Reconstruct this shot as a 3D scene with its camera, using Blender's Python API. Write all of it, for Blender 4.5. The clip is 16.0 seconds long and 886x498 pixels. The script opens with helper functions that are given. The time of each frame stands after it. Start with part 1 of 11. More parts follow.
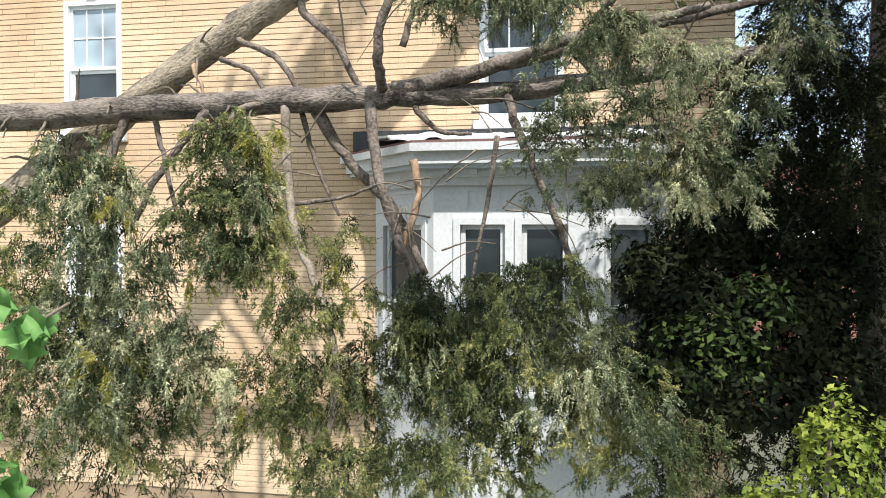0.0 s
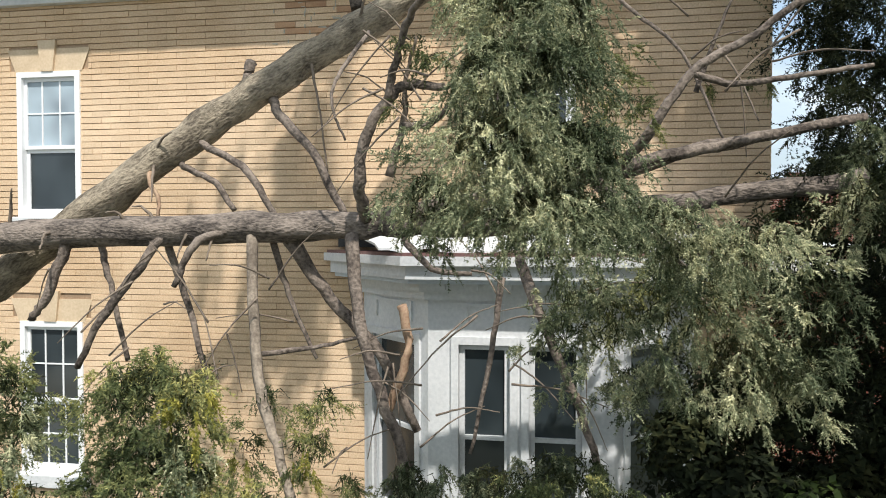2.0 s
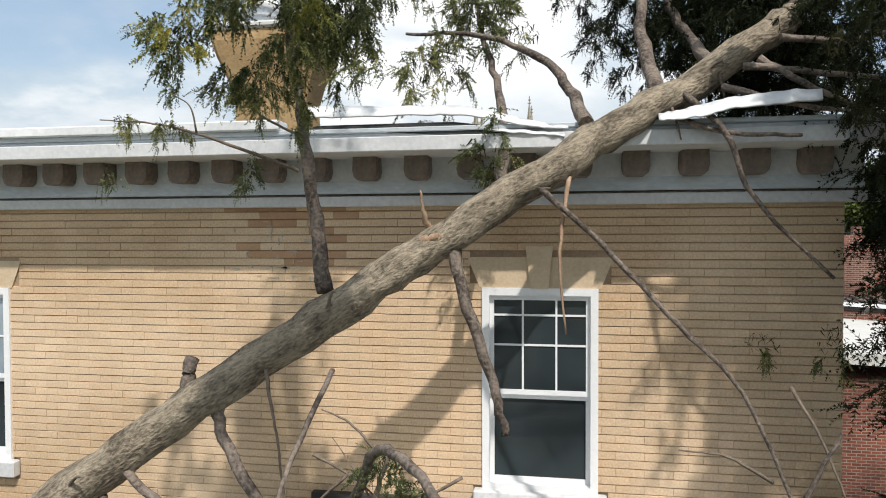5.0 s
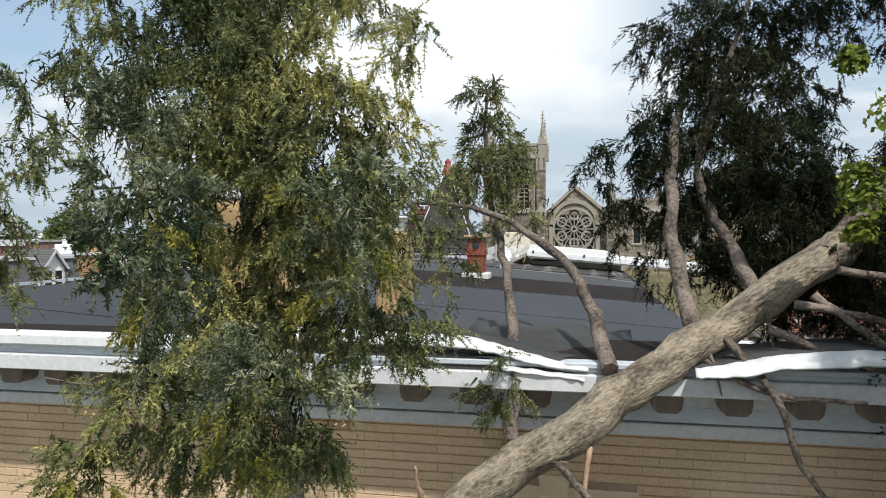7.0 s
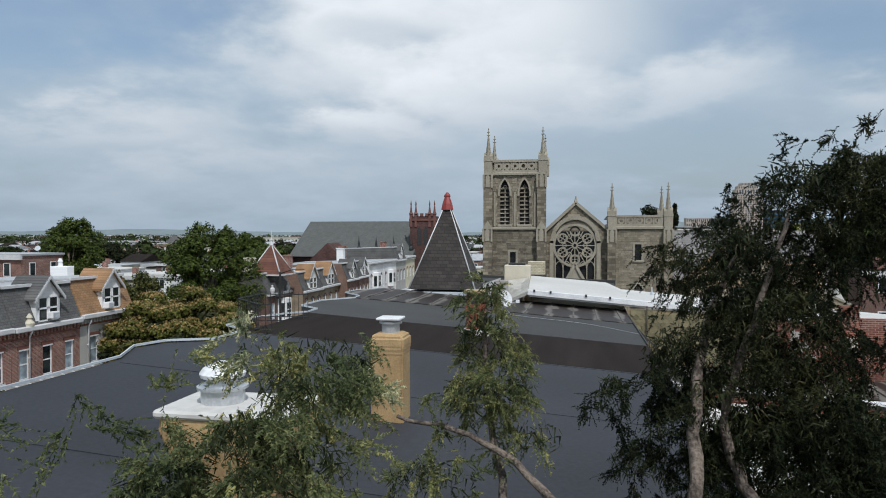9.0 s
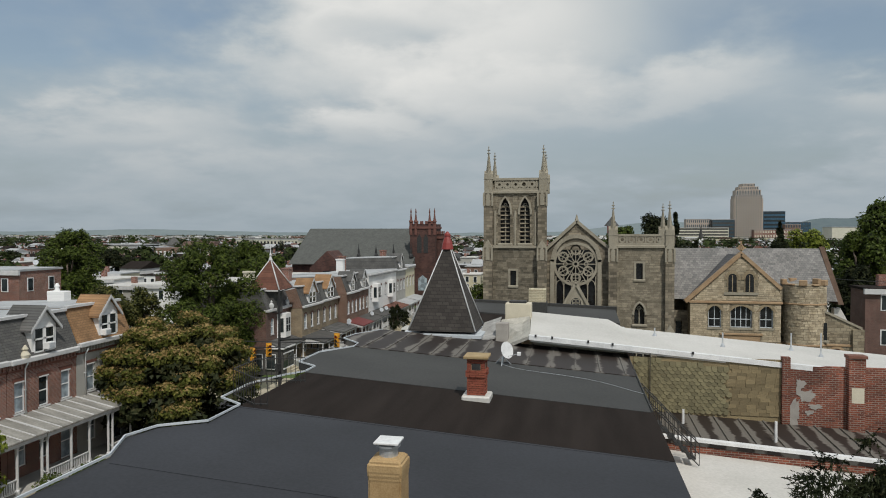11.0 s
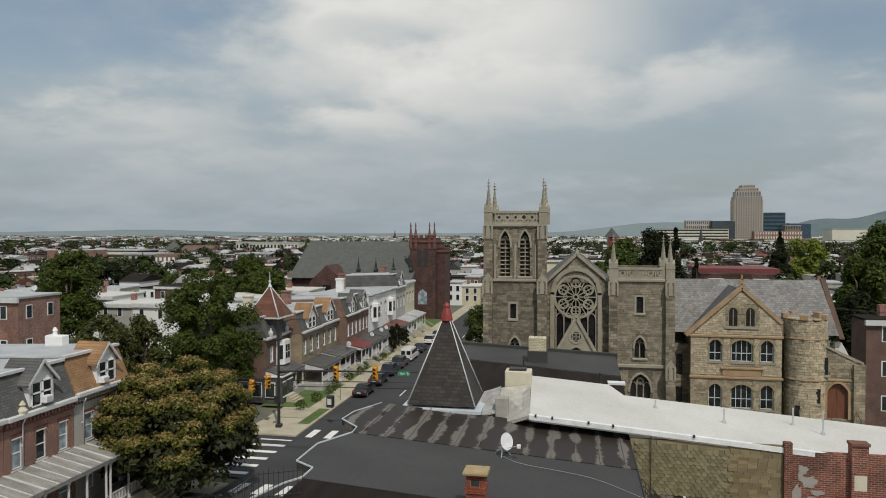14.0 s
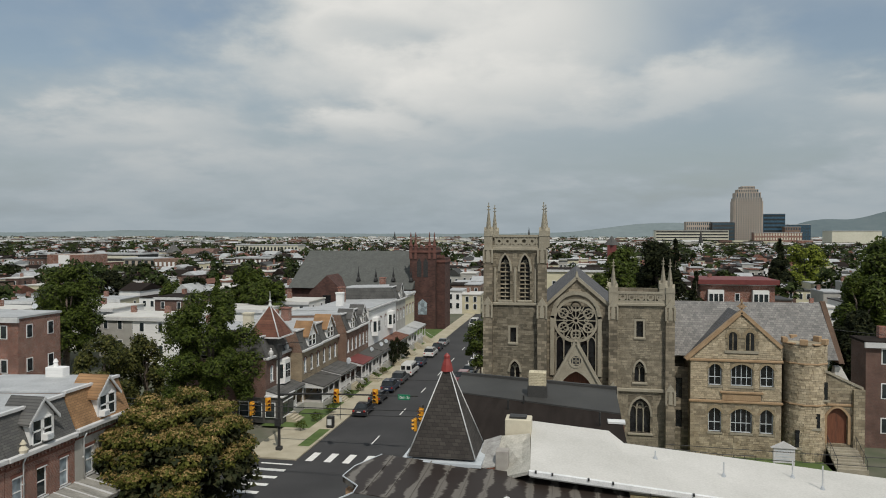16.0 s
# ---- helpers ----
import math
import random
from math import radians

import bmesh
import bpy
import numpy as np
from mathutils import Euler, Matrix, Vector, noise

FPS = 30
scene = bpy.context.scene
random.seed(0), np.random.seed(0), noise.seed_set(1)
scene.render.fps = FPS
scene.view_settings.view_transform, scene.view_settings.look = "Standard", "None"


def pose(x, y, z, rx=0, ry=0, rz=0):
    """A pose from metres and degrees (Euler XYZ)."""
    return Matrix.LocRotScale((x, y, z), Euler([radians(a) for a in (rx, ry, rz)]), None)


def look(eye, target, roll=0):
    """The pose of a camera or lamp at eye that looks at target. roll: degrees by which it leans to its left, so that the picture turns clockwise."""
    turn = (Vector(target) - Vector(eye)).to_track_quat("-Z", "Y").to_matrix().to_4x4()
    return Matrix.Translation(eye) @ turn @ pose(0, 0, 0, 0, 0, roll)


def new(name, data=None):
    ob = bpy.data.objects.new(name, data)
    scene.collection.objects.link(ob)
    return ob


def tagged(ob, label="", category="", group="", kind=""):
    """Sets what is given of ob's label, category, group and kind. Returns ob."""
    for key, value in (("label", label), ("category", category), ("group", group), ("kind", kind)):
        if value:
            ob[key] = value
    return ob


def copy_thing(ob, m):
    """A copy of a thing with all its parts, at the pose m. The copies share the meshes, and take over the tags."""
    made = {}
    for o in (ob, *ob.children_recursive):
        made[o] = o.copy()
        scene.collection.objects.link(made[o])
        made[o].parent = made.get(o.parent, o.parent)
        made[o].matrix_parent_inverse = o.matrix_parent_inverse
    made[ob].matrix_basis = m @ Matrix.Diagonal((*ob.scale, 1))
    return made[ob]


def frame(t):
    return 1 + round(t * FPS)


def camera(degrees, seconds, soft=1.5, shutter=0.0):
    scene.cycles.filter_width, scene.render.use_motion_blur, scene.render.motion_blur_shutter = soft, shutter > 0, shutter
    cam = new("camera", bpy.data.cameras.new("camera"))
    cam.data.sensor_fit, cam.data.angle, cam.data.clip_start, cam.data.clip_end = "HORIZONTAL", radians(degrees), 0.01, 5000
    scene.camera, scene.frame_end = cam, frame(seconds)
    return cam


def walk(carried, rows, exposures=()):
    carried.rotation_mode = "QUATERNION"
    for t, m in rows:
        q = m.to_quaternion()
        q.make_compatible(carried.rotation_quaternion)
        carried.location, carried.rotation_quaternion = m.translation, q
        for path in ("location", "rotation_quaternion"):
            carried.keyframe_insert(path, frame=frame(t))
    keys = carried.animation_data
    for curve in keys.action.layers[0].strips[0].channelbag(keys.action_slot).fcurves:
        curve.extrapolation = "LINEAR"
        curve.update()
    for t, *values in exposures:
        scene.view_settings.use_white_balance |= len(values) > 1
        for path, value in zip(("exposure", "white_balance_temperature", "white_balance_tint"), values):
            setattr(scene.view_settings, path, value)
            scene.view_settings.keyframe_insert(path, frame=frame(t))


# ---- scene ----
cam = camera(65.7, 16.0, 1.0)
# seconds, x, y, z, yaw, pitch, roll
PATH = [
    (0.0, 0.000, 0.000, 8.686, 8.933, -1.114, -0.042),
    (0.5, -0.018, 0.226, 8.928, 8.961, -1.182, -0.024),
    (1.0, -0.037, 0.448, 9.197, 8.954, -1.231, -0.010),
    (1.5, -0.064, 0.672, 9.484, 8.955, -1.292, -0.016),
    (2.0, -0.099, 0.895, 9.799, 8.982, -1.314, -0.010),
    (2.5, -0.134, 1.116, 10.158, 9.004, -1.308, -0.030),
    (3.0, -0.157, 1.335, 10.538, 9.029, -1.332, 0.064),
    (3.5, -0.157, 1.561, 10.919, 9.043, -1.309, 0.069),
    (4.0, -0.160, 1.765, 11.310, 9.091, -1.386, 0.146),
    (6.5, -0.175, 2.695, 13.254, 10.794, -1.268, 0.003),
    (7.0, -0.206, 2.860, 13.670, 10.797, -1.285, 0.010),
    (7.5, -0.231, 3.020, 14.085, 10.798, -1.277, -0.000),
    (8.0, -0.252, 3.162, 14.501, 10.797, -1.277, 0.011),
    (8.5, -0.266, 3.306, 14.914, 10.791, -1.267, 0.007),
    (9.0, -0.282, 3.447, 15.342, 10.801, -1.263, -0.001),
    (11.5, -0.393, 4.004, 17.757, 10.800, -1.265, -0.020),
    (12.0, -0.404, 4.074, 18.297, 10.800, -1.267, -0.010),
    (12.5, -0.403, 4.134, 18.850, 10.800, -1.276, -0.007),
    (13.0, -0.401, 4.183, 19.428, 10.805, -1.278, 0.013),
    (13.5, -0.392, 4.213, 20.016, 10.805, -1.276, 0.004),
    (14.0, -0.393, 4.220, 20.599, 10.808, -1.278, -0.000),
    (14.5, -0.399, 4.219, 21.195, 10.807, -1.274, 0.004),
    (15.0, -0.398, 4.212, 21.794, 10.803, -1.278, 0.007),
    (15.5, -0.402, 4.206, 22.394, 10.799, -1.271, -0.015),
    (16.0, -0.411, 4.206, 23.000, 10.797, -1.268, -0.004),
]
walk(cam, [(t, pose(x, y, z, 90 + pitch, roll, yaw)) for t, x, y, z, yaw, pitch, roll in PATH],
     [(0.0, 1.2, 6150, 10), (1.5, 1.0, 6200, 10), (2.5, 0.73, 6350, 11), (3.5, 0.62, 6400, 12), (4.0, 0.55, 6450, 12), (6.5, 0.48, 6250, 11), (8.0, 0.42, 6250, 12), (9.0, -0.03, 5950, 11), (11.5, -0.24, 6550, 10), (16.0, -0.25, 6600, 10)])

# ---------------------------------------------------------------- world and sun
world = bpy.data.worlds.new("sky")
scene.world = world
world.use_nodes = True
wn, wl = world.node_tree.nodes, world.node_tree.links
wn.clear()
SUN = Vector((0.36, -0.66, 1.05)).normalized()
sky = wn.new("ShaderNodeTexSky")
sky.sky_type, sky.sun_disc = "NISHITA", False
sky.sun_elevation, sky.sun_rotation = math.asin(SUN.z), math.atan2(SUN.x, SUN.y)
sky.air_density, sky.dust_density = 1.2, 2.5
coord = wn.new("ShaderNodeTexCoord")
# flatten the dome so that the clouds lie in layers
sep = wn.new("ShaderNodeSeparateXYZ")
wl.new(coord.outputs["Generated"], sep.inputs[0])
zz = wn.new("ShaderNodeMath"); zz.operation = "MULTIPLY_ADD"
zz.inputs[1].default_value, zz.inputs[2].default_value = 1.0, 0.24
wl.new(sep.outputs["Z"], zz.inputs[0])
zmax = wn.new("ShaderNodeMath"); zmax.operation = "MAXIMUM"; zmax.inputs[1].default_value = 0.05
wl.new(zz.outputs[0], zmax.inputs[0])
dx = wn.new("ShaderNodeMath"); dx.operation = "DIVIDE"
dy = wn.new("ShaderNodeMath"); dy.operation = "DIVIDE"
wl.new(sep.outputs["X"], dx.inputs[0]); wl.new(zmax.outputs[0], dx.inputs[1])
wl.new(sep.outputs["Y"], dy.inputs[0]); wl.new(zmax.outputs[0], dy.inputs[1])
plane = wn.new("ShaderNodeCombineXYZ")
wl.new(dx.outputs[0], plane.inputs["X"]); wl.new(dy.outputs[0], plane.inputs["Y"])
drift = wn.new("ShaderNodeMapping")
drift.inputs["Rotation"].default_value = (0, 0, radians(-8))
wl.new(plane.outputs[0], drift.inputs["Vector"])
cl = wn.new("ShaderNodeTexNoise")
cl.inputs["Scale"].default_value, cl.inputs["Detail"].default_value = 0.9, 7.0
cl.inputs["Roughness"].default_value, cl.inputs["Distortion"].default_value = 0.52, 0.4
wl.new(drift.outputs[0], cl.inputs["Vector"])
cl2 = wn.new("ShaderNodeTexNoise")
cl2.inputs["Scale"].default_value, cl2.inputs["Detail"].default_value = 3.2, 6.0
cl2.inputs["Roughness"].default_value = 0.55
wl.new(drift.outputs[0], cl2.inputs["Vector"])


def sky_maths(op, a, b, c=0.0):
    q = wn.new("ShaderNodeMath"); q.operation = op
    for k, v in enumerate((a, b, c)):
        if isinstance(v, (int, float)):
            q.inputs[k].default_value = v
        else:
            wl.new(v, q.inputs[k])
    return q.outputs[0]


# the northern sky as bearing and height, its edges frayed by the noise
turned = wn.new("ShaderNodeMapping"); turned.inputs["Rotation"].default_value = (0, 0, radians(-10.8))
wl.new(coord.outputs["Generated"], turned.inputs["Vector"])
ts = wn.new("ShaderNodeSeparateXYZ"); wl.new(turned.outputs[0], ts.inputs[0])
ahead = sky_maths("MAXIMUM", ts.outputs["Y"], 0.12)
bearing = sky_maths("DIVIDE", ts.outputs["X"], ahead)
lift = sky_maths("DIVIDE", ts.outputs["Z"], ahead)
fray = sky_maths("ADD", sky_maths("MULTIPLY_ADD", cl.outputs["Fac"], 0.22, -0.11), sky_maths("MULTIPLY_ADD", cl2.outputs["Fac"], 0.22, -0.11))
spot = wn.new("ShaderNodeCombineXYZ")
wl.new(sky_maths("ADD", bearing, sky_maths("MULTIPLY", fray, 1.2)), spot.inputs["X"])
wl.new(sky_maths("ADD", lift, sky_maths("MULTIPLY", fray, -0.5)), spot.inputs["Y"])


def cloud_bank(u, v, ru, rv, tilt=0.0):
    """A soft bank of cloud: 1 at its middle, 0 past its rim."""
    m = wn.new("ShaderNodeMapping"); m.vector_type = "TEXTURE"
    m.inputs["Location"].default_value, m.inputs["Rotation"].default_value, m.inputs["Scale"].default_value = (u, v, 0), (0, 0, radians(tilt)), (ru, rv, 1)
    wl.new(spot.outputs[0], m.inputs["Vector"])
    d = wn.new("ShaderNodeVectorMath"); d.operation = "LENGTH"; wl.new(m.outputs[0], d.inputs[0])
    r = wn.new("ShaderNodeMapRange"); r.interpolation_type = "SMOOTHSTEP"
    r.inputs["From Min"].default_value, r.inputs["From Max"].default_value = 0.25, 1.15
    r.inputs["To Min"].default_value, r.inputs["To Max"].default_value = 1.0, 0.0
    wl.new(d.outputs["Value"], r.inputs["Value"])
    return r.outputs[0]


light = sky_maths("ADD", sky_maths("MULTIPLY_ADD", cl.outputs["Fac"], 0.9, 0.015), sky_maths("MULTIPLY_ADD", cl2.outputs["Fac"], 0.52, -0.26))
for u, v, ru, rv, tilt, weight in ((-0.03, 0.31, 0.36, 0.13, 0, 0.30), (0.12, 0.20, 0.40, 0.06, 8, 0.16), (0.33, 0.215, 0.26, 0.07, 20, 0.10), (-0.08, 0.285, 0.11, 0.035, 0, -0.20), (0.36, 0.125, 0.40, 0.07, 3, -0.18),
                                   (0.50, 0.31, 0.26, 0.07, 0, -0.14), (-0.49, 0.165, 0.20, 0.05, 0, 0.17), (-0.46, 0.115, 0.16, 0.03, 0, -0.05), (-0.2, 0.12, 0.7, 0.07, 0, 0.06), (-0.11, 0.165, 0.08, 0.025, 0, 0.14), (0.64, 0.21, 0.10, 0.05, 0, 0.12), (-0.55, 0.33, 0.34, 0.12, 0, -0.16)):
    light = sky_maths("MULTIPLY_ADD", cloud_bank(u, v, ru, rv, tilt), weight, light)
tone = wn.new("ShaderNodeValToRGB")
tone.color_ramp.elements[0].position, tone.color_ramp.elements[0].color = 0.18, (0.29, 0.37, 0.43, 1)
tone.color_ramp.elements[1].position, tone.color_ramp.elements[1].color = 0.95, (1.0, 0.985, 0.94, 1)
e = tone.color_ramp.elements.new(0.46); e.color = (0.51, 0.575, 0.61, 1)
e = tone.color_ramp.elements.new(0.68); e.color = (0.74, 0.76, 0.75, 1)
wl.new(light, tone.inputs["Fac"])
clear = wn.new("ShaderNodeMix"); clear.data_type = "RGBA"; clear.blend_type = "MULTIPLY"
clear.inputs["Factor"].default_value = 1.0
clear.inputs["B"].default_value = (0.135, 0.13, 0.125, 1)
wl.new(sky.outputs["Color"], clear.inputs["A"])
cover = wn.new("ShaderNodeMapRange")
cover.inputs["From Min"].default_value, cover.inputs["From Max"].default_value = 0.22, 0.52
cover.inputs["To Min"].default_value, cover.inputs["To Max"].default_value = 0.35, 1.0
wl.new(light, cover.inputs["Value"])
both = wn.new("ShaderNodeMix"); both.data_type = "RGBA"
wl.new(cover.outputs[0], both.inputs["Factor"])
wl.new(clear.outputs["Result"], both.inputs["A"]); wl.new(tone.outputs["Color"], both.inputs["B"])
# the haze low over the horizon
hz = wn.new("ShaderNodeMapRange")
hz.inputs["From Min"].default_value, hz.inputs["From Max"].default_value = 0.0, 0.22
hz.inputs["To Min"].default_value, hz.inputs["To Max"].default_value = 0.85, 0.0
wl.new(sep.outputs["Z"], hz.inputs["Value"])
low = wn.new("ShaderNodeMix"); low.data_type = "RGBA"
low.inputs["B"].default_value = (0.365, 0.435, 0.485, 1)
wl.new(hz.outputs[0], low.inputs["Factor"]); wl.new(both.outputs["Result"], low.inputs["A"])
bg = wn.new("ShaderNodeBackground")
bg.inputs["Strength"].default_value = 1.0
wl.new(low.outputs["Result"], bg.inputs["Color"])
wo = wn.new("ShaderNodeOutputWorld")
wl.new(bg.outputs[0], wo.inputs[0])

sun = new("sun", bpy.data.lights.new("sun", "SUN"))
sun.data.energy, sun.data.angle, sun.data.color = 3.0, radians(1.0), (1.0, 0.95, 0.86)
sun.matrix_world = look(SUN * 50, (0, 0, 0))

# ---------------------------------------------------------------- materials
def material(name, a, b, scale=4.0, rough=0.8, bump=0.2, fine=40.0, metal=0.0, detail=6.0, spread=(0.35, 0.65), stretch=(1, 1, 1), per=0.0, along=None):
    """Two colours mixed by a coarse and a fine noise, with fine relief. per: how far each piece varies in value."""
    m = bpy.data.materials.new(name)
    m.use_nodes = True
    n, l = m.node_tree.nodes, m.node_tree.links
    p = n["Principled BSDF"]
    tc = n.new("ShaderNodeTexCoord")
    mp = n.new("ShaderNodeMapping"); mp.inputs["Scale"].default_value = stretch
    if along:                                     # grain drawn out along a direction
        mp.vector_type = "TEXTURE"
        mp.inputs["Rotation"].default_value = (0, -math.asin(along[2]), math.atan2(along[1], along[0]))
        mp.inputs["Scale"].default_value = (2.2, 1.0, 1.0)
    l.new(tc.outputs["Object"], mp.inputs["Vector"])
    big = n.new("ShaderNodeTexNoise"); big.inputs["Scale"].default_value = scale; big.inputs["Detail"].default_value = detail
    small = n.new("ShaderNodeTexNoise"); small.inputs["Scale"].default_value = fine; small.inputs["Detail"].default_value = 4.0
    l.new(mp.outputs[0], big.inputs["Vector"]); l.new(mp.outputs[0], small.inputs["Vector"])
    mid = n.new("ShaderNodeMath"); mid.operation = "MULTIPLY_ADD"
    mid.inputs[1].default_value, mid.inputs[2].default_value = 0.45, 0.0
    l.new(small.outputs["Fac"], mid.inputs[0])
    add = n.new("ShaderNodeMath"); add.operation = "MULTIPLY_ADD"; add.inputs[1].default_value = 0.55
    l.new(big.outputs["Fac"], add.inputs[0]); l.new(mid.outputs[0], add.inputs[2])
    ramp = n.new("ShaderNodeValToRGB")
    ramp.color_ramp.elements[0].position, ramp.color_ramp.elements[0].color = spread[0], (*a, 1)
    ramp.color_ramp.elements[1].position, ramp.color_ramp.elements[1].color = spread[1], (*b, 1)
    l.new(add.outputs[0], ramp.inputs["Fac"])
    out = ramp.outputs["Color"]
    if per:
        info = n.new("ShaderNodeObjectInfo"); geo = n.new("ShaderNodeNewGeometry")
        s = n.new("ShaderNodeMath"); s.operation = "ADD"
        l.new(info.outputs["Random"], s.inputs[0]); l.new(geo.outputs["Random Per Island"], s.inputs[1])
        r = n.new("ShaderNodeMapRange"); r.inputs["From Max"].default_value = 2.0
        r.inputs["To Min"].default_value, r.inputs["To Max"].default_value = 1 - per, 1 + per
        l.new(s.outputs[0], r.inputs["Value"])
        hv = n.new("ShaderNodeHueSaturation"); l.new(out, hv.inputs["Color"]); l.new(r.outputs[0], hv.inputs["Value"])
        out = hv.outputs["Color"]
    l.new(out, p.inputs["Base Color"])
    p.inputs["Roughness"].default_value, p.inputs["Metallic"].default_value = rough, metal
    if bump:
        bp = n.new("ShaderNodeBump"); bp.inputs["Strength"].default_value = bump; bp.inputs["Distance"].default_value = 0.02
        l.new(add.outputs[0], bp.inputs["Height"]); l.new(bp.outputs[0], p.inputs["Normal"])
    return m


def masonry(name, c1, c2, mortar, w, h, joint=0.012, rough=0.85, axis="x", squash=0.5, wobble=0.0, stain=0.25, offset=0.5):
    """Coursed brick or stone too small to model singly; axis: the wall's run, x, y or xy (both)."""
    m = bpy.data.materials.new(name)
    m.use_nodes = True
    n, l = m.node_tree.nodes, m.node_tree.links
    p = n["Principled BSDF"]
    tc = n.new("ShaderNodeTexCoord"); s = n.new("ShaderNodeSeparateXYZ"); c = n.new("ShaderNodeCombineXYZ")
    l.new(tc.outputs["Object"], s.inputs[0])
    if axis == "xy":
        a = n.new("ShaderNodeMath"); a.operation = "ADD"
        l.new(s.outputs["X"], a.inputs[0]); l.new(s.outputs["Y"], a.inputs[1]); l.new(a.outputs[0], c.inputs["X"])
    else:
        l.new(s.outputs[axis.upper()], c.inputs["X"])
    l.new(s.outputs["Z"], c.inputs["Y"])
    vec = c.outputs[0]
    if wobble:
        nz = n.new("ShaderNodeTexNoise"); nz.inputs["Scale"].default_value = 0.9 / w
        l.new(vec, nz.inputs["Vector"])
        mx = n.new("ShaderNodeMix"); mx.data_type = "RGBA"; mx.blend_type = "LINEAR_LIGHT"; mx.inputs["Factor"].default_value = wobble
        l.new(vec, mx.inputs["A"]); l.new(nz.outputs["Color"], mx.inputs["B"]); vec = mx.outputs["Result"]
    b = n.new("ShaderNodeTexBrick")
    b.inputs["Scale"].default_value = 1.0
    b.inputs["Brick Width"].default_value, b.inputs["Row Height"].default_value = w, h
    b.inputs["Mortar Size"].default_value, b.inputs["Mortar Smooth"].default_value = joint, 0.3
    b.offset, b.squash = offset, 1.0
    b.inputs["Color1"].default_value, b.inputs["Color2"].default_value = (*c1, 1), (*c2, 1)
    b.inputs["Mortar"].default_value = (*mortar, 1)
    l.new(vec, b.inputs["Vector"])
    st = n.new("ShaderNodeTexNoise"); st.inputs["Scale"].default_value = 0.7; st.inputs["Detail"].default_value = 8.0
    l.new(tc.outputs["Object"], st.inputs["Vector"])
    rg = n.new("ShaderNodeMapRange"); rg.inputs["From Min"].default_value, rg.inputs["From Max"].default_value = 0.3, 0.7
    rg.inputs["To Min"].default_value, rg.inputs["To Max"].default_value = 1 - stain, 1 + stain
    l.new(st.outputs["Fac"], rg.inputs["Value"])
    hv = n.new("ShaderNodeHueSaturation"); l.new(b.outputs["Color"], hv.inputs["Color"]); l.new(rg.outputs[0], hv.inputs["Value"])
    l.new(hv.outputs["Color"], p.inputs["Base Color"])
    p.inputs["Roughness"].default_value = rough
    fn = n.new("ShaderNodeTexNoise"); fn.inputs["Scale"].default_value = 25.0
    l.new(tc.outputs["Object"], fn.inputs["Vector"])
    hh = n.new("ShaderNodeMath"); hh.operation = "MULTIPLY_ADD"; hh.inputs[1].default_value = -1.0
    l.new(b.outputs["Fac"], hh.inputs[0]); l.new(fn.outputs["Fac"], hh.inputs[2])
    bp = n.new("ShaderNodeBump"); bp.inputs["Strength"].default_value = 0.5; bp.inputs["Distance"].default_value = 0.03
    l.new(hh.outputs[0], bp.inputs["Height"]); l.new(bp.outputs[0], p.inputs["Normal"])
    return m


def leafy(name, a, b, c, rough=0.55, through_light=0.25):
    """Foliage: each leaf takes its tone between three greens, with light passing through."""
    m = bpy.data.materials.new(name)
    m.use_nodes = True
    n, l = m.node_tree.nodes, m.node_tree.links
    p = n["Principled BSDF"]
    g = n.new("ShaderNodeNewGeometry"); tc = n.new("ShaderNodeTexCoord")
    nz = n.new("ShaderNodeTexNoise"); nz.inputs["Scale"].default_value = 1.6; nz.inputs["Detail"].default_value = 3.0
    l.new(tc.outputs["Object"], nz.inputs["Vector"])
    ad = n.new("ShaderNodeMath"); ad.operation = "MULTIPLY_ADD"; ad.inputs[1].default_value = 0.4
    l.new(g.outputs["Random Per Island"], ad.inputs[0])
    sh = n.new("ShaderNodeMath"); sh.operation = "MULTIPLY_ADD"; sh.inputs[1].default_value, sh.inputs[2].default_value = 1.5, -0.45
    tuft = n.new("ShaderNodeTexNoise"); tuft.inputs["Scale"].default_value = 17.0; tuft.inputs["Detail"].default_value = 1.0
    l.new(tc.outputs["Object"], tuft.inputs["Vector"])
    tm = n.new("ShaderNodeMath"); tm.operation = "MULTIPLY_ADD"; tm.inputs[1].default_value, tm.inputs[2].default_value = 1.1, -0.55
    l.new(tuft.outputs["Fac"], tm.inputs[0])
    ts = n.new("ShaderNodeMath"); ts.operation = "ADD"
    l.new(tm.outputs[0], ts.inputs[0]); l.new(sh.outputs[0], ts.inputs[1])
    l.new(nz.outputs["Fac"], sh.inputs[0]); l.new(ts.outputs[0], ad.inputs[2])
    r = n.new("ShaderNodeValToRGB")
    r.color_ramp.elements[0].position, r.color_ramp.elements[0].color = 0.2, (*a, 1)
    r.color_ramp.elements[1].position, r.color_ramp.elements[1].color = 0.95, (*c, 1)
    e = r.color_ramp.elements.new(0.6); e.color = (*b, 1)
    l.new(ad.outputs[0], r.inputs["Fac"])
    l.new(r.outputs["Color"], p.inputs["Base Color"])
    p.inputs["Roughness"].default_value, p.inputs["Specular IOR Level"].default_value = rough, 0.14
    tr = n.new("ShaderNodeBsdfTranslucent"); l.new(r.outputs["Color"], tr.inputs["Color"])
    mx = n.new("ShaderNodeMixShader"); mx.inputs[0].default_value = through_light
    l.new(p.outputs[0], mx.inputs[1]); l.new(tr.outputs[0], mx.inputs[2])
    l.new(mx.outputs[0], n["Material Output"].inputs["Surface"])
    return m


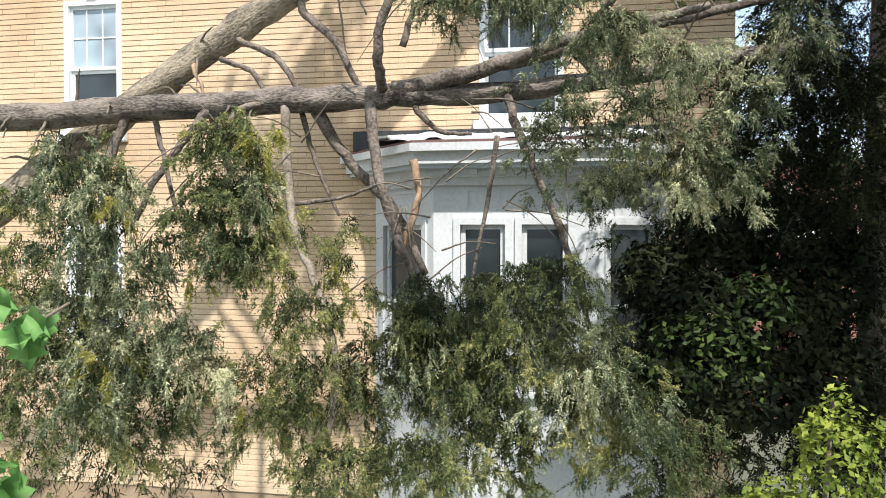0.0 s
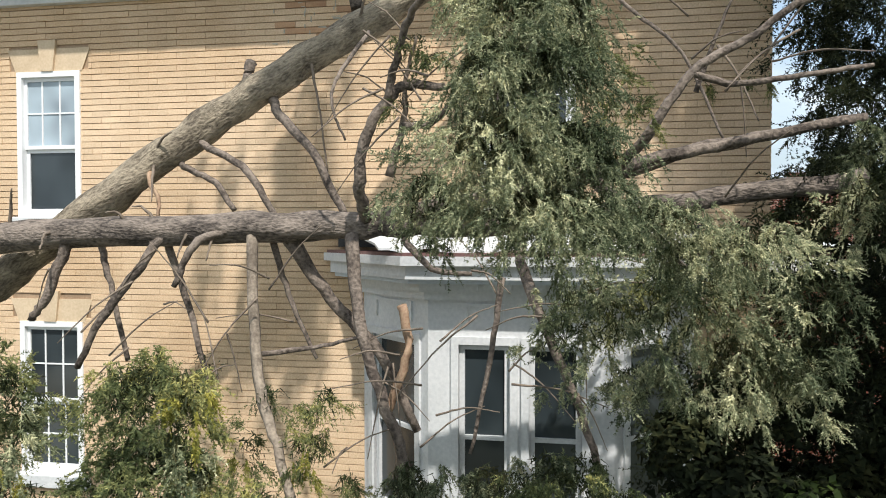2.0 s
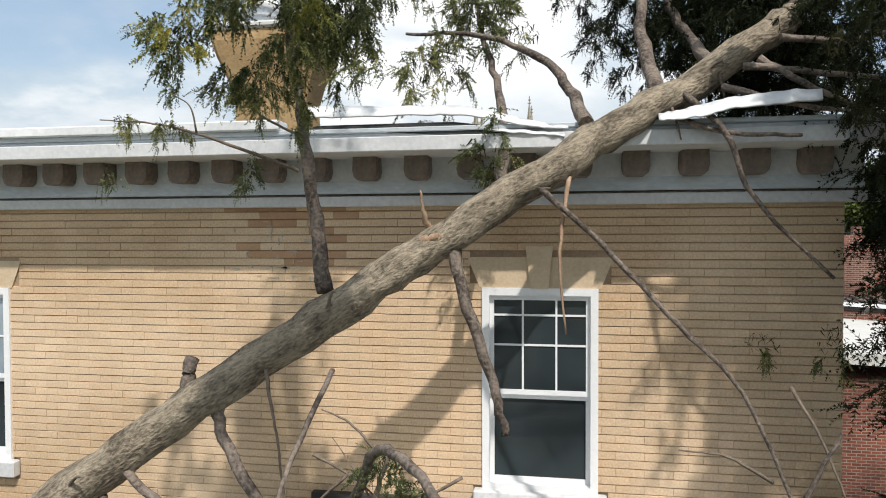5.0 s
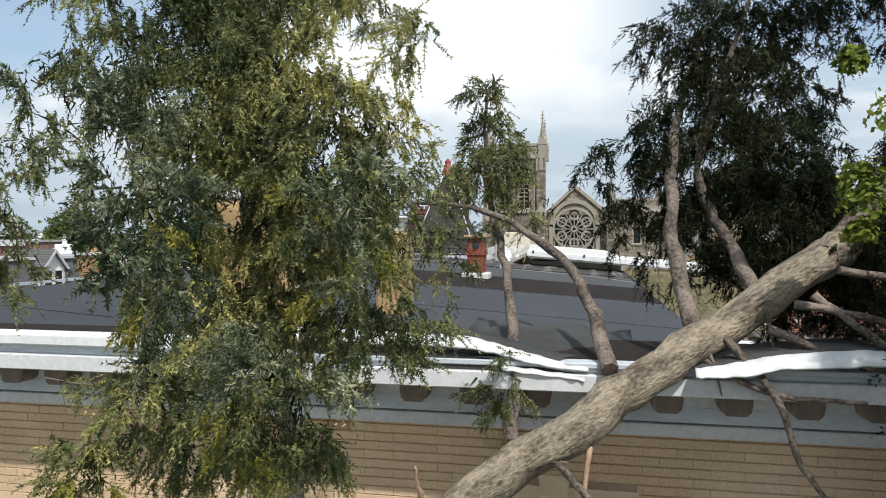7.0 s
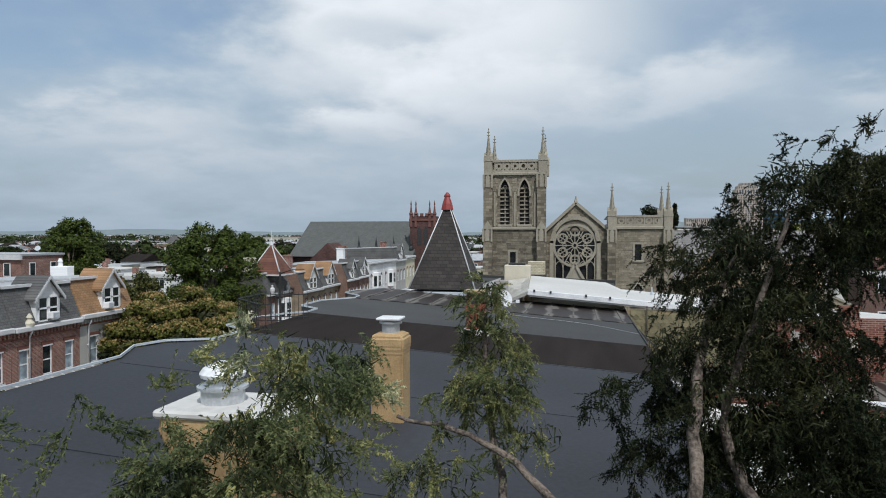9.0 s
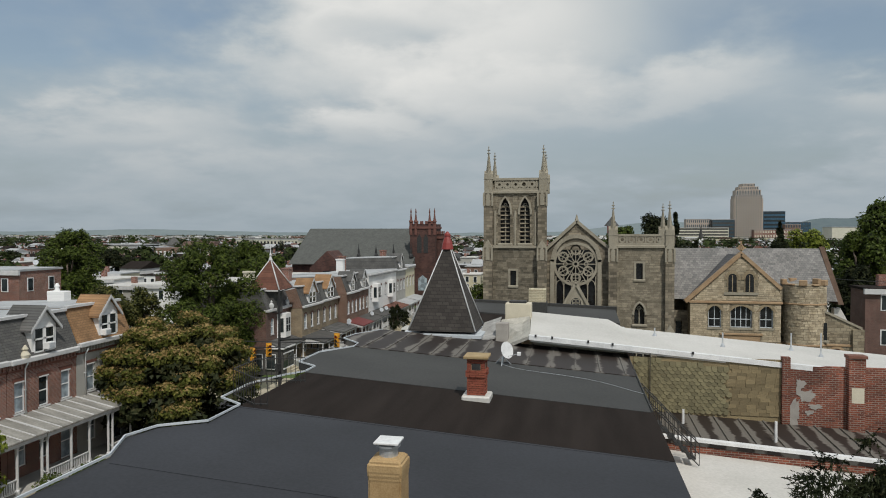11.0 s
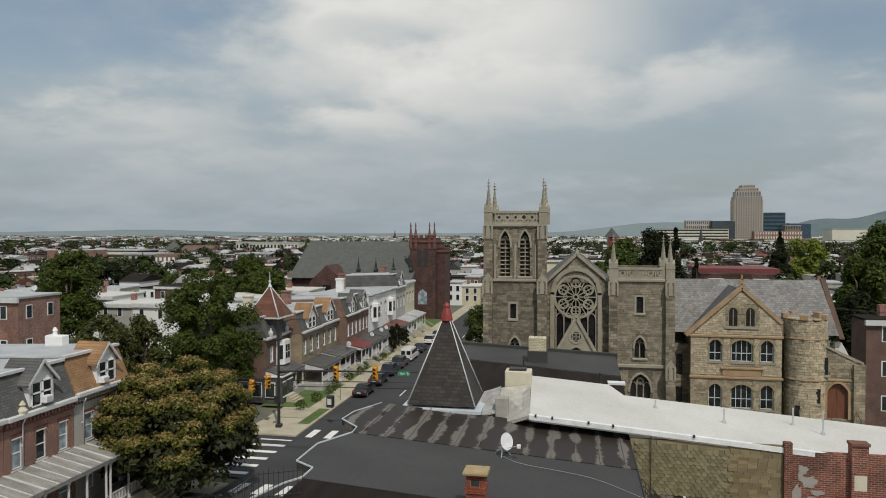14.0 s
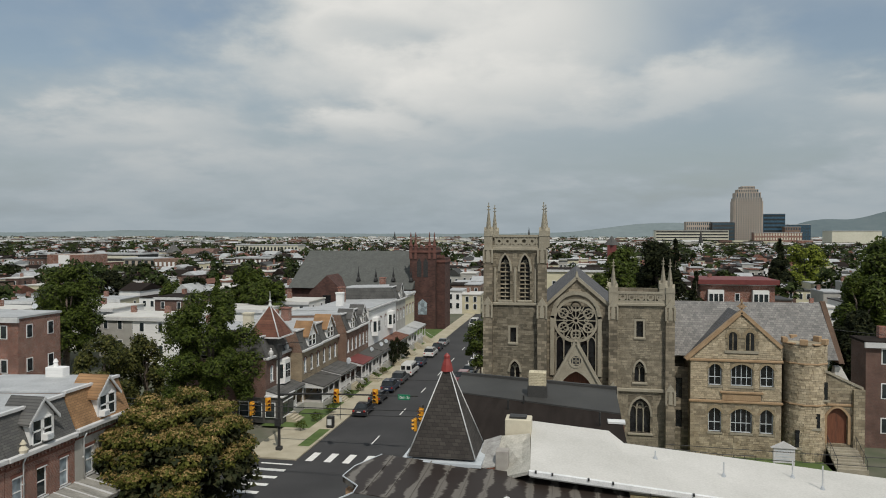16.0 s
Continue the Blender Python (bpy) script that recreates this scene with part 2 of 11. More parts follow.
def glassy(name, tint, rough=0.08):
    m = bpy.data.materials.new(name)
    m.use_nodes = True
    p = m.node_tree.nodes["Principled BSDF"]
    n, l = m.node_tree.nodes, m.node_tree.links
    tc = n.new("ShaderNodeTexCoord"); nz = n.new("ShaderNodeTexNoise"); nz.inputs["Scale"].default_value = 1.3
    l.new(tc.outputs["Object"], nz.inputs["Vector"])
    r = n.new("ShaderNodeValToRGB")
    r.color_ramp.elements[0].position, r.color_ramp.elements[0].color = 0.4, (*[c * 0.5 for c in tint], 1)
    r.color_ramp.elements[1].position, r.color_ramp.elements[1].color = 0.6, (*tint, 1)
    l.new(nz.outputs["Fac"], r.inputs["Fac"]); l.new(r.outputs["Color"], p.inputs["Base Color"])
    p.inputs["Roughness"].default_value = rough
    p.inputs["Specular IOR Level"].default_value = 0.6
    return m


M = {}
M["yellow_brick"] = material("yellow_brick", (0.46, 0.305, 0.17), (0.76, 0.58, 0.40), 0.8, 0.85, 0.14, 60, per=0.11, spread=(0.32, 0.66))
M["red_old_brick"] = material("red_old_brick", (0.42, 0.24, 0.14), (0.56, 0.36, 0.21), 3.0, 0.85, 0.25, 60, per=0.15)
M["mortar"] = material("mortar", (0.26, 0.175, 0.11), (0.38, 0.275, 0.18), 3.0, 0.9, 0.3)
M["lintel"] = material("lintel", (0.50, 0.38, 0.25), (0.62, 0.49, 0.34), 5.0, 0.8, 0.2)
M["white_paint"] = material("white_paint", (0.50, 0.51, 0.52), (0.68, 0.68, 0.68), 1.5, 0.55, 0.08, 30)
M["vinyl"] = material("vinyl", (0.74, 0.75, 0.76), (0.82, 0.82, 0.82), 2.0, 0.4, 0.02)
M["grey_trim"] = material("grey_trim", (0.42, 0.46, 0.50), (0.6, 0.64, 0.67), 1.2, 0.6, 0.15, 18, stretch=(1, 1, 3))
M["peeled_block"] = material("peeled_block", (0.13, 0.10, 0.082), (0.25, 0.20, 0.165), 9.0, 0.85, 0.3, 30)
M["glass"] = glassy("glass", (0.035, 0.045, 0.05))
# pale blue tint, the sky's reflection put into the pane colour
M["glass_pale"] = glassy("glass_pale", (0.40, 0.48, 0.54), 0.25)
M["blind"] = material("blind", (0.5, 0.52, 0.52), (0.66, 0.68, 0.68), 2.0, 0.7, 0.05)
# near-black that stands in for shade in rooms, gaps and hollows; also unlit lenses
M["unlit_dark"] = material("unlit_dark", (0.02, 0.02, 0.022), (0.05, 0.05, 0.05), 3.0, 0.9, 0.0)
M["bark"] = material("bark", (0.055, 0.042, 0.034), (0.23, 0.185, 0.15), 5.0, 0.95, 1.6, 42, stretch=(1, 1, 1), spread=(0.40, 0.60))
M["bark_level"] = material("bark_level", (0.05, 0.04, 0.034), (0.25, 0.205, 0.17), 9.0, 0.95, 2.2, 60, spread=(0.40, 0.60), along=(0.995, 0.04, 0.03))
M["bark_sloped"] = material("bark_sloped", (0.085, 0.067, 0.048), (0.36, 0.30, 0.218), 9.0, 0.95, 2.2, 60, spread=(0.38, 0.60), along=(0.80, 0.19, 0.54))
M["bark_pale"] = material("bark_pale", (0.12, 0.095, 0.072), (0.32, 0.265, 0.205), 7.0, 0.95, 1.2, 45, spread=(0.38, 0.62))
M["twig"] = material("twig", (0.10, 0.078, 0.06), (0.24, 0.19, 0.145), 9.0, 0.95, 0.5, 50)
M["raw_wood"] = material("raw_wood", (0.24, 0.14, 0.085), (0.42, 0.30, 0.20), 12.0, 0.8, 0.5, 60)
M["foliage"] = leafy("foliage", (0.064, 0.086, 0.038), (0.20, 0.218, 0.092), (0.54, 0.49, 0.18), 0.5, 0.35)
# silver-green; its tones also hold highlights and the shadow between fronds
M["foliage_silver"] = leafy("foliage_silver", (0.055, 0.076, 0.04), (0.245, 0.27, 0.155), (0.74, 0.70, 0.44), 0.4, 0.3)
# yellower copy of the foliage, sunlight on its tips put into the colour
M["foliage_gold_lit"] = leafy("foliage_gold_lit", (0.14, 0.15, 0.035), (0.29, 0.275, 0.06), (0.52, 0.45, 0.11), 0.5, 0.35)
# dark evergreen colour, blackened further with the shade by the house
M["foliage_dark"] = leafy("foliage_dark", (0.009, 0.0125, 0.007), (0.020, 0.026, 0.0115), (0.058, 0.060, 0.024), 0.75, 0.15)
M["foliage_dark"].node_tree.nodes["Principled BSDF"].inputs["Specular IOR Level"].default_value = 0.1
M["foliage_evergreen"] = leafy("foliage_evergreen", (0.016, 0.026, 0.008), (0.036, 0.055, 0.014), (0.10, 0.14, 0.03))
M["foliage_lime"] = leafy("foliage_lime", (0.09, 0.125, 0.018), (0.21, 0.25, 0.04), (0.40, 0.42, 0.08))
M["foliage_broad"] = leafy("foliage_broad", (0.032, 0.05, 0.01), (0.072, 0.10, 0.018), (0.14, 0.175, 0.036))
M["foliage_olive"] = leafy("foliage_olive", (0.035, 0.046, 0.014), (0.095, 0.10, 0.03), (0.19, 0.175, 0.05))
# browned inner leaves; the shade inside the crowns is put into the colour
M["foliage_inner_shade"] = leafy("foliage_inner_shade", (0.022, 0.03, 0.013), (0.04, 0.048, 0.02), (0.08, 0.072, 0.032))
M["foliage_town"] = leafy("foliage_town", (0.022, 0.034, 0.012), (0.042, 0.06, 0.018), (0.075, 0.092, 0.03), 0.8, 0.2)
M["foliage_rust"] = leafy("foliage_rust", (0.16, 0.118, 0.042), (0.31, 0.222, 0.088), (0.48, 0.34, 0.16))
M["foliage_mimosa"] = leafy("foliage_mimosa", (0.045, 0.055, 0.012), (0.12, 0.13, 0.028), (0.23, 0.21, 0.055))
M["leaf_near"] = leafy("leaf_near", (0.10, 0.22, 0.05), (0.16, 0.33, 0.09), (0.28, 0.45, 0.16), 0.4, 0.4)
M["roof_dark"] = material("roof_dark", (0.014, 0.0105, 0.009), (0.03, 0.024, 0.021), 0.35, 0.95, 0.1, 20, stretch=(5, 0.6, 1))
M["roof_dark"].node_tree.nodes["Principled BSDF"].inputs["Specular IOR Level"].default_value = 0.12
M["roof_navy"] = material("roof_navy", (0.016, 0.017, 0.021), (0.034, 0.036, 0.044), 0.3, 0.7, 0.1, 14)
M["roof_slate_blue"] = material("roof_slate_blue", (0.032, 0.032, 0.031), (0.056, 0.056, 0.054), 0.3, 0.75, 0.08, 12)
M["roof_membrane"] = material("roof_membrane", (0.49, 0.48, 0.45), (0.64, 0.625, 0.595), 0.35, 0.6, 0.06, 10)
M["flashing"] = material("flashing", (0.6, 0.61, 0.62), (0.82, 0.83, 0.83), 2.0, 0.4, 0.1, 20)
M["cream_stucco"] = material("cream_stucco", (0.5, 0.46, 0.36), (0.66, 0.61, 0.49), 1.6, 0.85, 0.2)
M["ochre_stucco"] = material("ochre_stucco", (0.30, 0.19, 0.085), (0.46, 0.32, 0.16), 2.5, 0.85, 0.3)
M["grey_tarp"] = material("grey_tarp", (0.25, 0.245, 0.235), (0.44, 0.435, 0.42), 2.2, 0.7, 0.8, 7)
M["galvanised"] = material("galvanised", (0.5, 0.52, 0.54), (0.68, 0.7, 0.72), 6.0, 0.35, 0.05, metal=0.6)
M["red_paint"] = material("red_paint", (0.19, 0.022, 0.02), (0.28, 0.042, 0.034), 4.0, 0.5, 0.05)
M["black_iron"] = material("black_iron", (0.015, 0.015, 0.016), (0.04, 0.04, 0.04), 8.0, 0.5, 0.1)
M["asphalt"] = material("asphalt", (0.028, 0.028, 0.03), (0.052, 0.052, 0.054), 0.2, 0.9, 0.2, 30)
M["concrete"] = material("concrete", (0.33, 0.295, 0.215), (0.48, 0.435, 0.335), 0.5, 0.9, 0.15, 20)
M["kerb"] = material("kerb", (0.36, 0.34, 0.28), (0.5, 0.47, 0.4), 1.0, 0.9, 0.2)
M["road_paint"] = material("road_paint", (0.62, 0.62, 0.6), (0.8, 0.8, 0.78), 3.0, 0.8, 0.1)
M["grass"] = material("grass", (0.05, 0.09, 0.02), (0.11, 0.16, 0.045), 0.6, 0.95, 0.6, 30)
M["city_ground"] = material("city_ground", (0.06, 0.08, 0.04), (0.16, 0.15, 0.12), 0.03, 0.95, 0.1, 0.4)


# ---------------------------------------------------------------- mesh helpers
def box(bm, x0, y0, z0, x1, y1, z1):
    v = [bm.verts.new((x, y, z)) for x in (x0, x1) for y in (y0, y1) for z in (z0, z1)]
    for f in ((0, 1, 3, 2), (4, 6, 7, 5), (0, 4, 5, 1), (2, 3, 7, 6), (0, 2, 6, 4), (1, 5, 7, 3)):
        bm.faces.new([v[i] for i in f])
    return bm


def B(x0, y0, z0, x1, y1, z1, bevel=0.0):
    bm = box(bmesh.new(), x0, y0, z0, x1, y1, z1)
    if bevel:
        bmesh.ops.bevel(bm, geom=bm.edges[:], offset=bevel, segments=1, affect="EDGES")
    return bm


def prism(bm, pts, lift):
    """A solid from an outline of 3D points, moved by the vector lift."""
    lift = Vector(lift)
    a = [bm.verts.new(p) for p in pts]
    b = [bm.verts.new(Vector(p) + lift) for p in pts]
    bm.faces.new(a); bm.faces.new(b[::-1])
    for i in range(len(a)):
        j = (i + 1) % len(a)
        bm.faces.new((a[j], a[i], b[i], b[j]))
    bmesh.ops.recalc_face_normals(bm, faces=bm.faces[:])
    return bm


def cone(bm, p0, p1, r0, r1, seg=8):
    p0, p1 = Vector(p0), Vector(p1)
    q = (p1 - p0).to_track_quat("Z", "Y")
    rings = []
    for p, r in ((p0, r0), (p1, r1)):
        rings.append([bm.verts.new(p + q @ Vector((r * math.cos(2 * math.pi * i / seg), r * math.sin(2 * math.pi * i / seg), 0))) for i in range(seg)])
    for i in range(seg):
        j = (i + 1) % seg
        bm.faces.new((rings[0][i], rings[0][j], rings[1][j], rings[1][i]))
    bm.faces.new(rings[0][::-1]); bm.faces.new(rings[1])
    return bm


def lathe(bm, base, prof, seg=10):
    """Turns the profile (radius, height) round the upright through base."""
    base, rings = Vector(base), []
    for r, z in prof:
        rings.append([bm.verts.new(base + Vector((r * math.cos(2 * math.pi * i / seg), r * math.sin(2 * math.pi * i / seg), z))) for i in range(seg)])
    for a, b in zip(rings, rings[1:]):
        for i in range(seg):
            j = (i + 1) % seg
            bm.faces.new((a[i], a[j], b[j], b[i]))
    bm.faces.new(rings[0][::-1]); bm.faces.new(rings[-1])
    return bm


def tube(bm, pts, radii, seg=8, rough=0.0):
    """A bent limb: rings along a line, with uneven girth."""
    pts = [Vector(p) for p in pts]
    rings = []
    for k, p in enumerate(pts):
        d = (pts[min(k + 1, len(pts) - 1)] - pts[max(k - 1, 0)]).normalized()
        q = d.to_track_quat("Z", "Y")
        ring = []
        for i in range(seg):
            a = 2 * math.pi * i / seg
            r = radii[k] * (1 + rough * noise.noise(Vector((p.x * 3 + i * 1.7, p.y * 3, p.z * 3 + k * 0.3))))
            ring.append(bm.verts.new(p + q @ Vector((r * math.cos(a), r * math.sin(a), 0))))
        rings.append(ring)
    for a, b in zip(rings, rings[1:]):
        for i in range(seg):
            j = (i + 1) % seg
            bm.faces.new((a[i], a[j], b[j], b[i])).smooth = True
    bm.faces.new(rings[0][::-1]); bm.faces.new(rings[-1])
    return bm


def smooth_line(pts, steps=6, wob=0.0, seed=0):
    """A rounded line through a few guide points."""
    rnd = random.Random(seed)
    pts = [Vector(p) for p in pts]
    ext = [pts[0] * 2 - pts[1]] + pts + [pts[-1] * 2 - pts[-2]]
    out = []
    for k in range(1, len(ext) - 2):
        p0, p1, p2, p3 = ext[k - 1:k + 3]
        for s in range(steps):
            t = s / steps
            v = 0.5 * (2 * p1 + (p2 - p0) * t + (2 * p0 - 5 * p1 + 4 * p2 - p3) * t * t + (3 * p1 - p0 - 3 * p2 + p3) * t ** 3)
            out.append(v + Vector((rnd.uniform(-wob, wob), rnd.uniform(-wob, wob), rnd.uniform(-wob, wob))))
    return out + [pts[-1]]


def part(name, bm, mat, parent=None, label=""):
    me = bpy.data.meshes.new(name)
    bm.to_mesh(me); bm.free()
    me.materials.append(M[mat] if isinstance(mat, str) else mat)
    ob = new(name, me)
    if parent:
        ob.parent = parent
    if label:
        ob["label"] = label
    return ob


def soup(name, verts, faces, mat, parent=None, label=""):
    me = bpy.data.meshes.new(name)
    me.from_pydata(verts, [], faces)
    me.materials.append(M[mat] if isinstance(mat, str) else mat)
    ob = new(name, me)
    if parent:
        ob.parent = parent
    if label:
        ob["label"] = label
    return ob


def thing(name, label, category, group="", kind="", at=None):
    ob = new(name)
    ob.empty_display_size = 0.2
    if at:
        ob.location = at
    return tagged(ob, label, category, group, kind)


def wall(o, u, n, width, height, holes=(), thick=0.3):
    """An upright wall with real openings. o: its foot; u: its run; n: its outward side. holes: (left, bottom, right, top, arch),
    arch the rise of a curved head (0: flat, minus: pointed)."""
    o, u, n = Vector(o), Vector(u), Vector(n)
    bm = bmesh.new()
    up = Vector((0, 0, 1))
    us = sorted({0.0, width, *[h[0] for h in holes], *[h[2] for h in holes]})
    vs = sorted({0.0, height, *[h[1] for h in holes], *[h[3] for h in holes]})
    at = lambda a, b, d: bm.verts.new(o + u * a + up * b - n * d)
    for a0, a1 in zip(us, us[1:]):
        for b0, b1 in zip(vs, vs[1:]):
            ca, cb = (a0 + a1) / 2, (b0 + b1) / 2
            if any(h[0] < ca < h[2] and h[1] < cb < h[3] for h in holes):
                continue
            for d in (0.0, thick):
                bm.faces.new([at(a0, b0, d), at(a1, b0, d), at(a1, b1, d), at(a0, b1, d)])
    def strip(pts):
        for (a0, b0), (a1, b1) in zip(pts, pts[1:]):
            bm.faces.new([at(a0, b0, 0), at(a1, b1, 0), at(a1, b1, thick), at(a0, b0, thick)])
    strip([(0, 0), (width, 0), (width, height), (0, height), (0, 0)])
    for h in holes:
        l, b, r, t = h[:4]
        arch = h[4] if len(h) > 4 else 0
        if not arch:
            strip([(l, b), (r, b), (r, t), (l, t), (l, b)])
            continue
        head = arch_line(l, r, t, arch)
        strip([head[-1], (r, b), (l, b), head[0]])
        strip(head)
        m = len(head) // 2
        for d in (0.0, thick):
            bm.faces.new([at(*p, d) for p in head[:m + 1]] + [at(l, t, d)])
            bm.faces.new([at(*p, d) for p in head[m:]] + [at(r, t, d)])
    bmesh.ops.remove_doubles(bm, verts=bm.verts[:], dist=0.001)
    bmesh.ops.recalc_face_normals(bm, faces=bm.faces[:])
    return bm


def arch_line(l, r, t, arch, n=10):
    """Points of an arched head from left to right; arch > 0 a segment, < 0 pointed."""
    c, w, k = (l + r) / 2, (r - l) / 2, abs(arch)
    pts = []
    for i in range(n + 1):
        s = -1 + 2 * i / n
        if arch > 0:
            y = k * math.sqrt(max(0, 1 - s * s)) if k >= w * 0.9 else k * (1 - s * s)
        else:
            rr = (k * k + w * w) / (2 * w)
            x = (1 - abs(s)) * w
            y = math.sqrt(max(0, rr * rr - (rr - x) ** 2))
            y = y * k / math.sqrt(max(1e-6, rr * rr - (rr - w) ** 2))
        pts.append((c + s * w, t - k + y))
    return pts


def ring_arch(o, u, n, l, r, b, t, arch, width, proud, deep=0.06):
    """A moulding that follows an arched opening: jambs from b up and the head, of that width, standing proud."""
    o, u, n, up = Vector(o), Vector(u), Vector(n), Vector((0, 0, 1))
    inner = [(l, b)] + arch_line(l, r, t, arch) + [(r, b)] if arch else [(l, b), (l, t), (r, t), (r, b)]
    k = (abs(arch) + width) if arch >= 0 else -(abs(arch) + width)
    outer = [(l - width, b)] + arch_line(l - width, r + width, t + width, k) + [(r + width, b)] if arch else [(l - width, b), (l - width, t + width), (r + width, t + width), (r + width, b)]
    bm = bmesh.new()
    P = lambda p, d: bm.verts.new(o + u * p[0] + up * p[1] + n * d)
    for (a0, a1, c0, c1) in zip(inner, inner[1:], outer, outer[1:]):
        f = [P(a0, proud), P(a1, proud), P(c1, proud), P(c0, proud)]
        g = [P(a0, -deep), P(a1, -deep), P(c1, -deep), P(c0, -deep)]
        bm.faces.new(f); bm.faces.new([f[0], f[1], g[1], g[0]]); bm.faces.new([f[2], f[3], g[3], g[2]])
    bmesh.ops.remove_doubles(bm, verts=bm.verts[:], dist=0.001)
    bmesh.ops.recalc_face_normals(bm, faces=bm.faces[:])
    return bm


def window(parent, o, u, n, l, b, r, t, arch=0, frame_w=0.06, depth=0.1, bars=(1, 1), frame="vinyl", pane="glass", sill=0.0, sillmat="concrete"):
    """A sash window set in its opening, as a part with its pane and sill. bars: panes across, and up."""
    o, u, n, up = Vector(o), Vector(u), Vector(n), Vector((0, 0, 1))
    bm = bmesh.new()
    def bar(a0, b0, a1, b1, d0, d1):
        nonlocal bm
        vs = [o + u * a + up * c - n * d for a in (a0, a1) for c in (b0, b1) for d in (d0, d1)]
        v = [bm.verts.new(p) for p in vs]
        for f in ((0, 1, 3, 2), (4, 6, 7, 5), (0, 4, 5, 1), (2, 3, 7, 6), (0, 2, 6, 4), (1, 5, 7, 3)):
            bm.faces.new([v[i] for i in f])
    d0, d1 = depth, depth + 0.07
    bar(l, b, l + frame_w, t, d0, d1); bar(r - frame_w, b, r, t, d0, d1)
    bar(l + frame_w, b, r - frame_w, b + frame_w, d0, d1)
    if not arch:
        bar(l + frame_w, t - frame_w, r - frame_w, t, d0, d1)
    body, muntins = bm, []
    for i in range(1, bars[0]):
        if bars[0] > 1:
            bm = bmesh.new(); muntins.append(bm)
        x = l + (r - l) * i / bars[0]
        bar(x - frame_w * 0.35, b + frame_w, x + frame_w * 0.35, t - (0 if arch else frame_w), d0 + 0.012, d1 - 0.012)
    for i in range(1, bars[1]):
        bm = body if bars[0] == 1 else muntins[0]
        y = b + (t - b - (abs(arch) if arch else 0)) * i / bars[1]
        bar(l + frame_w, y - frame_w * 0.4, r - frame_w, y + frame_w * 0.4, d0 + 0.006, d1 - 0.006)
    bm = body
    bmesh.ops.recalc_face_normals(bm, faces=bm.faces[:])
    w = part("window", bm, frame, parent)
    for m in muntins:
        bmesh.ops.recalc_face_normals(m, faces=m.faces[:])
        part("muntin", m, frame, w)
    g = bmesh.new()
    e = (d0 + d1) / 2
    g.faces.new([g.verts.new(o + u * a + up * c - n * e) for a, c in ((l, b), (r, b), (r, t), (l, t))])
    part("pane", g, pane, w)
    if sill:
        s = bmesh.new()
        vs = [o + u * a + up * c + n * d for a in (l - 0.08, r + 0.08) for c in (b - sill, b) for d in (0.06, -0.12)]
        v = [s.verts.new(p) for p in vs]
        for f in ((0, 1, 3, 2), (4, 6, 7, 5), (0, 4, 5, 1), (2, 3, 7, 6), (0, 2, 6, 4), (1, 5, 7, 3)):
            s.faces.new([v[i] for i in f])
        bmesh.ops.recalc_face_normals(s, faces=s.faces[:])
        part("sill", s, sillmat, w)
    return w
X1, Y1 = Vector((1, 0, 0)), Vector((0, 1, 0))


def stonework(at, width, height, holes, mat, parent, seed, pick=0, course=(0.16, 0.29), length=(0.22, 0.62), low=0.0, edge=None):
    """Rubble stones in uneven courses, standing proud of their wall. at(a, z, d): the place a along, z up and d out.
    pick: how many are objects of their own; edge(z): the run's two ends at that height."""
    rr = random.Random(seed)
    V, F, z, left = [], [], low, pick
    first = None
    while z < height - 0.1:
        h = min(rr.uniform(*course), height - z)
        lo, hi = edge(z + h / 2) if edge else (0.0, width)
        x = lo
        while x < hi - 0.05:
            w = rr.uniform(*length)
            a, b = x, min(x + w, hi)
            x = b
            skip = False
            for l, bo, r, t in [q[:4] for q in holes]:
                if z + h > bo and z < t:
                    if a >= l and b <= r:
                        skip = True
                    elif a < l < b:
                        b = l
                    elif a < r < b:
                        a = r
            if skip or b - a < 0.1:
                continue
            d = rr.uniform(0.012, 0.05)
            c = [at(p, q, e) for e in (d, -0.02) for p, q in ((a + 0.012, z + 0.012), (b - 0.012, z + 0.012), (b - 0.012, z + h - 0.012), (a + 0.012, z + h - 0.012))]
            if left > 0:
                left -= 1
                if first is None:
                    first = ob = part("stone", box(bmesh.new(), 0, 0, 0, 1, 1, 1), mat, parent)
                else:
                    ob = first.copy()
                    scene.collection.objects.link(ob)
                ob.location, ob.scale = c[0], (b - a - 0.024, d + 0.02, h - 0.024)
                continue
            n = len(V)
            V += [tuple(q) for q in c]
            F += [(n, n + 1, n + 2, n + 3), (n + 3, n + 2, n + 6, n + 7), (n, n + 4, n + 5, n + 1), (n, n + 3, n + 7, n + 4), (n + 1, n + 5, n + 6, n + 2)]
        z += h
    if F:
        tagged(soup("stonework", V, F, mat, parent), "coursed rubble stone", kind="stuff")

# ---------------------------------------------------------------- foliage
def fast_mesh(name, verts, quads, mat, parent=None, label=""):
    me = bpy.data.meshes.new(name)
    nv, nf, k = len(verts), len(quads), len(quads[0])
    me.vertices.add(nv); me.loops.add(nf * k); me.polygons.add(nf)
    me.vertices.foreach_set("co", np.asarray(verts, dtype=np.float32).ravel())
    me.loops.foreach_set("vertex_index", np.asarray(quads, dtype=np.int32).ravel())
    me.polygons.foreach_set("loop_start", np.arange(0, nf * k, k, dtype=np.int32))
    me.update(calc_edges=True)
    me.materials.append(M[mat])
    ob = new(name, me)
    if parent:
        ob.parent = parent
    if label:
        ob["label"] = label
    return ob


def unit(v):
    return v / np.maximum(np.linalg.norm(v, axis=-1, keepdims=True), 1e-9)


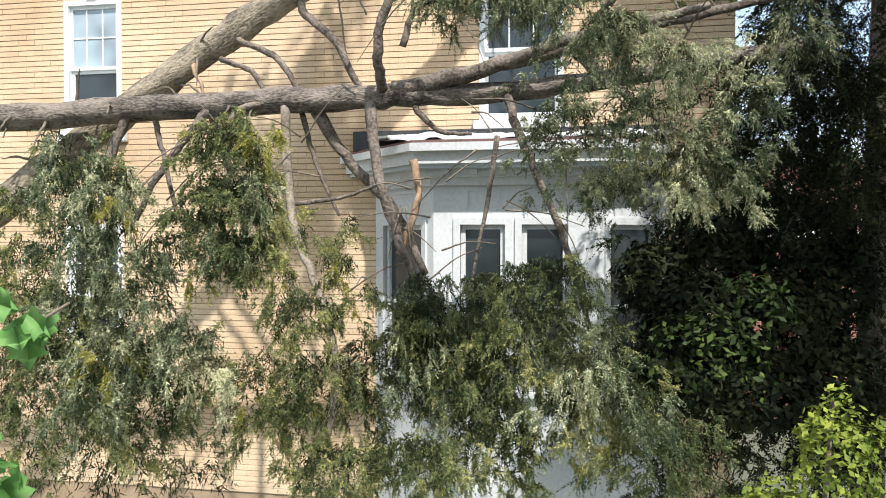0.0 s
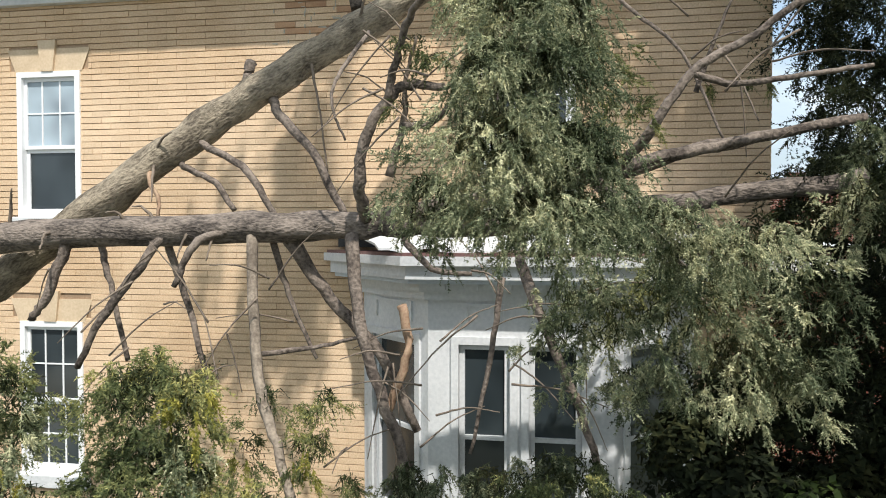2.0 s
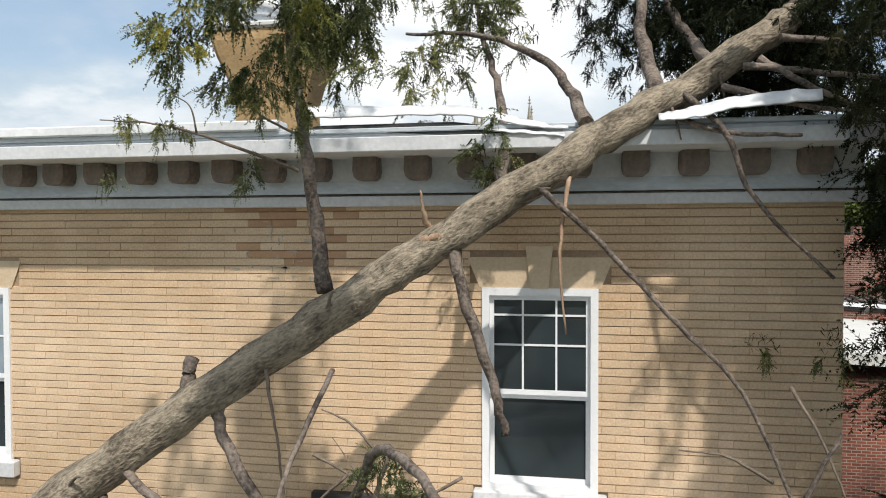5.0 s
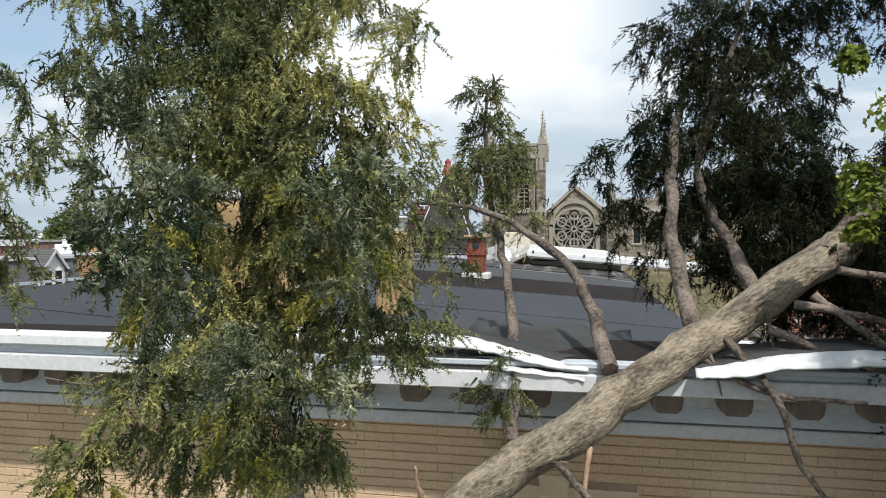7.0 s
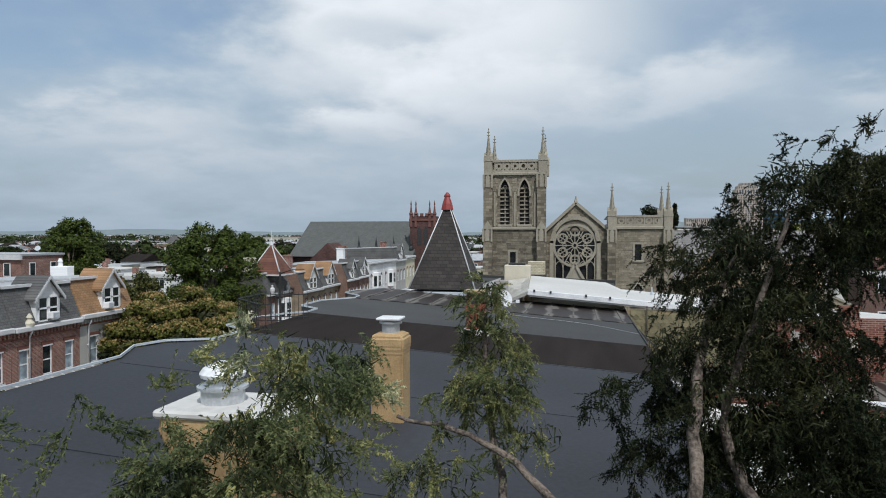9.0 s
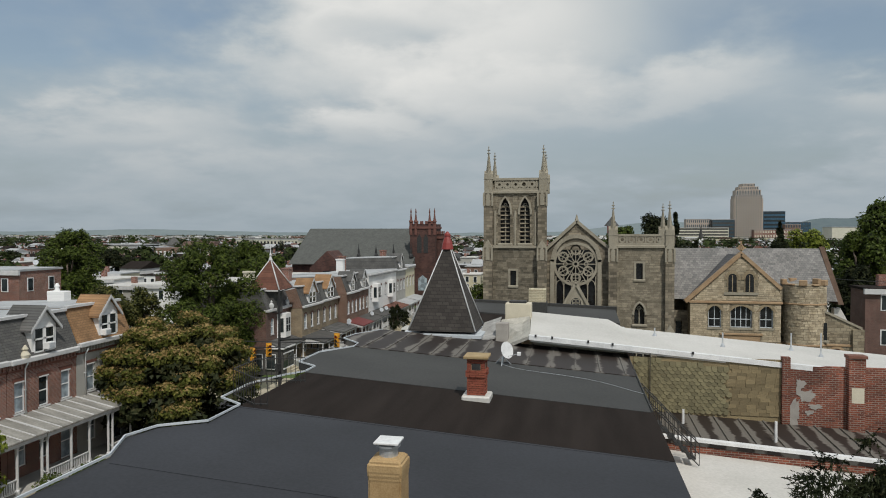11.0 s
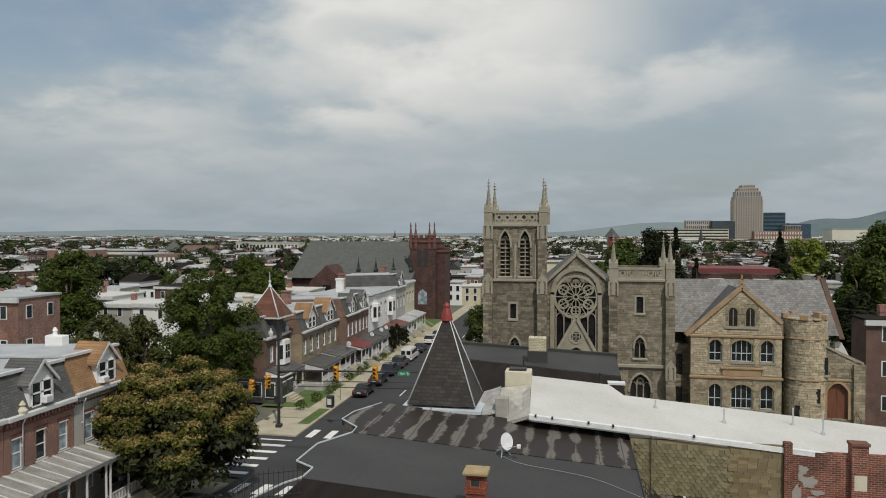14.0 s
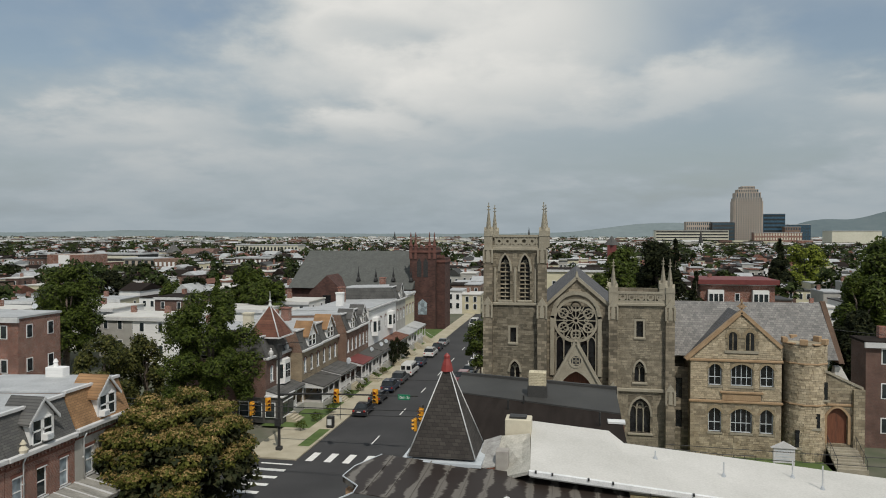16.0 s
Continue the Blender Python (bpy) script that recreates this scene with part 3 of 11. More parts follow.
def sprays(name, lobes, mat, parent, seed, length=0.24, pairs=14, leaf=0.02, width=0.007, droop=0.9, label="", reaching=(0.45, 1.25), stray=0.62):
    """Drooping needle sprays filling rounded lobes (x, y, z, rx, ry, rz, count): twigs with leaves in two ranks."""
    rng = np.random.default_rng(seed)
    O, D = [], []
    for x, y, z, rx, ry, rz, n in lobes:
        k = max(3, n // 13)                       # branchlets, each carrying about a dozen sprays
        d = unit(rng.normal(size=(k, 3)))
        r = rng.uniform(0.1, 1.0, (k, 1)) ** 0.5
        bumps = 1 + 0.3 * np.sin(5.1 * d[:, :1] + 3.7 * d[:, 1:2] + x) * np.sin(4.3 * d[:, 2:] + 2 * y)
        R = np.array([rx, ry, rz])
        root = np.array([x, y, z]) + d * r * bumps * R * rng.uniform(0.85, 1.35, (k, 1))
        run = unit(d * np.array([1, 1, 0.5]) + np.array([0, 0, -droop * 0.55]) + rng.normal(scale=0.5, size=(k, 3)))
        reach = length * rng.uniform(*reaching, (k, 1))
        i = rng.integers(0, k, n)
        t = rng.uniform(0, 1, (n, 1))
        O.append(root[i] + run[i] * reach[i] * t + np.array([0, 0, -0.25]) * reach[i] * t * t + rng.normal(scale=0.012, size=(n, 3)))
        D.append(run[i] * 0.9 + rng.normal(scale=stray, size=(n, 3)) + np.array([0, 0, -droop * 0.45]))
    O, D = np.concatenate(O), unit(np.concatenate(D))
    n = len(O)
    L = length * rng.uniform(0.35, 0.95, (n, 1))
    side = unit(np.cross(D, unit(rng.normal(size=(n, 3)))))
    nrm = np.cross(side, D)
    sag = rng.uniform(0.05, 0.35, (n, 1))
    V, steps = [], (np.arange(pairs) + 0.5) / pairs
    for s in steps:
        for sgn in (-1, 1):
            f = s + rng.uniform(-0.5, 0.5, (n, 1)) / pairs
            p = O + D * L * f + np.array([0, 0, -1.0]) * L * sag * f * f
            size = leaf * (1.1 - 0.6 * f) * rng.uniform(0.5, 1.25, (n, 1))
            out = unit(side * sgn + D * rng.uniform(0.5, 1.5, (n, 1)) + nrm * rng.normal(scale=0.75, size=(n, 1)))
            cross = unit(np.cross(out, rng.normal(size=(n, 3)))) * width * rng.uniform(0.6, 0.95, (n, 1))
            V.append(np.stack([p + cross, p + out * size * 1.08, p - cross], 1))
    # the twig of each spray
    tw = np.array([0, 0, -1.0]) * L * sag
    V.append(np.stack([O - side * 0.0018, O + side * 0.0018, O + D * L + tw], 1))
    V = np.concatenate(V).reshape(-1, 3)
    return fast_mesh(name, V, np.arange(len(V)).reshape(-1, 3), mat, parent, label)


def crown(name, lobes, mat, parent, seed, leaf=0.3, label="", corners=3, hang=0.0):
    """A broadleaf crown: leafy tufts over uneven lobes (x, y, z, rx, ry, rz, count). hang: slim blades drawn downwards instead."""
    rng = np.random.default_rng(seed)
    V = []
    for x, y, z, rx, ry, rz, n in lobes:
        d = unit(rng.normal(size=(n, 3)))
        d[:, 2] = np.where(d[:, 2] < -0.5, -d[:, 2], d[:, 2])
        r = rng.uniform(0.3, 1.0, (n, 1)) ** 0.35
        bumps = 1 + 0.22 * np.sin(6 * d[:, :1] + x) * np.sin(5 * d[:, 1:2] + y + 4 * d[:, 2:])
        p = np.array([x, y, z]) + d * r * bumps * np.array([rx, ry, rz])
        nn = unit(d + rng.normal(scale=0.55, size=(n, 3)) + np.array([0, 0, 0.35]))
        a = unit(np.cross(nn, rng.normal(size=(n, 3))))
        b = np.cross(nn, a)
        s = leaf * rng.uniform(0.55, 1.3, (n, 1))
        if hang:
            a = unit(rng.normal(size=(n, 3)) + np.array([0, 0, -hang]))
            b = unit(np.cross(a, rng.normal(size=(n, 3))))
            V.append(np.stack([p - b * s * 0.2, p + b * s * 0.2, p + a * s * 2.4], 1))
            continue
        V.append(np.stack([p - a * s, p - b * s * 0.55, p + a * s, p + b * s * 0.55] if corners == 4 else [p - a * s - b * s * 0.5, p + a * s - b * s * 0.4, p + b * s * 0.8], 1))
    V = np.concatenate(V).reshape(-1, 3)
    return fast_mesh(name, V, np.arange(len(V)).reshape(-1, corners), mat, parent, label)


def boughs(lobes, mat, parent, seed, *a, core=0.5, name="bough", inner="foliage_inner_shade", grain=0.03, **kw):
    """Sprays over their lobes, with browned foliage inside, darkened to stand in for the shade there."""
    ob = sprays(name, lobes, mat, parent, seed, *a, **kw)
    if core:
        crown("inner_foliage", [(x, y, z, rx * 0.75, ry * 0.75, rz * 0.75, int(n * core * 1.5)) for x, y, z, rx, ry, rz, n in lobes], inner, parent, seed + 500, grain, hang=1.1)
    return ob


def taper(r0, r1, n):
    return [r0 + (r1 - r0) * i / (n - 1) for i in range(n)]

# ---------------------------------------------------------------- ground and streets
def gz(y):
    """The street falls towards the crossing and is level beyond it."""
    return 0.085 * (57.0 - max(y, -20.0)) if y < 57 else 0.0


def sheet(name, xs, ys, dz, mat, label, cat):
    bm = bmesh.new()
    rows = [[bm.verts.new((x, y, gz(y) + dz)) for x in xs] for y in ys]
    for a, b in zip(rows, rows[1:]):
        for i in range(len(xs) - 1):
            bm.faces.new((a[i], a[i + 1], b[i + 1], b[i]))
    return tagged(part(name, bm, mat), label, cat, kind="structure")


def slab(name, x0, x1, ys, mat, label, cat, top=0.14):
    """A raised pavement with its kerb face, following the slope."""
    bm = bmesh.new()
    rows = [[bm.verts.new((x, y, gz(y) + z)) for x, z in ((x0, -0.3), (x0, top), (x1, top), (x1, -0.3))] for y in ys]
    for a, b in zip(rows, rows[1:]):
        for i in range(3):
            bm.faces.new((a[i], a[i + 1], b[i + 1], b[i]))
    bm.faces.new(rows[0]); bm.faces.new(rows[-1][::-1])
    bmesh.ops.recalc_face_normals(bm, faces=bm.faces[:])
    return tagged(part(name, bm, mat), label, cat, kind="structure")


sheet("ground", (-4400, -200, -60, 60, 200, 4400), (-1500, -60, -20, 0, 20, 40, 57, 80, 200, 600, 4600), -0.12, "city_ground", "grass, yards and bare ground between the city's streets", "ground")
sheet("road", (-28.0, -16.0), (-60, -20, 0, 20, 40, 57, 69.3, 100, 200, 420), 0.0, "asphalt", "grey asphalt street with faded lane marks", "road")
sheet("road_cross", (-400, -28.0), (57.5, 69.3), 0.004, "asphalt", "grey asphalt side street at the crossing", "road")
sheet("road_cross_east", (-16.0, 300), (57.5, 69.3), 0.004, "asphalt", "grey asphalt side street before the stone church", "road")
slab("pavement", -30.9, -28.0, (80.0, 120, 200, 300), "concrete", "pale concrete pavement with a kerb", "pavement")
slab("pavement_west", -33.0, -28.0, (-40, -20, 0, 20, 40, 55.5), "concrete", "pale concrete pavement before the porches", "pavement")
slab("pavement_east", -16.0, -11.0, (-40, -20, 0, 20, 40, 55.5), "concrete", "pale concrete pavement beside the row", "pavement")
slab("pavement_church", -16.0, -12.0, (71.5, 120, 200, 300), "concrete", "pale concrete pavement beside the church", "pavement")
slab("pavement_front", -16.0, 90.0, (69.3, 71.5), "concrete", "pale concrete pavement before the church", "pavement")
slab("pavement_south", -11.0, 90.0, (54.5, 57.4), "concrete", "pale concrete pavement behind the flat roofs", "pavement")
slab("pavement_yard", -34.0, -28.0, (71.8, 80.0), "concrete", "pale concrete pavement round the corner pole", "pavement")
slab("pavement_corner", -120.0, -28.0, (69.3, 71.8), "concrete", "pale concrete pavement at the corner", "pavement")

marks = thing("road_marking", "white painted crosswalk bars and lane dashes", "road marking", kind="structure")
for i in range(6):
    part("crosswalk_bar", B(-31.2, 58.6 + 1.93 * i - 0.3, 0.006, -27.9, 58.6 + 1.93 * i + 0.3, 0.012) if i < 5 else B(-31.2, 67.9, 0.006, -27.9, 68.2, 0.012), "road_paint", marks)
for i in range(6):
    part("crosswalk_bar", B(-27.1 + 1.96 * i, 69.4, 0.006, -26.35 + 1.96 * i, 72.1, 0.012), "road_paint", marks)
for i in range(6):
    part("crosswalk_bar", prism(bmesh.new(), [(-27.1 + 1.96 * i, 53.6, gz(53.6) + 0.012), (-26.35 + 1.96 * i, 53.6, gz(53.6) + 0.012), (-26.35 + 1.96 * i, 56.3, gz(56.3) + 0.012), (-27.1 + 1.96 * i, 56.3, gz(56.3) + 0.012)], (0, 0, -0.008)), "road_paint", marks)
for i in range(14):
    part("lane_dash", B(-22.12, 75.9 + 12.4 * i, 0.006, -21.98, 79.1 + 12.4 * i, 0.012), "road_paint", marks)

# ---------------------------------------------------------------- the yellow brick house
WY, HX0, HX1 = 7.73, -9.5, 1.93
HZ = 4.0
house = thing("brick_house", "yellow brick house with a bracketed cornice, struck by a fallen tree", "house")
HOLES = [(-5.97, 9.98, -5.2, 11.58), (-0.80, 9.98, 0.13, 11.63), (-5.97, 7.12, -5.2, 8.82), (-8.9, 9.98, -8.1, 11.58)]
part("wall", wall((HX0, WY + 0.02, HZ), X1, -Y1, HX1 - HX0, 12.6 - HZ, [(a - HX0, b - HZ, c - HX0, d - HZ) for a, b, c, d in HOLES], 0.3), "mortar", house, "raked mortar of the front wall")
part("side_wall", B(HX1 - 0.3, WY + 0.33, HZ, HX1, 24.9, 11.62), "mortar", house)
part("side_wall", B(HX0 + 0.3, WY + 0.33, HZ, HX0 + 0.6, 16, 12.55), "mortar", house)


def sash_window(a, b, c, d, full, shade):
    """A white double-hung window with a muntin grid above (and below, if full), a splayed lintel, key block and sill."""
    y = WY - 0.015
    bm = bmesh.new()
    for x0, z0, x1, z1 in ((a, b, a + 0.06, d), (c - 0.06, b, c, d), (a + 0.06, d - 0.06, c - 0.06, d), (a + 0.06, b, c - 0.06, b + 0.05)):
        box(bm, x0, y, z0, x1, y + 0.12, z1)
    w = part("window", bm, "vinyl", house, "white double-hung sash window")
    mid = b + (d - b) * 0.47
    for z0, z1, dy in ((b + 0.05, mid, 0.075), (mid, d - 0.06, 0.045)):
        s = bmesh.new()
        x0, x1 = a + 0.06, c - 0.06
        for p in ((x0, z0, x0 + 0.035, z1), (x1 - 0.035, z0, x1, z1), (x0 + 0.035, z0, x1 - 0.035, z0 + 0.04), (x0 + 0.035, z1 - 0.04, x1 - 0.035, z1)):
            box(s, p[0], y + dy, p[1], p[2], y + dy + 0.035, p[3])
        part("sash", s, "vinyl", w)
        g = bmesh.new()
        box(g, x0 + 0.03, y + dy + 0.015, z0 + 0.03, x1 - 0.03, y + dy + 0.021, z1 - 0.03)
        part("pane", g, "glass_pale" if shade and z1 > mid else "glass", w)
        if z1 > mid or full:
            m = bmesh.new()
            for i in (1, 2):
                x = x0 + (x1 - x0) * i / 3
                box(m, x - 0.008, y + dy + 0.004, z0 + 0.04, x + 0.008, y + dy + 0.014, z1 - 0.04)
            for i in ((1,) if shade or full else (1, 2)):
                z = z0 + (z1 - z0) * (i / 2 if shade or full else (0.5, 0.8)[i - 1])
                box(m, x0 + 0.035, y + dy + 0.005, z - 0.008, x1 - 0.035, y + dy + 0.013, z + 0.008)
            part("muntin", m, "vinyl", w)
    part("sill", B(a - 0.07, y - 0.06, b - 0.15, c + 0.07, WY + 0.02, b, 0.012), "white_paint", w)
    # a pale blind, else a low dark sheet standing in for the unlit room
    part("blind", B(a + 0.07, WY + 0.16, b, c - 0.07, WY + 0.165, d if shade else b + (d - b) * 0.25), "blind" if shade else "unlit_dark", w)
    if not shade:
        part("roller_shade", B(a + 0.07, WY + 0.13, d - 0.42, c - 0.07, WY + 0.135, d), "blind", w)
    # dark sheet painted as the shade of the room behind
    part("room_back", B(a - 0.1, WY + 0.6, b - 0.1, c + 0.1, WY + 0.62, d + 0.1), "unlit_dark", w)
    l = bmesh.new()
    prism(l, [(a - 0.02, WY, d), (c + 0.02, WY, d), (c + 0.12, WY, d + 0.25), (a - 0.12, WY, d + 0.25)], (0, 0.03, 0))
    lin = part("lintel", l, "lintel", house, "splayed yellow brick lintel")
    k = bmesh.new()
    m = (a + c) / 2
    prism(k, [(m - 0.07, WY - 0.03, d), (m + 0.07, WY - 0.03, d), (m + 0.11, WY - 0.03, d + 0.34), (m - 0.11, WY - 0.03, d + 0.34)], (0, 0.06, 0))
    part("key_block", k, "lintel", lin)


sash_window(*HOLES[0], False, True)
sash_window(*HOLES[1], False, False)
sash_window(*HOLES[2], True, False)
sash_window(*HOLES[3], False, True)

# mouldings of the cornice, from the wall up, with a thin dark line above the lowest
for nm, z0, z1, y, mat in (("bed_moulding", 12.30, 12.385, 7.655, "white_paint"), ("bead", 12.385, 12.405, 7.69, "peeled_block"), ("fascia", 12.69, 12.80, 7.145, "white_paint"), ("crown_moulding", 12.80, 12.835, 7.20, "grey_trim"), ("crown_moulding", 12.835, 12.87, 7.17, "grey_trim")):
    part(nm, B(HX0, y, z0, HX1 + 0.25, WY + 0.015, z1, 0.006), mat, house, "weathered grey-white wooden moulding")
part("frieze", B(HX0, 7.64, 12.405, HX1 + 0.1, WY + 0.015, 12.51), "grey_trim", house)
part("soffit", B(HX0, 7.645, 12.51, HX1 + 0.1, WY + 0.015, 12.69), "white_paint", house, "weathered white board behind the blocks")
mod = part("modillion", prism(bmesh.new(), [(-0.095, 7.47, 12.69), (-0.1, 7.47, 12.58), (-0.088, 7.47, 12.53), (-0.06, 7.47, 12.505), (0.06, 7.47, 12.505), (0.088, 7.47, 12.53), (0.1, 7.47, 12.58), (0.095, 7.47, 12.69)], (0, 0.18, 0)), "peeled_block", house, "rounded brown block, its paint peeled")
mod.location.x = -9.28
for i in range(1, 28):
    m2 = mod.copy()
    scene.collection.objects.link(m2)
    m2.location.x = -9.28 + 0.3965 * i if i < 18 else -2.56 + 0.422 * (i - 17)

# bay vestibule, painted white
bay = thing("bay_vestibule", "white painted bay vestibule with panelled frieze and moulded flat roof", "porch")


def ring(pts, z0, z1, out):
    """A canted slab round the bay, stepping out by out."""
    return prism(bmesh.new(), [(p[0] + q * out, p[1] - (out if i in (1, 2) else 0), z0) for i, (p, q) in enumerate(zip(pts, (-1.2, -0.5, 0.5, 1.2)))], (0, 0, z1 - z0))


BAY = [(-2.0, WY, 0), (-1.2, 7.0, 0), (0.45, 7.0, 0), (1.25, WY, 0)]
for (x0, y0, _), (x1, y1, _) in zip(BAY, BAY[1:]):
    u = Vector((x1 - x0, y1 - y0, 0)); wd = u.length; u.normalize()
    nn = Vector((u.y, -u.x, 0))
    o = Vector((x0, y0, HZ))
    hs = [(0.18, 3.1, wd - 0.18, 4.8)] if wd < 1.3 else [(0.28, 3.1, wd / 2 - 0.085, 4.8), (wd / 2 + 0.085, 3.1, wd - 0.28, 4.8)]
    part("side", wall(o, u, nn, wd, 5.3, hs, 0.12), "white_paint", bay)
    for h in hs:
        window(bay, o, u, nn, *h, frame_w=0.05, depth=0.03, bars=(1, 2), frame="white_paint", sill=0.06, sillmat="white_paint")
        part("casing", ring_arch(o, u, nn, h[0], h[2], h[1], h[3], 0, 0.07, 0.025), "white_paint", bay)
        part("panel", ring_arch(o, u, nn, h[0] + 0.08, h[2] - 0.08, 4.98, 5.14, 0, 0.025, 0.02), "white_paint", bay)
# dark sheet for the unlit inside of the bay
part("room_back", B(-1.6, 7.68, HZ, 0.9, 7.7, 9.2), "unlit_dark", bay)
for z0, z1, out in ((9.20, 9.28, 0.06), (9.28, 9.36, 0.12), (9.40, 9.52, 0.30), (9.52, 9.60, 0.36)):
    part("cornice", ring(BAY, z0, z1, out), "white_paint", bay)
part("soffit", ring(BAY, 9.36, 9.40, 0.26), "grey_trim", bay)
part("roof_deck", ring(BAY, 9.60, 9.63, 0.33), material("red_tin", (0.10, 0.045, 0.04), (0.2, 0.11, 0.10), 2.0, 0.6, 0.2), bay, "dark red tin deck")
bm = bmesh.new()
grid = [[bm.verts.new((-2.1 + 3.4 * i / 30 * (1 - 0.3 * j / 8) + 0.5 * j / 8, 7.68 - 0.93 * j / 8, 9.70 + 0.10 * (1 - j / 8) + 0.045 * noise.noise(Vector((i * 0.45, j * 0.8, 2))) - (0.04 if j == 8 else 0))) for i in range(31)] for j in range(9)]
for a, b in zip(grid, grid[1:]):
    for i in range(30):
        bm.faces.new((a[i], b[i], b[i + 1], a[i + 1]))
deep = bmesh.ops.extrude_face_region(bm, geom=bm.faces[:])
bmesh.ops.translate(bm, verts=[v for v in deep["geom"] if isinstance(v, bmesh.types.BMVert)], vec=(0, 0, -0.02))
bmesh.ops.recalc_face_normals(bm, faces=bm.faces[:])
part("roof_sheet", bm, "flashing", bay, "crumpled white roofing sheet")
# black strip stands in for the shadow where sheet meets wall
part("wall_flashing", B(-2.25, 7.65, 9.66, 1.3, 7.725, 9.88), "black_iron", bay, "black strip along the wall for the shadowed gap behind the sheet")
for i in range(6):
    part("bracket", B(-1.1 + i * 0.29, 6.83, 9.30, -1.02 + i * 0.29, 6.98, 9.36), "white_paint", bay)

# flashing along the eave, torn where the stem struck
def ribbon(pts, w, name, mat, parent, label=""):
    bm = bmesh.new()
    rows = []
    for p, (dy, dz) in zip(pts, w):
        p = Vector(p)
        rows.append([bm.verts.new(q) for q in (p, p + Vector((0, dy, dz)), p + Vector((0, dy, dz + 0.012)), p + Vector((0, 0, 0.012)))])
    for a, b in zip(rows, rows[1:]):
        for i in range(4):
            j = (i + 1) % 4
            bm.faces.new((a[i], a[j], b[j], b[i])).smooth = True
    bm.faces.new(rows[0]); bm.faces.new(rows[-1])
    bmesh.ops.recalc_face_normals(bm, faces=bm.faces[:])
    return part(name, bm, mat, parent, label)


part("gutter", B(HX0, 7.13, 12.87, -2.3, 7.33, 12.95, 0.01), "flashing", house, "white metal drip edge")
def torn(line, y, seed, out):
    """A bent metal edge through (x, foot, height), leaning out and dented at random."""
    rnd = random.Random(seed)
    pts, w = [], []
    for (x0, z0, h0), (x1, z1, h1) in zip(line, line[1:]):
        for i in range(5):
            f = i / 5
            pts.append((x0 + (x1 - x0) * f, y + rnd.uniform(-0.008, 0.008), z0 + (z1 - z0) * f + rnd.uniform(-0.004, 0.004)))
            w.append((out + rnd.uniform(-0.012, 0.012), h0 + (h1 - h0) * f))
    ribbon(pts, w, "torn_flashing", "flashing", house, "torn white metal flashing, bent by the stem")
    back = [(x, yy + dy, z + h - 0.01) for (x, yy, z), (dy, h) in zip(pts, w)]
    ribbon(back, [(7.42 - yy, 0.02) for x, yy, z in back], "torn_edge", "roof_slate_blue", house, "roofing folded over the torn eave")


torn(((-2.07, 12.952, 0.081), (-1.83, 12.947, 0.083), (-1.26, 12.949, 0.066), (-0.89, 12.939, 0.068), (-0.65, 12.902, 0.052), (-0.50, 12.861, 0.052), (-0.29, 12.831, 0.036), (-0.07, 12.812, 0.028)), 7.15, 3, 0.03)
torn(((-0.69, 12.816, 0.015), (-0.50, 12.796, 0.022), (-0.29, 12.777, 0.019), (-0.10, 12.753, 0.023)), 7.13, 5, 0.03)
torn(((0.49, 12.833, 0.044), (0.64, 12.838, 0.063), (0.78, 12.852, 0.082), (0.98, 12.901, 0.073), (1.18, 12.915, 0.083), (1.36, 12.926, 0.082), (1.56, 12.935, 0.069)), 7.0, 6, 0.03)
# solid dark strip in place of the shade under the lifted metal
part("torn_gap", prism(bmesh.new(), [(-2.1, 7.185, 12.875), (-0.9, 7.185, 12.80), (-0.15, 7.185, 12.70), (-0.2, 7.185, 12.80), (-0.95, 7.185, 12.90), (-2.0, 7.185, 12.90)], (0, 0.03, 0)), "unlit_dark", house, "black strip standing in for the shaded gap under the lifted flashing")
# roofing lifted off the deck beside the stem
bm = bmesh.new()
grid = []
for i in range(15):
    grid.append([bm.verts.new((-1.0 + 1.25 * i / 14, 7.3 + 1.3 * j / 9, 12.86 - 0.10 * i / 14 + 0.09 * math.sin(math.pi * j / 9) * math.sin(math.pi * i / 14) + 0.06 * noise.noise(Vector((i * 0.4, j * 0.55, 7))) + 0.012 * j)) for j in range(10)])
for a, b in zip(grid, grid[1:]):
    for k in range(9):
        bm.faces.new((a[k], b[k], b[k + 1], a[k + 1])).smooth = True
deep = bmesh.ops.extrude_face_region(bm, geom=bm.faces[:])
bmesh.ops.translate(bm, verts=[v for v in deep["geom"] if isinstance(v, bmesh.types.BMVert)], vec=(0, 0, -0.015))
bmesh.ops.recalc_face_normals(bm, faces=bm.faces[:])
part("lifted_roofing", bm, "roof_slate_blue", house, "crumpled dark roofing lifted off the deck")


# ---------------------------------------------------------------- flat roofs of the row
def rz(x):
    """The roofs fall gently to the back."""
    return 12.70 - 0.072 * (x + 8.8)


def roof_slab(name, pts, mat, parent, label="", thick=0.25, lift=0.0):
    bm = bmesh.new()
    top = [bm.verts.new((x, y, rz(x) + lift)) for x, y in pts]
    bot = [bm.verts.new((x, y, rz(x) + lift - thick)) for x, y in pts]
    bm.faces.new(top); bm.faces.new(bot[::-1])
    for i in range(len(pts)):
        j = (i + 1) % len(pts)
        bm.faces.new((top[j], top[i], bot[i], bot[j]))
    bmesh.ops.recalc_face_normals(bm, faces=bm.faces[:])
    return part(name, bm, mat, parent, label)


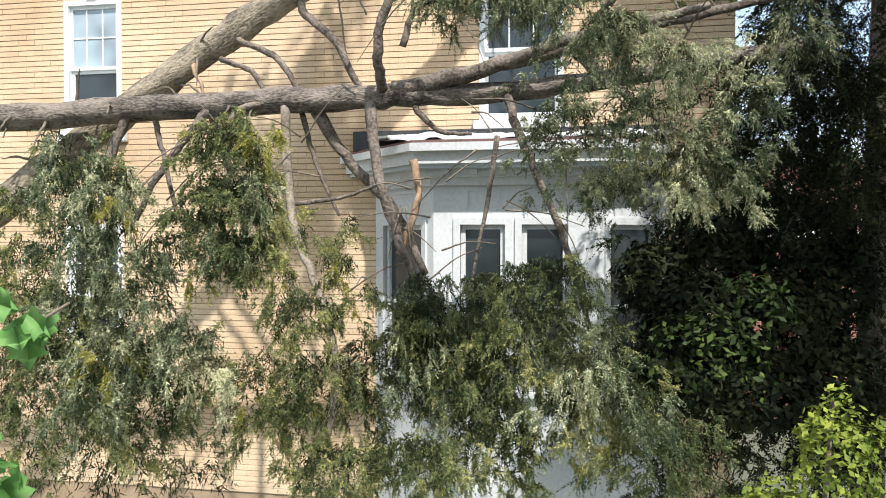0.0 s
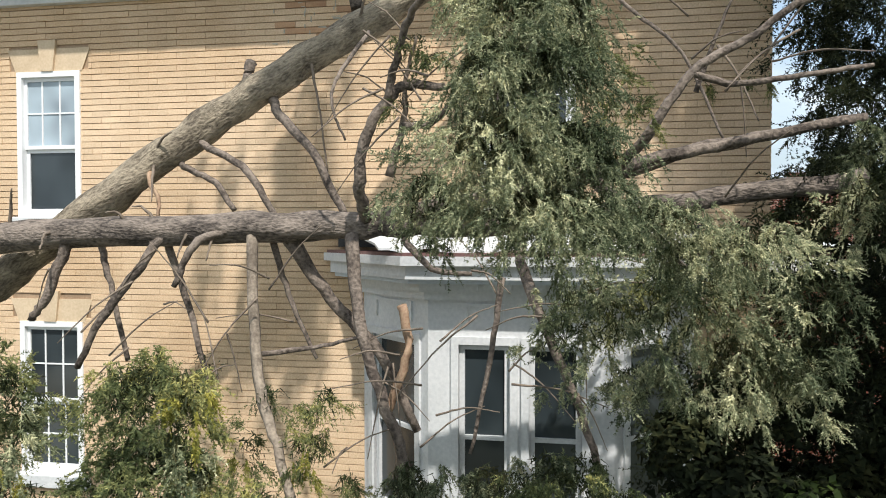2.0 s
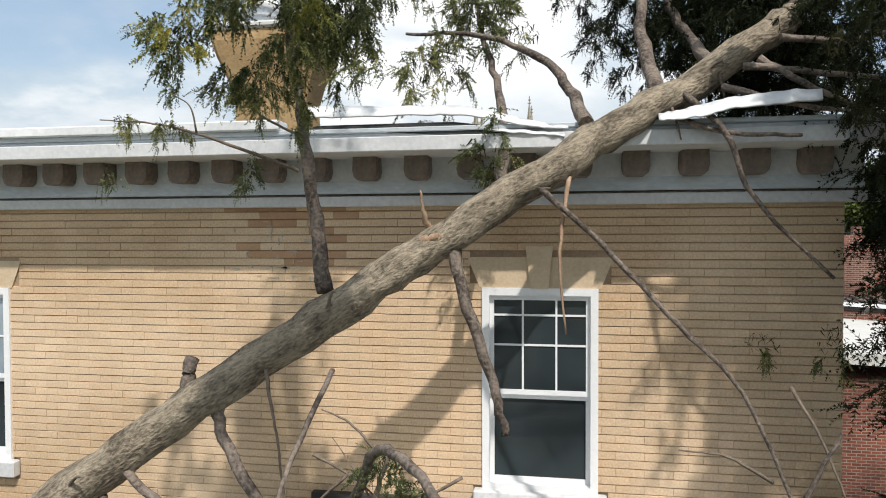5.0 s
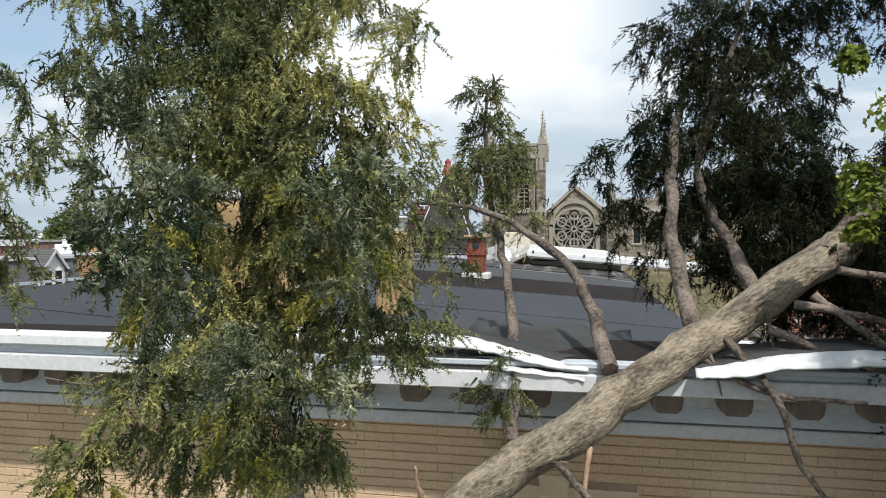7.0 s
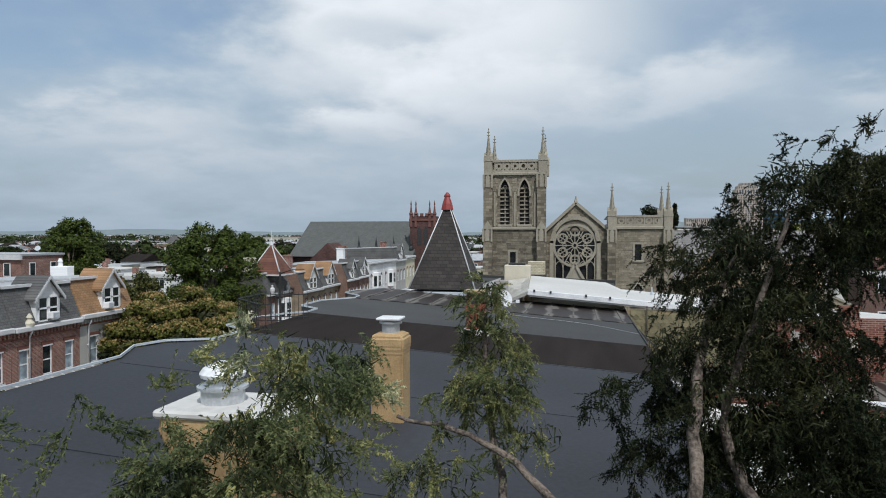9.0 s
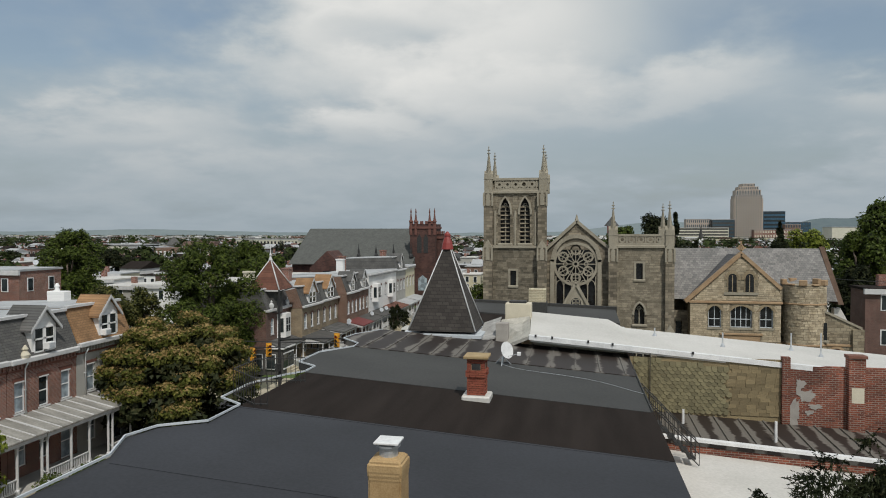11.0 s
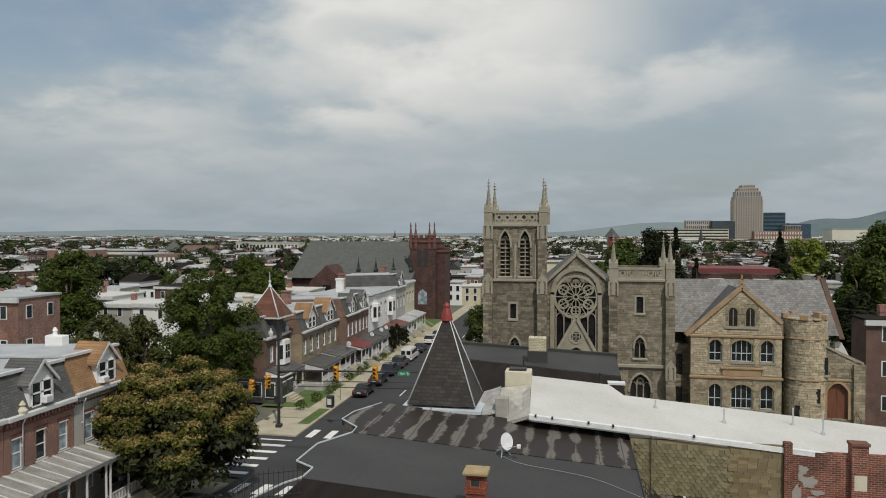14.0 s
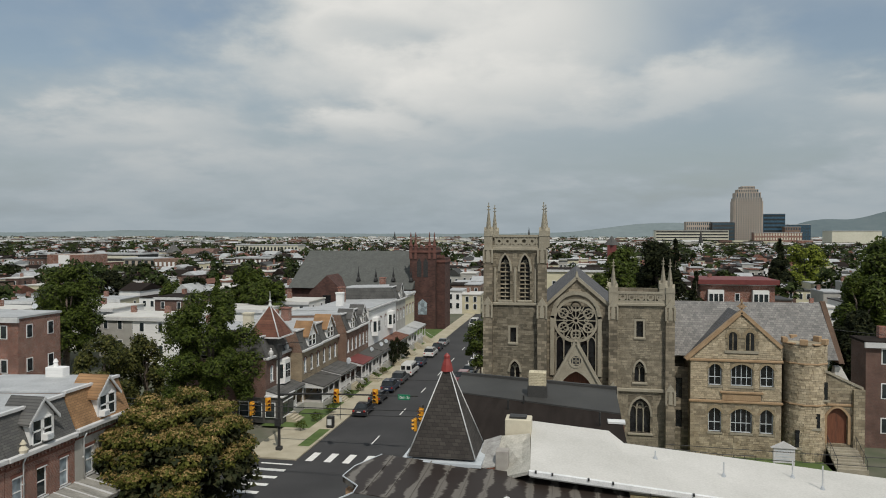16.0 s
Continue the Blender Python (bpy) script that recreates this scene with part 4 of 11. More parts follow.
EDGE_A = [(-9.5, 8.1), (-9.5, 16.1), (-9.95, 17.2), (-9.75, 18.1), (-8.95, 18.9), (-8.95, 20.5)]
EDGE_B = [(-9.7, 20.9), (-9.75, 22.6), (-9.3, 24.2), (-8.95, 24.9)]
EDGE_B2 = [(-8.95, 24.9), (-8.95, 25.8)]
EDGE_C = [(-9.7, 26.2), (-9.7, 28.2), (-9.2, 29.4), (-8.95, 30.0)]
EDGE_D = [(-8.95, 30.0), (-9.0, 30.7), (-9.9, 31.5), (-9.8, 32.8), (-9.1, 34.7)]
BACK = 1.93
def streaked(name, start, pitch, spread=0.0):
    """Brown metal sheet, bleached in ragged brushed streaks along its seams."""
    m = bpy.data.materials.new(name)
    m.use_nodes = True
    n, l = m.node_tree.nodes, m.node_tree.links
    p = n["Principled BSDF"]
    tc, s = n.new("ShaderNodeTexCoord"), n.new("ShaderNodeSeparateXYZ")
    l.new(tc.outputs["Object"], s.inputs[0])
    def maths(op, a, b=None, c=None):
        q = n.new("ShaderNodeMath"); q.operation = op
        for k, v in enumerate((a, b, c)):
            if v is None:
                continue
            if isinstance(v, (int, float)):
                q.inputs[k].default_value = v
            else:
                l.new(v, q.inputs[k])
        return q.outputs[0]
    off = maths("PINGPONG", maths("SUBTRACT", s.outputs["X"], start), pitch / 2)
    def streaks(stretch, scale):
        mp = n.new("ShaderNodeMapping"); mp.inputs["Scale"].default_value = stretch
        l.new(tc.outputs["Object"], mp.inputs["Vector"])
        z = n.new("ShaderNodeTexNoise"); z.inputs["Scale"].default_value, z.inputs["Detail"].default_value = scale, 5.0
        l.new(mp.outputs[0], z.inputs["Vector"])
        return z.outputs["Fac"]
    reach = maths("ADD", maths("MULTIPLY_ADD", streaks((0.5, 6.0, 1), 1.4), 0.36, spread - 0.02), maths("MULTIPLY_ADD", streaks((0.9, 0.6, 1), 1.1), 1.0, -0.46))
    f = maths("DIVIDE", maths("SUBTRACT", reach, off), 0.10)
    r = n.new("ShaderNodeValToRGB")
    r.color_ramp.elements[0].position, r.color_ramp.elements[0].color = 0.1, (0.022, 0.015, 0.012, 1)
    r.color_ramp.elements[1].position, r.color_ramp.elements[1].color = 0.95, (0.14, 0.128, 0.113, 1)
    e = r.color_ramp.elements.new(0.45); e.color = (0.06, 0.05, 0.043, 1)
    l.new(f, r.inputs["Fac"]); l.new(r.outputs["Color"], p.inputs["Base Color"])
    p.inputs["Roughness"].default_value = 0.6
    bp = n.new("ShaderNodeBump"); bp.inputs["Strength"].default_value = 0.1
    l.new(streaks((1, 1, 1), 9.0), bp.inputs["Height"]); l.new(bp.outputs[0], p.inputs["Normal"])
    return m


M["roof_streaked"] = streaked("roof_streaked", -8.58, 0.92, -0.02)
M["roof_streaked_low"] = streaked("roof_streaked_low", 2.42, 0.95, 0.09)
roof_slab("roof", EDGE_A + [(BACK + 0.04, 20.5), (BACK + 0.04, 8.1)], "roof_navy", house, "blue-black rolled roofing, patched")
roof_slab("roof", [(-8.95, 20.5), (-8.95, 24.9), (BACK + 0.04, 24.9), (BACK + 0.04, 20.5)], "roof_dark", house, "brown-black rolled roofing, patched", 0.25, 0.012)
row1 = thing("row_house_roof", "grey rolled roof of a row house with a white metal edge", "roof", "roofs of the row")
part("wall", B(-8.9, 24.95, 2.5, 1.85, 34.6, 11.6), "red_old_brick", row1)
roof_slab("roof", EDGE_B2 + EDGE_C + [(BACK, 30.0), (BACK, 24.9)], "roof_slate_blue", row1, "", 0.25, 0.03)
row2 = thing("row_house_roof", "streaked brown metal roof with standing seams", "roof", "roofs of the row")
roof_slab("roof", EDGE_D + [(BACK, 34.7), (BACK, 30.0)], "roof_streaked", row2, "", 0.25, 0.06)
for i in range(12):
    x = -8.6 + i * 0.92
    bm = bmesh.new()
    prism(bm, [(x, 30.05, rz(x) + 0.06), (x + 0.05, 30.05, rz(x) + 0.06), (x + 0.05, 30.05, rz(x) + 0.10), (x, 30.05, rz(x) + 0.10)], (0, 4.6, 0))
    part("seam", bm, "roof_streaked", row2)


def edging(pts, parent, mat="grey_trim", label="white metal edge strip"):
    bm = bmesh.new()
    for (x0, y0), (x1, y1) in zip(pts, pts[1:]):
        d = Vector((x1 - x0, y1 - y0, 0)); d.normalize(); s = Vector((-d.y, d.x, 0)) * 0.018
        a, b = Vector((x0, y0, rz(x0) + 0.035)), Vector((x1, y1, rz(x1) + 0.035))
        prism(bm, [a - s, a + s, b + s, b - s], (0, 0, 0.05))
    return part("edge_flashing", bm, mat, parent, label)


edging(EDGE_A, house)
edging([(-8.95, 20.5), (-9.7, 20.9)] + EDGE_B[1:], house)
edging(EDGE_B2 + EDGE_C, row1)
edging(EDGE_D, row2)
edging([(BACK, 24.9), (BACK, 34.7)], row1, "roof_slate_blue", "dark felt edge roll")
facade = thing("terrace", "shaded brick fronts of the row with rounded bays", "house")
part("wall", prism(bmesh.new(), [(x + 0.12, y, 2.0) for x, y in EDGE_A + EDGE_B + EDGE_B2 + EDGE_C + EDGE_D if y > 15.5] + [(-8.0, 34.7, 2.0), (-8.0, 15.5, 2.0)], (0, 0, 10.3)), "red_old_brick", facade)
part("eave_deck", B(HX0, 7.3, 12.80, HX1, 8.12, 12.875), "roof_dark", house)
# welts between the sheets of roofing
for i in range(3):
    y = 11.2 + i * 4.6
    bm = bmesh.new()
    prism(bm, [(-9.3, y, rz(-9.3) + 0.001), (-9.3, y + 0.09, rz(-9.3) + 0.001), (1.8, y + 0.09, rz(1.8) + 0.001), (1.8, y, rz(1.8) + 0.001)], (0, 0, 0.008))
    part("roof_lap", bm, "roof_navy", house)

# chimneys
def chimney_brick(x, y, z):
    c = thing("chimney", "red brick chimney with a stone cap and white collar", "chimney")
    part("core", B(x - 0.24, y - 0.24, z, x + 0.24, y + 0.24, z + 1.22), "mortar", c)
    part("foot_flashing", B(x - 0.42, y - 0.42, z - 0.1, x + 0.42, y + 0.42, z + 0.16, 0.04), "roof_membrane", c, "white membrane collar")
    rr = random.Random(1)
    me = {}
    for k in range(16):
        zz = z + 0.17 + k * 0.067
        grow = 0.035 if 8 <= k <= 10 else (0.05 if k == 9 else 0.0)
        if k in (11, 12, 13) :
            xs = [(-0.27, -0.15), (0.15, 0.27)]
        else:
            xs = [(-0.27 - grow + j * 0.18 * (1 + grow * 3), -0.27 - grow + (j + 1) * 0.18 * (1 + grow * 3) - 0.01) for j in range(3)] if k % 2 else [(-0.27 - grow, -0.19), (-0.18, -0.005), (0.005, 0.18), (0.19, 0.27 + grow)]
        for a, b in xs:
            part("brick", B(x + a, y - 0.275 - grow, zz, x + b, y - 0.18, zz + 0.056), "red_chimney", c)
            part("brick", B(x + 0.18, y + a + 0.1, zz, x + 0.275 + grow, y + b + 0.0, zz + 0.056), "red_chimney", c) if b - a > 0.03 and a > -0.2 else None
    part("flue", B(x - 0.12, y - 0.26, z + 0.92, x + 0.12, y - 0.2, z + 1.12), "unlit_dark", c)
    part("cap", B(x - 0.37, y - 0.37, z + 1.24, x + 0.37, y + 0.37, z + 1.33, 0.02), material("cap_stone", (0.28, 0.2, 0.1), (0.42, 0.32, 0.18), 3, 0.9, 0.3), c, "tan stone slab")
    return c


M["red_chimney"] = material("red_chimney", (0.17, 0.04, 0.025), (0.28, 0.085, 0.05), 4.0, 0.85, 0.25, 40, per=0.2)
chimney_brick(-3.2, 24.2, rz(-3.2))
ch = thing("chimney", "ochre stuccoed chimney with a metal flue cap", "chimney")
cz = rz(-3.25)
bm = bmesh.new()
for r0, r1, z0, z1 in ((0.27, 0.265, cz - 0.05, cz + 1.1), (0.265, 0.285, cz + 1.1, cz + 1.2), (0.285, 0.28, cz + 1.2, cz + 1.36), (0.28, 0.21, cz + 1.36, cz + 1.42)):
    a = [bm.verts.new((-3.25 + sx * r0, 14.4 + sy * r0, z0)) for sx, sy in ((-1, -1), (1, -1), (1, 1), (-1, 1))]
    b = [bm.verts.new((-3.25 + sx * r1, 14.4 + sy * r1, z1)) for sx, sy in ((-1, -1), (1, -1), (1, 1), (-1, 1))]
    for i in range(4):
        bm.faces.new((a[i], a[(i + 1) % 4], b[(i + 1) % 4], b[i]))
    top = b
bm.faces.new(top)
bmesh.ops.remove_doubles(bm, verts=bm.verts[:], dist=0.001)
bmesh.ops.bevel(bm, geom=[e for e in bm.edges], offset=0.03, segments=2, affect="EDGES")
part("shaft", bm, "ochre_stucco", ch)
part("flue", lathe(bmesh.new(), (-3.25, 14.4, cz + 1.4), [(0.15, 0), (0.15, 0.16), (0.19, 0.17), (0.19, 0.2)], 14), "galvanised", ch)
part("rain_cap", B(-3.45, 14.2, cz + 1.63, -3.05, 14.6, cz + 1.67, 0.01), "flashing", ch)
ch2 = thing("chimney", "broad ochre stuccoed chimney with a white metal cap", "chimney")
bm = bmesh.new()
rings = []
for r, z in ((0.36, 12.4), (0.35, 13.3), (0.40, 13.5), (0.49, 13.72), (0.53, 13.86), (0.52, 13.95)):
    rings.append([bm.verts.new((-2.84 + sx * r, 8.41 + sy * r * 0.62, z)) for sx, sy in ((-1, -1), (1, -1), (1, 1), (-1, 1))])
for a, b in zip(rings, rings[1:]):
    for i in range(4):
        bm.faces.new((a[i], a[(i + 1) % 4], b[(i + 1) % 4], b[i]))
bm.faces.new(rings[-1])
bmesh.ops.bevel(bm, geom=[e for e in bm.edges if abs(e.verts[0].co.z - e.verts[1].co.z) > 0.05], offset=0.04, segments=2, affect="EDGES")
part("shaft", bm, "ochre_stucco", ch2)
part("cap", B(-3.39, 8.06, 13.955, -2.3, 8.76, 14.02, 0.02), "roof_membrane", ch2, "white metal cap")
vent = thing("turbine_vent", "shiny metal roof vent with a domed hood", "vent")
part("base", lathe(bmesh.new(), (-3.0, 8.42, 14.02), [(0.17, 0), (0.17, 0.1), (0.2, 0.11), (0.2, 0.13)], 16), "galvanised", vent)
part("collar", lathe(bmesh.new(), (-3.0, 8.42, 14.14), [(0.13, 0), (0.13, 0.1)], 16), "galvanised", vent)
part("hood", lathe(bmesh.new(), (-3.0, 8.42, 14.22), [(0.17, 0), (0.18, 0.03), (0.15, 0.07), (0.08, 0.1), (0.03, 0.12)], 18), "flashing", vent)

# ---------------------------------------------------------------- turret and roofs behind the row
turret = thing("turret_roof", "pyramid turret roof of dark shingles with white hips and a red finial", "roof")
TX0, TX1, TY0, TY1, TZ, TIP = -7.9, -4.75, 34.75, 37.5, 12.75, (-6.3, 36.1, 17.3)
M["shingle_dark"] = masonry("shingle_dark", (0.035, 0.03, 0.027), (0.06, 0.053, 0.047), (0.02, 0.018, 0.017), 0.3, 0.16, 0.012, 0.9, "xy", stain=0.3)
bm = bmesh.new()
cs = [(TX0, TY0), (TX1, TY0), (TX1, TY1), (TX0, TY1)]
base = [bm.verts.new((x, y, TZ)) for x, y in cs]
apex = [bm.verts.new((TIP[0] + sx * 0.16, TIP[1] + sy * 0.16, 16.55)) for sx, sy in ((-1, -1), (1, -1), (1, 1), (-1, 1))]
for i in range(4):
    bm.faces.new((base[i], base[(i + 1) % 4], apex[(i + 1) % 4], apex[i]))
bm.faces.new(apex); bm.faces.new(base[::-1])
part("roof", bm, "shingle_dark", turret)
for (x, y), (sx, sy) in zip(cs, ((-1, -1), (1, -1), (1, 1), (-1, 1))):
    part("hip", tube(bmesh.new(), [(x, y, TZ + 0.02), (TIP[0] + sx * 0.17, TIP[1] + sy * 0.17, 16.55)], [0.034, 0.024], 6), "white_paint", turret)
part("eave", prism(bmesh.new(), [(TX0 - 0.28, TY0 - 0.3, 12.5), (TX1 + 0.3, TY0 - 0.3, 12.5), (TX1 + 0.3, TY1 + 0.3, 12.5), (TX0 - 0.28, TY1 + 0.3, 12.5)], (0, 0, 0.14)), "grey_trim", turret, "weathered pale eave")
bm = bmesh.new()
lathe(bm, (TIP[0], TIP[1], 16.5), [(0.3, 0), (0.24, 0.3), (0.13, 0.62), (0.16, 0.64), (0.15, 0.72), (0.04, 0.85)], 8)
part("finial", bm, "red_paint", turret, "red metal finial")
part("wall", B(TX0, TY0 - 0.1, 3, TX1, TY1, 12.5), "red_old_brick", turret)

M["membrane_worn"] = material("membrane_worn", (0.30, 0.29, 0.25), (0.56, 0.54, 0.49), 1.4, 0.7, 0.2, 12)
white = thing("membrane_roof", "white membrane roof over a slate-hung wall", "roof")


def tilted(name, pts, thick, mat, parent, label=""):
    return part(name, prism(bmesh.new(), pts, (0, 0, -thick)), mat, parent, label)


tilted("roof", [(-2.2, 33.45, 12.86), (2.1, 33.48, 12.505), (2.1, 39.45, 12.52), (1.4, 40.6, 12.78), (-2.6, 40.6, 13.1)], 0.25, "roof_membrane", white)
tilted("roof", [(2.1, 33.48, 12.505), (24, 33.6, 10.7), (24, 39.45, 10.72), (2.1, 39.45, 12.52)], 0.25, "roof_membrane", white)
tilted("edge", [(-2.25, 33.36, 12.90), (24, 33.5, 10.73), (24, 33.62, 10.75), (-2.25, 33.5, 12.92)], 0.2, "flashing", white)
tilted("slope", [(-3.95, 34.6, 12.0), (-2.2, 33.5, 12.87), (-2.5, 38.1, 13.15), (-3.9, 38.1, 12.95)], 0.15, "membrane_worn", white, "stained white membrane slope")
part("wall", B(1.95, 33.62, 3, 24, 40, 10.6), "cream_stucco", white)
part("side_wall", B(-2.2, 34.8, 3, 1.9, 40, 12.4), "cream_stucco", white)
for x, h in ((6.2, 0.45), (9.4, 0.6), (10.3, 0.85), (3.4, 0.2)):
    y = 36.2 + (x % 2)
    zz = 12.9 - 0.082 * (x + 2.2)
    part("vent_pipe", lathe(bmesh.new(), (x, y, zz - 0.05), [(0.12, 0), (0.05, 0.16), (0.035, 0.18), (0.035, 0.2 + h)], 8), "galvanised", white)
for x in (-2.0, -1.3, 0.2, 1.2, 4.4):
    zz = 12.86 - 0.082 * (x + 2.2)
    part("clamp", B(x, 33.33, zz - 0.02, x + 0.08, 33.45, zz + 0.08), "black_iron", white)

# slate-hung and brick walls under the white roof
hung = thing("slate_wall", "party wall hung with mossy fish-scale slates and brick beyond", "wall")
M["slate_moss"] = material("slate_moss", (0.14, 0.125, 0.07), (0.24, 0.215, 0.125), 1.2, 0.9, 0.3, 20, per=0.5)
M["slate_brown"] = material("slate_brown", (0.13, 0.105, 0.06), (0.23, 0.18, 0.10), 1.5, 0.9, 0.3, 20, per=0.6)
M["arch_cap"] = material("arch_cap", (0.12, 0.05, 0.035), (0.22, 0.10, 0.07), 3.0, 0.85, 0.3, 30)
M["red_brick_wall"] = masonry("red_brick_wall", (0.25, 0.07, 0.038), (0.12, 0.034, 0.022), (0.27, 0.22, 0.18), 0.24, 0.085, 0.012, axis="x", stain=0.45)
M["render_patch"] = material("render_patch", (0.28, 0.26, 0.24), (0.38, 0.36, 0.33), 3, 0.9, 0.3)
part("backing", B(1.95, 33.5, 9.4, 8.0, 33.64, 12.1), "slate_brown", hung)
part("brick_wall", B(8.0, 33.42, 9.0, 24, 33.64, 11.95), "red_brick_wall", hung, "red brick party wall")
part("pilaster", B(7.85, 33.32, 9.2, 8.15, 33.6, 12.3), "red_brick_wall", hung)
part("pilaster", B(10.25, 33.2, 9.0, 10.85, 33.6, 12.35), "red_brick_wall", hung)
part("pilaster_cap", B(10.2, 33.14, 12.35, 10.9, 33.62, 12.47, 0.01), "arch_cap", hung)
part("patch", B(10.35, 33.193, 10.6, 10.8, 33.3, 11.2), "cream_stucco", hung)
rr = random.Random(2)
def ragged(cx, cz, rx, rz_, y, seed, n=34):
    """A flat patch with a torn outline."""
    pts = []
    for i in range(n):
        a = 2 * math.pi * i / n
        k = 1 + 0.75 * noise.noise(Vector((math.cos(a) * 1.6 + seed, math.sin(a) * 1.6, 0.3))) + 0.4 * noise.noise(Vector((i * 0.9, seed, 1)))
        pts.append((cx + rx * k * math.cos(a), y, cz + rz_ * k * math.sin(a)))
    return prism(bmesh.new(), pts, (0, 0.03, 0))


for k, (cx, cz, rx, rz_) in enumerate(((8.35, 9.9, 0.22, 0.55), (8.75, 10.75, 0.38, 0.24), (9.15, 10.35, 0.3, 0.12), (8.55, 11.2, 0.2, 0.2), (8.9, 10.1, 0.16, 0.12))):
    part("render_patch", ragged(cx, cz, rx, rz_, 33.405 - 0.002 * k, k * 3.1), "render_patch", hung)
scale = bmesh.new()
prof = [(-0.105, 0.22), (-0.105, 0.06), (-0.075, 0.015), (0, -0.01), (0.075, 0.015), (0.105, 0.06), (0.105, 0.22)]
prism(scale, [(x, -0.035 + 0.16 * z, z) for x, z in prof], (0, 0.026, 0))
first = None
k = 0
for r in range(17):
    z = 9.85 + r * 0.145
    x = 2.2 + (0.11 if r % 2 else 0)
    while x < 5.9 - (r % 5) * 0.06 and k < 300:
        if z < 12.42 - 0.082 * (x + 2.2) - 0.1:
            if first is None:
                first = ob = part("slate", scale, "slate_moss", hung)
            else:
                ob = first.copy(); scene.collection.objects.link(ob)
            ob.location = (x + rr.uniform(-0.008, 0.008), 33.47, z)
            ob.rotation_euler = (0, rr.uniform(-0.05, 0.05), 0)
            k += 1
        x += 0.222
sq = bmesh.new(); box(sq, 0, 0, 0, 0.36, 0.02, 0.15)
first = None
for r in range(16):
    z, x = 9.85 + r * 0.145, 5.75 + rr.uniform(0, 0.25)
    while x < 7.75:
        if first is None:
            first = ob = part("slab_slate", sq, "slate_brown", hung)
        else:
            ob = first.copy(); scene.collection.objects.link(ob)
        ob.location = (x, 33.46 + rr.uniform(0, 0.012), z)
        x += 0.37
part("conduit", cone(bmesh.new(), (2.75, 33.35, 9.6), (2.75, 33.35, 12.3), 0.02, 0.02, 6), "black_iron", hung)

low = thing("lower_roof", "lower streaked metal roof with rusty seams and a white front edge", "roof")
tilted("roof", [(1.95, 30.4, 9.75), (26, 28.6, 8.6), (26, 33.5, 8.75), (1.95, 33.5, 9.9)], 0.2, "roof_streaked_low", low)
tilted("edge", [(1.95, 30.3, 9.83), (26, 28.5, 8.68), (26, 28.7, 8.7), (1.95, 30.5, 9.85)], 0.11, "flashing", low)
part("wall", prism(bmesh.new(), [(1.95, 30.44, 3), (26, 28.64, 3), (26, 28.64, 8.38), (1.95, 30.44, 9.53)], (0.02, 0.35, 0)), "red_brick_wall", low)
for i in range(24):
    x = 2.4 + i * 0.95
    zz = 9.9 - 0.048 * (x - 1.95)
    part("seam", prism(bmesh.new(), [(x, 33.45, zz), (x + 0.05, 33.45, zz), (x + 0.05, 33.45, zz + 0.05), (x, 33.45, zz + 0.05)], (0.0, -3.1 - 0.06 * i, -0.15)), "roof_streaked_low", low)
for x, y in ((3.9, 32.2), (7.0, 31.0)):
    part("vent_pipe", cone(bmesh.new(), (x, y, 9.4), (x, y, 10.3), 0.06, 0.05, 8), "flashing", low)
rear = thing("rear_wing", "low rear wing with a white sloped roof", "roof")
tilted("roof", [(2.0, 21.5, 9.22), (14, 21.5, 8.55), (14, 29.5, 8.65), (2.0, 30.4, 9.3)], 0.3, "roof_membrane", rear)
part("wall", B(2.2, 21.8, 3.2, 14, 28.3, 8.2), "red_brick_wall", rear)

far = thing("flat_roof", "dark flat roof with upstands behind the membrane roof", "roof")
tilted("roof", [(-9.0, 41.5, 11.0), (2.6, 41.5, 11.0), (2.6, 49.5, 11.35), (-9.0, 52, 11.75)], 0.3, "roof_dark", far)
tilted("upper_roof", [(-9.0, 52, 11.85), (2.6, 49.5, 11.45), (2.6, 55.0, 11.75), (-9.0, 57.0, 11.95)], 0.3, "roof_slate_blue", far)
part("parapet", prism(bmesh.new(), [(-9.0, 57.0, 11.6), (2.7, 54.9, 11.4), (2.7, 55.2, 11.4), (-9.0, 57.3, 11.6)], (0, 0, 0.55)), "roof_slate_blue", far)
part("wall", B(-9.0, 41.6, 0.5, 2.6, 54.4, 11.0), "red_brick_wall", far)
part("end_wall", B(1.75, 47.5, 9.5, 2.7, 48.0, 11.3), "red_brick_wall", far)
part("end_cap", B(1.7, 47.4, 11.3, 2.75, 48.1, 11.42), "flashing", far)
for x, y in ((-4.6, 49.0), (-3.7, 50.5), (1.2, 47.0)):
    part("vent_pipe", cone(bmesh.new(), (x, y, 11), (x, y, 12.1), 0.07, 0.06, 8), "black_iron", far)
cream = thing("chimney", "cream stuccoed chimney stack with a black flue slot", "chimney")
part("shaft", B(-3.75, 38.2, 11.2, -2.45, 39.2, 13.75, 0.03), "cream_stucco", cream)
part("flue", B(-3.55, 38.4, 13.75, -2.7, 39.0, 13.85), "black_iron", cream)
old = thing("chimney", "old whitewashed brick chimney stub on the roof", "chimney")
part("shaft", B(-3.85, 34.9, 12.0, -3.28, 35.5, 13.18, 0.02), "render_patch", old)
part("lean_to", prism(bmesh.new(), [(-4.7, 34.8, 12.3), (-3.85, 34.8, 12.5), (-3.85, 37.5, 13.1), (-4.7, 37.5, 12.8)], (0, 0, 0.06)), "grey_tarp", old)
yel = thing("chimney", "pale yellow brick chimney on the far roof", "chimney")
M["pale_brick"] = masonry("pale_brick", (0.55, 0.5, 0.36), (0.47, 0.42, 0.3), (0.25, 0.2, 0.13), 0.28, 0.11, 0.012, axis="x")
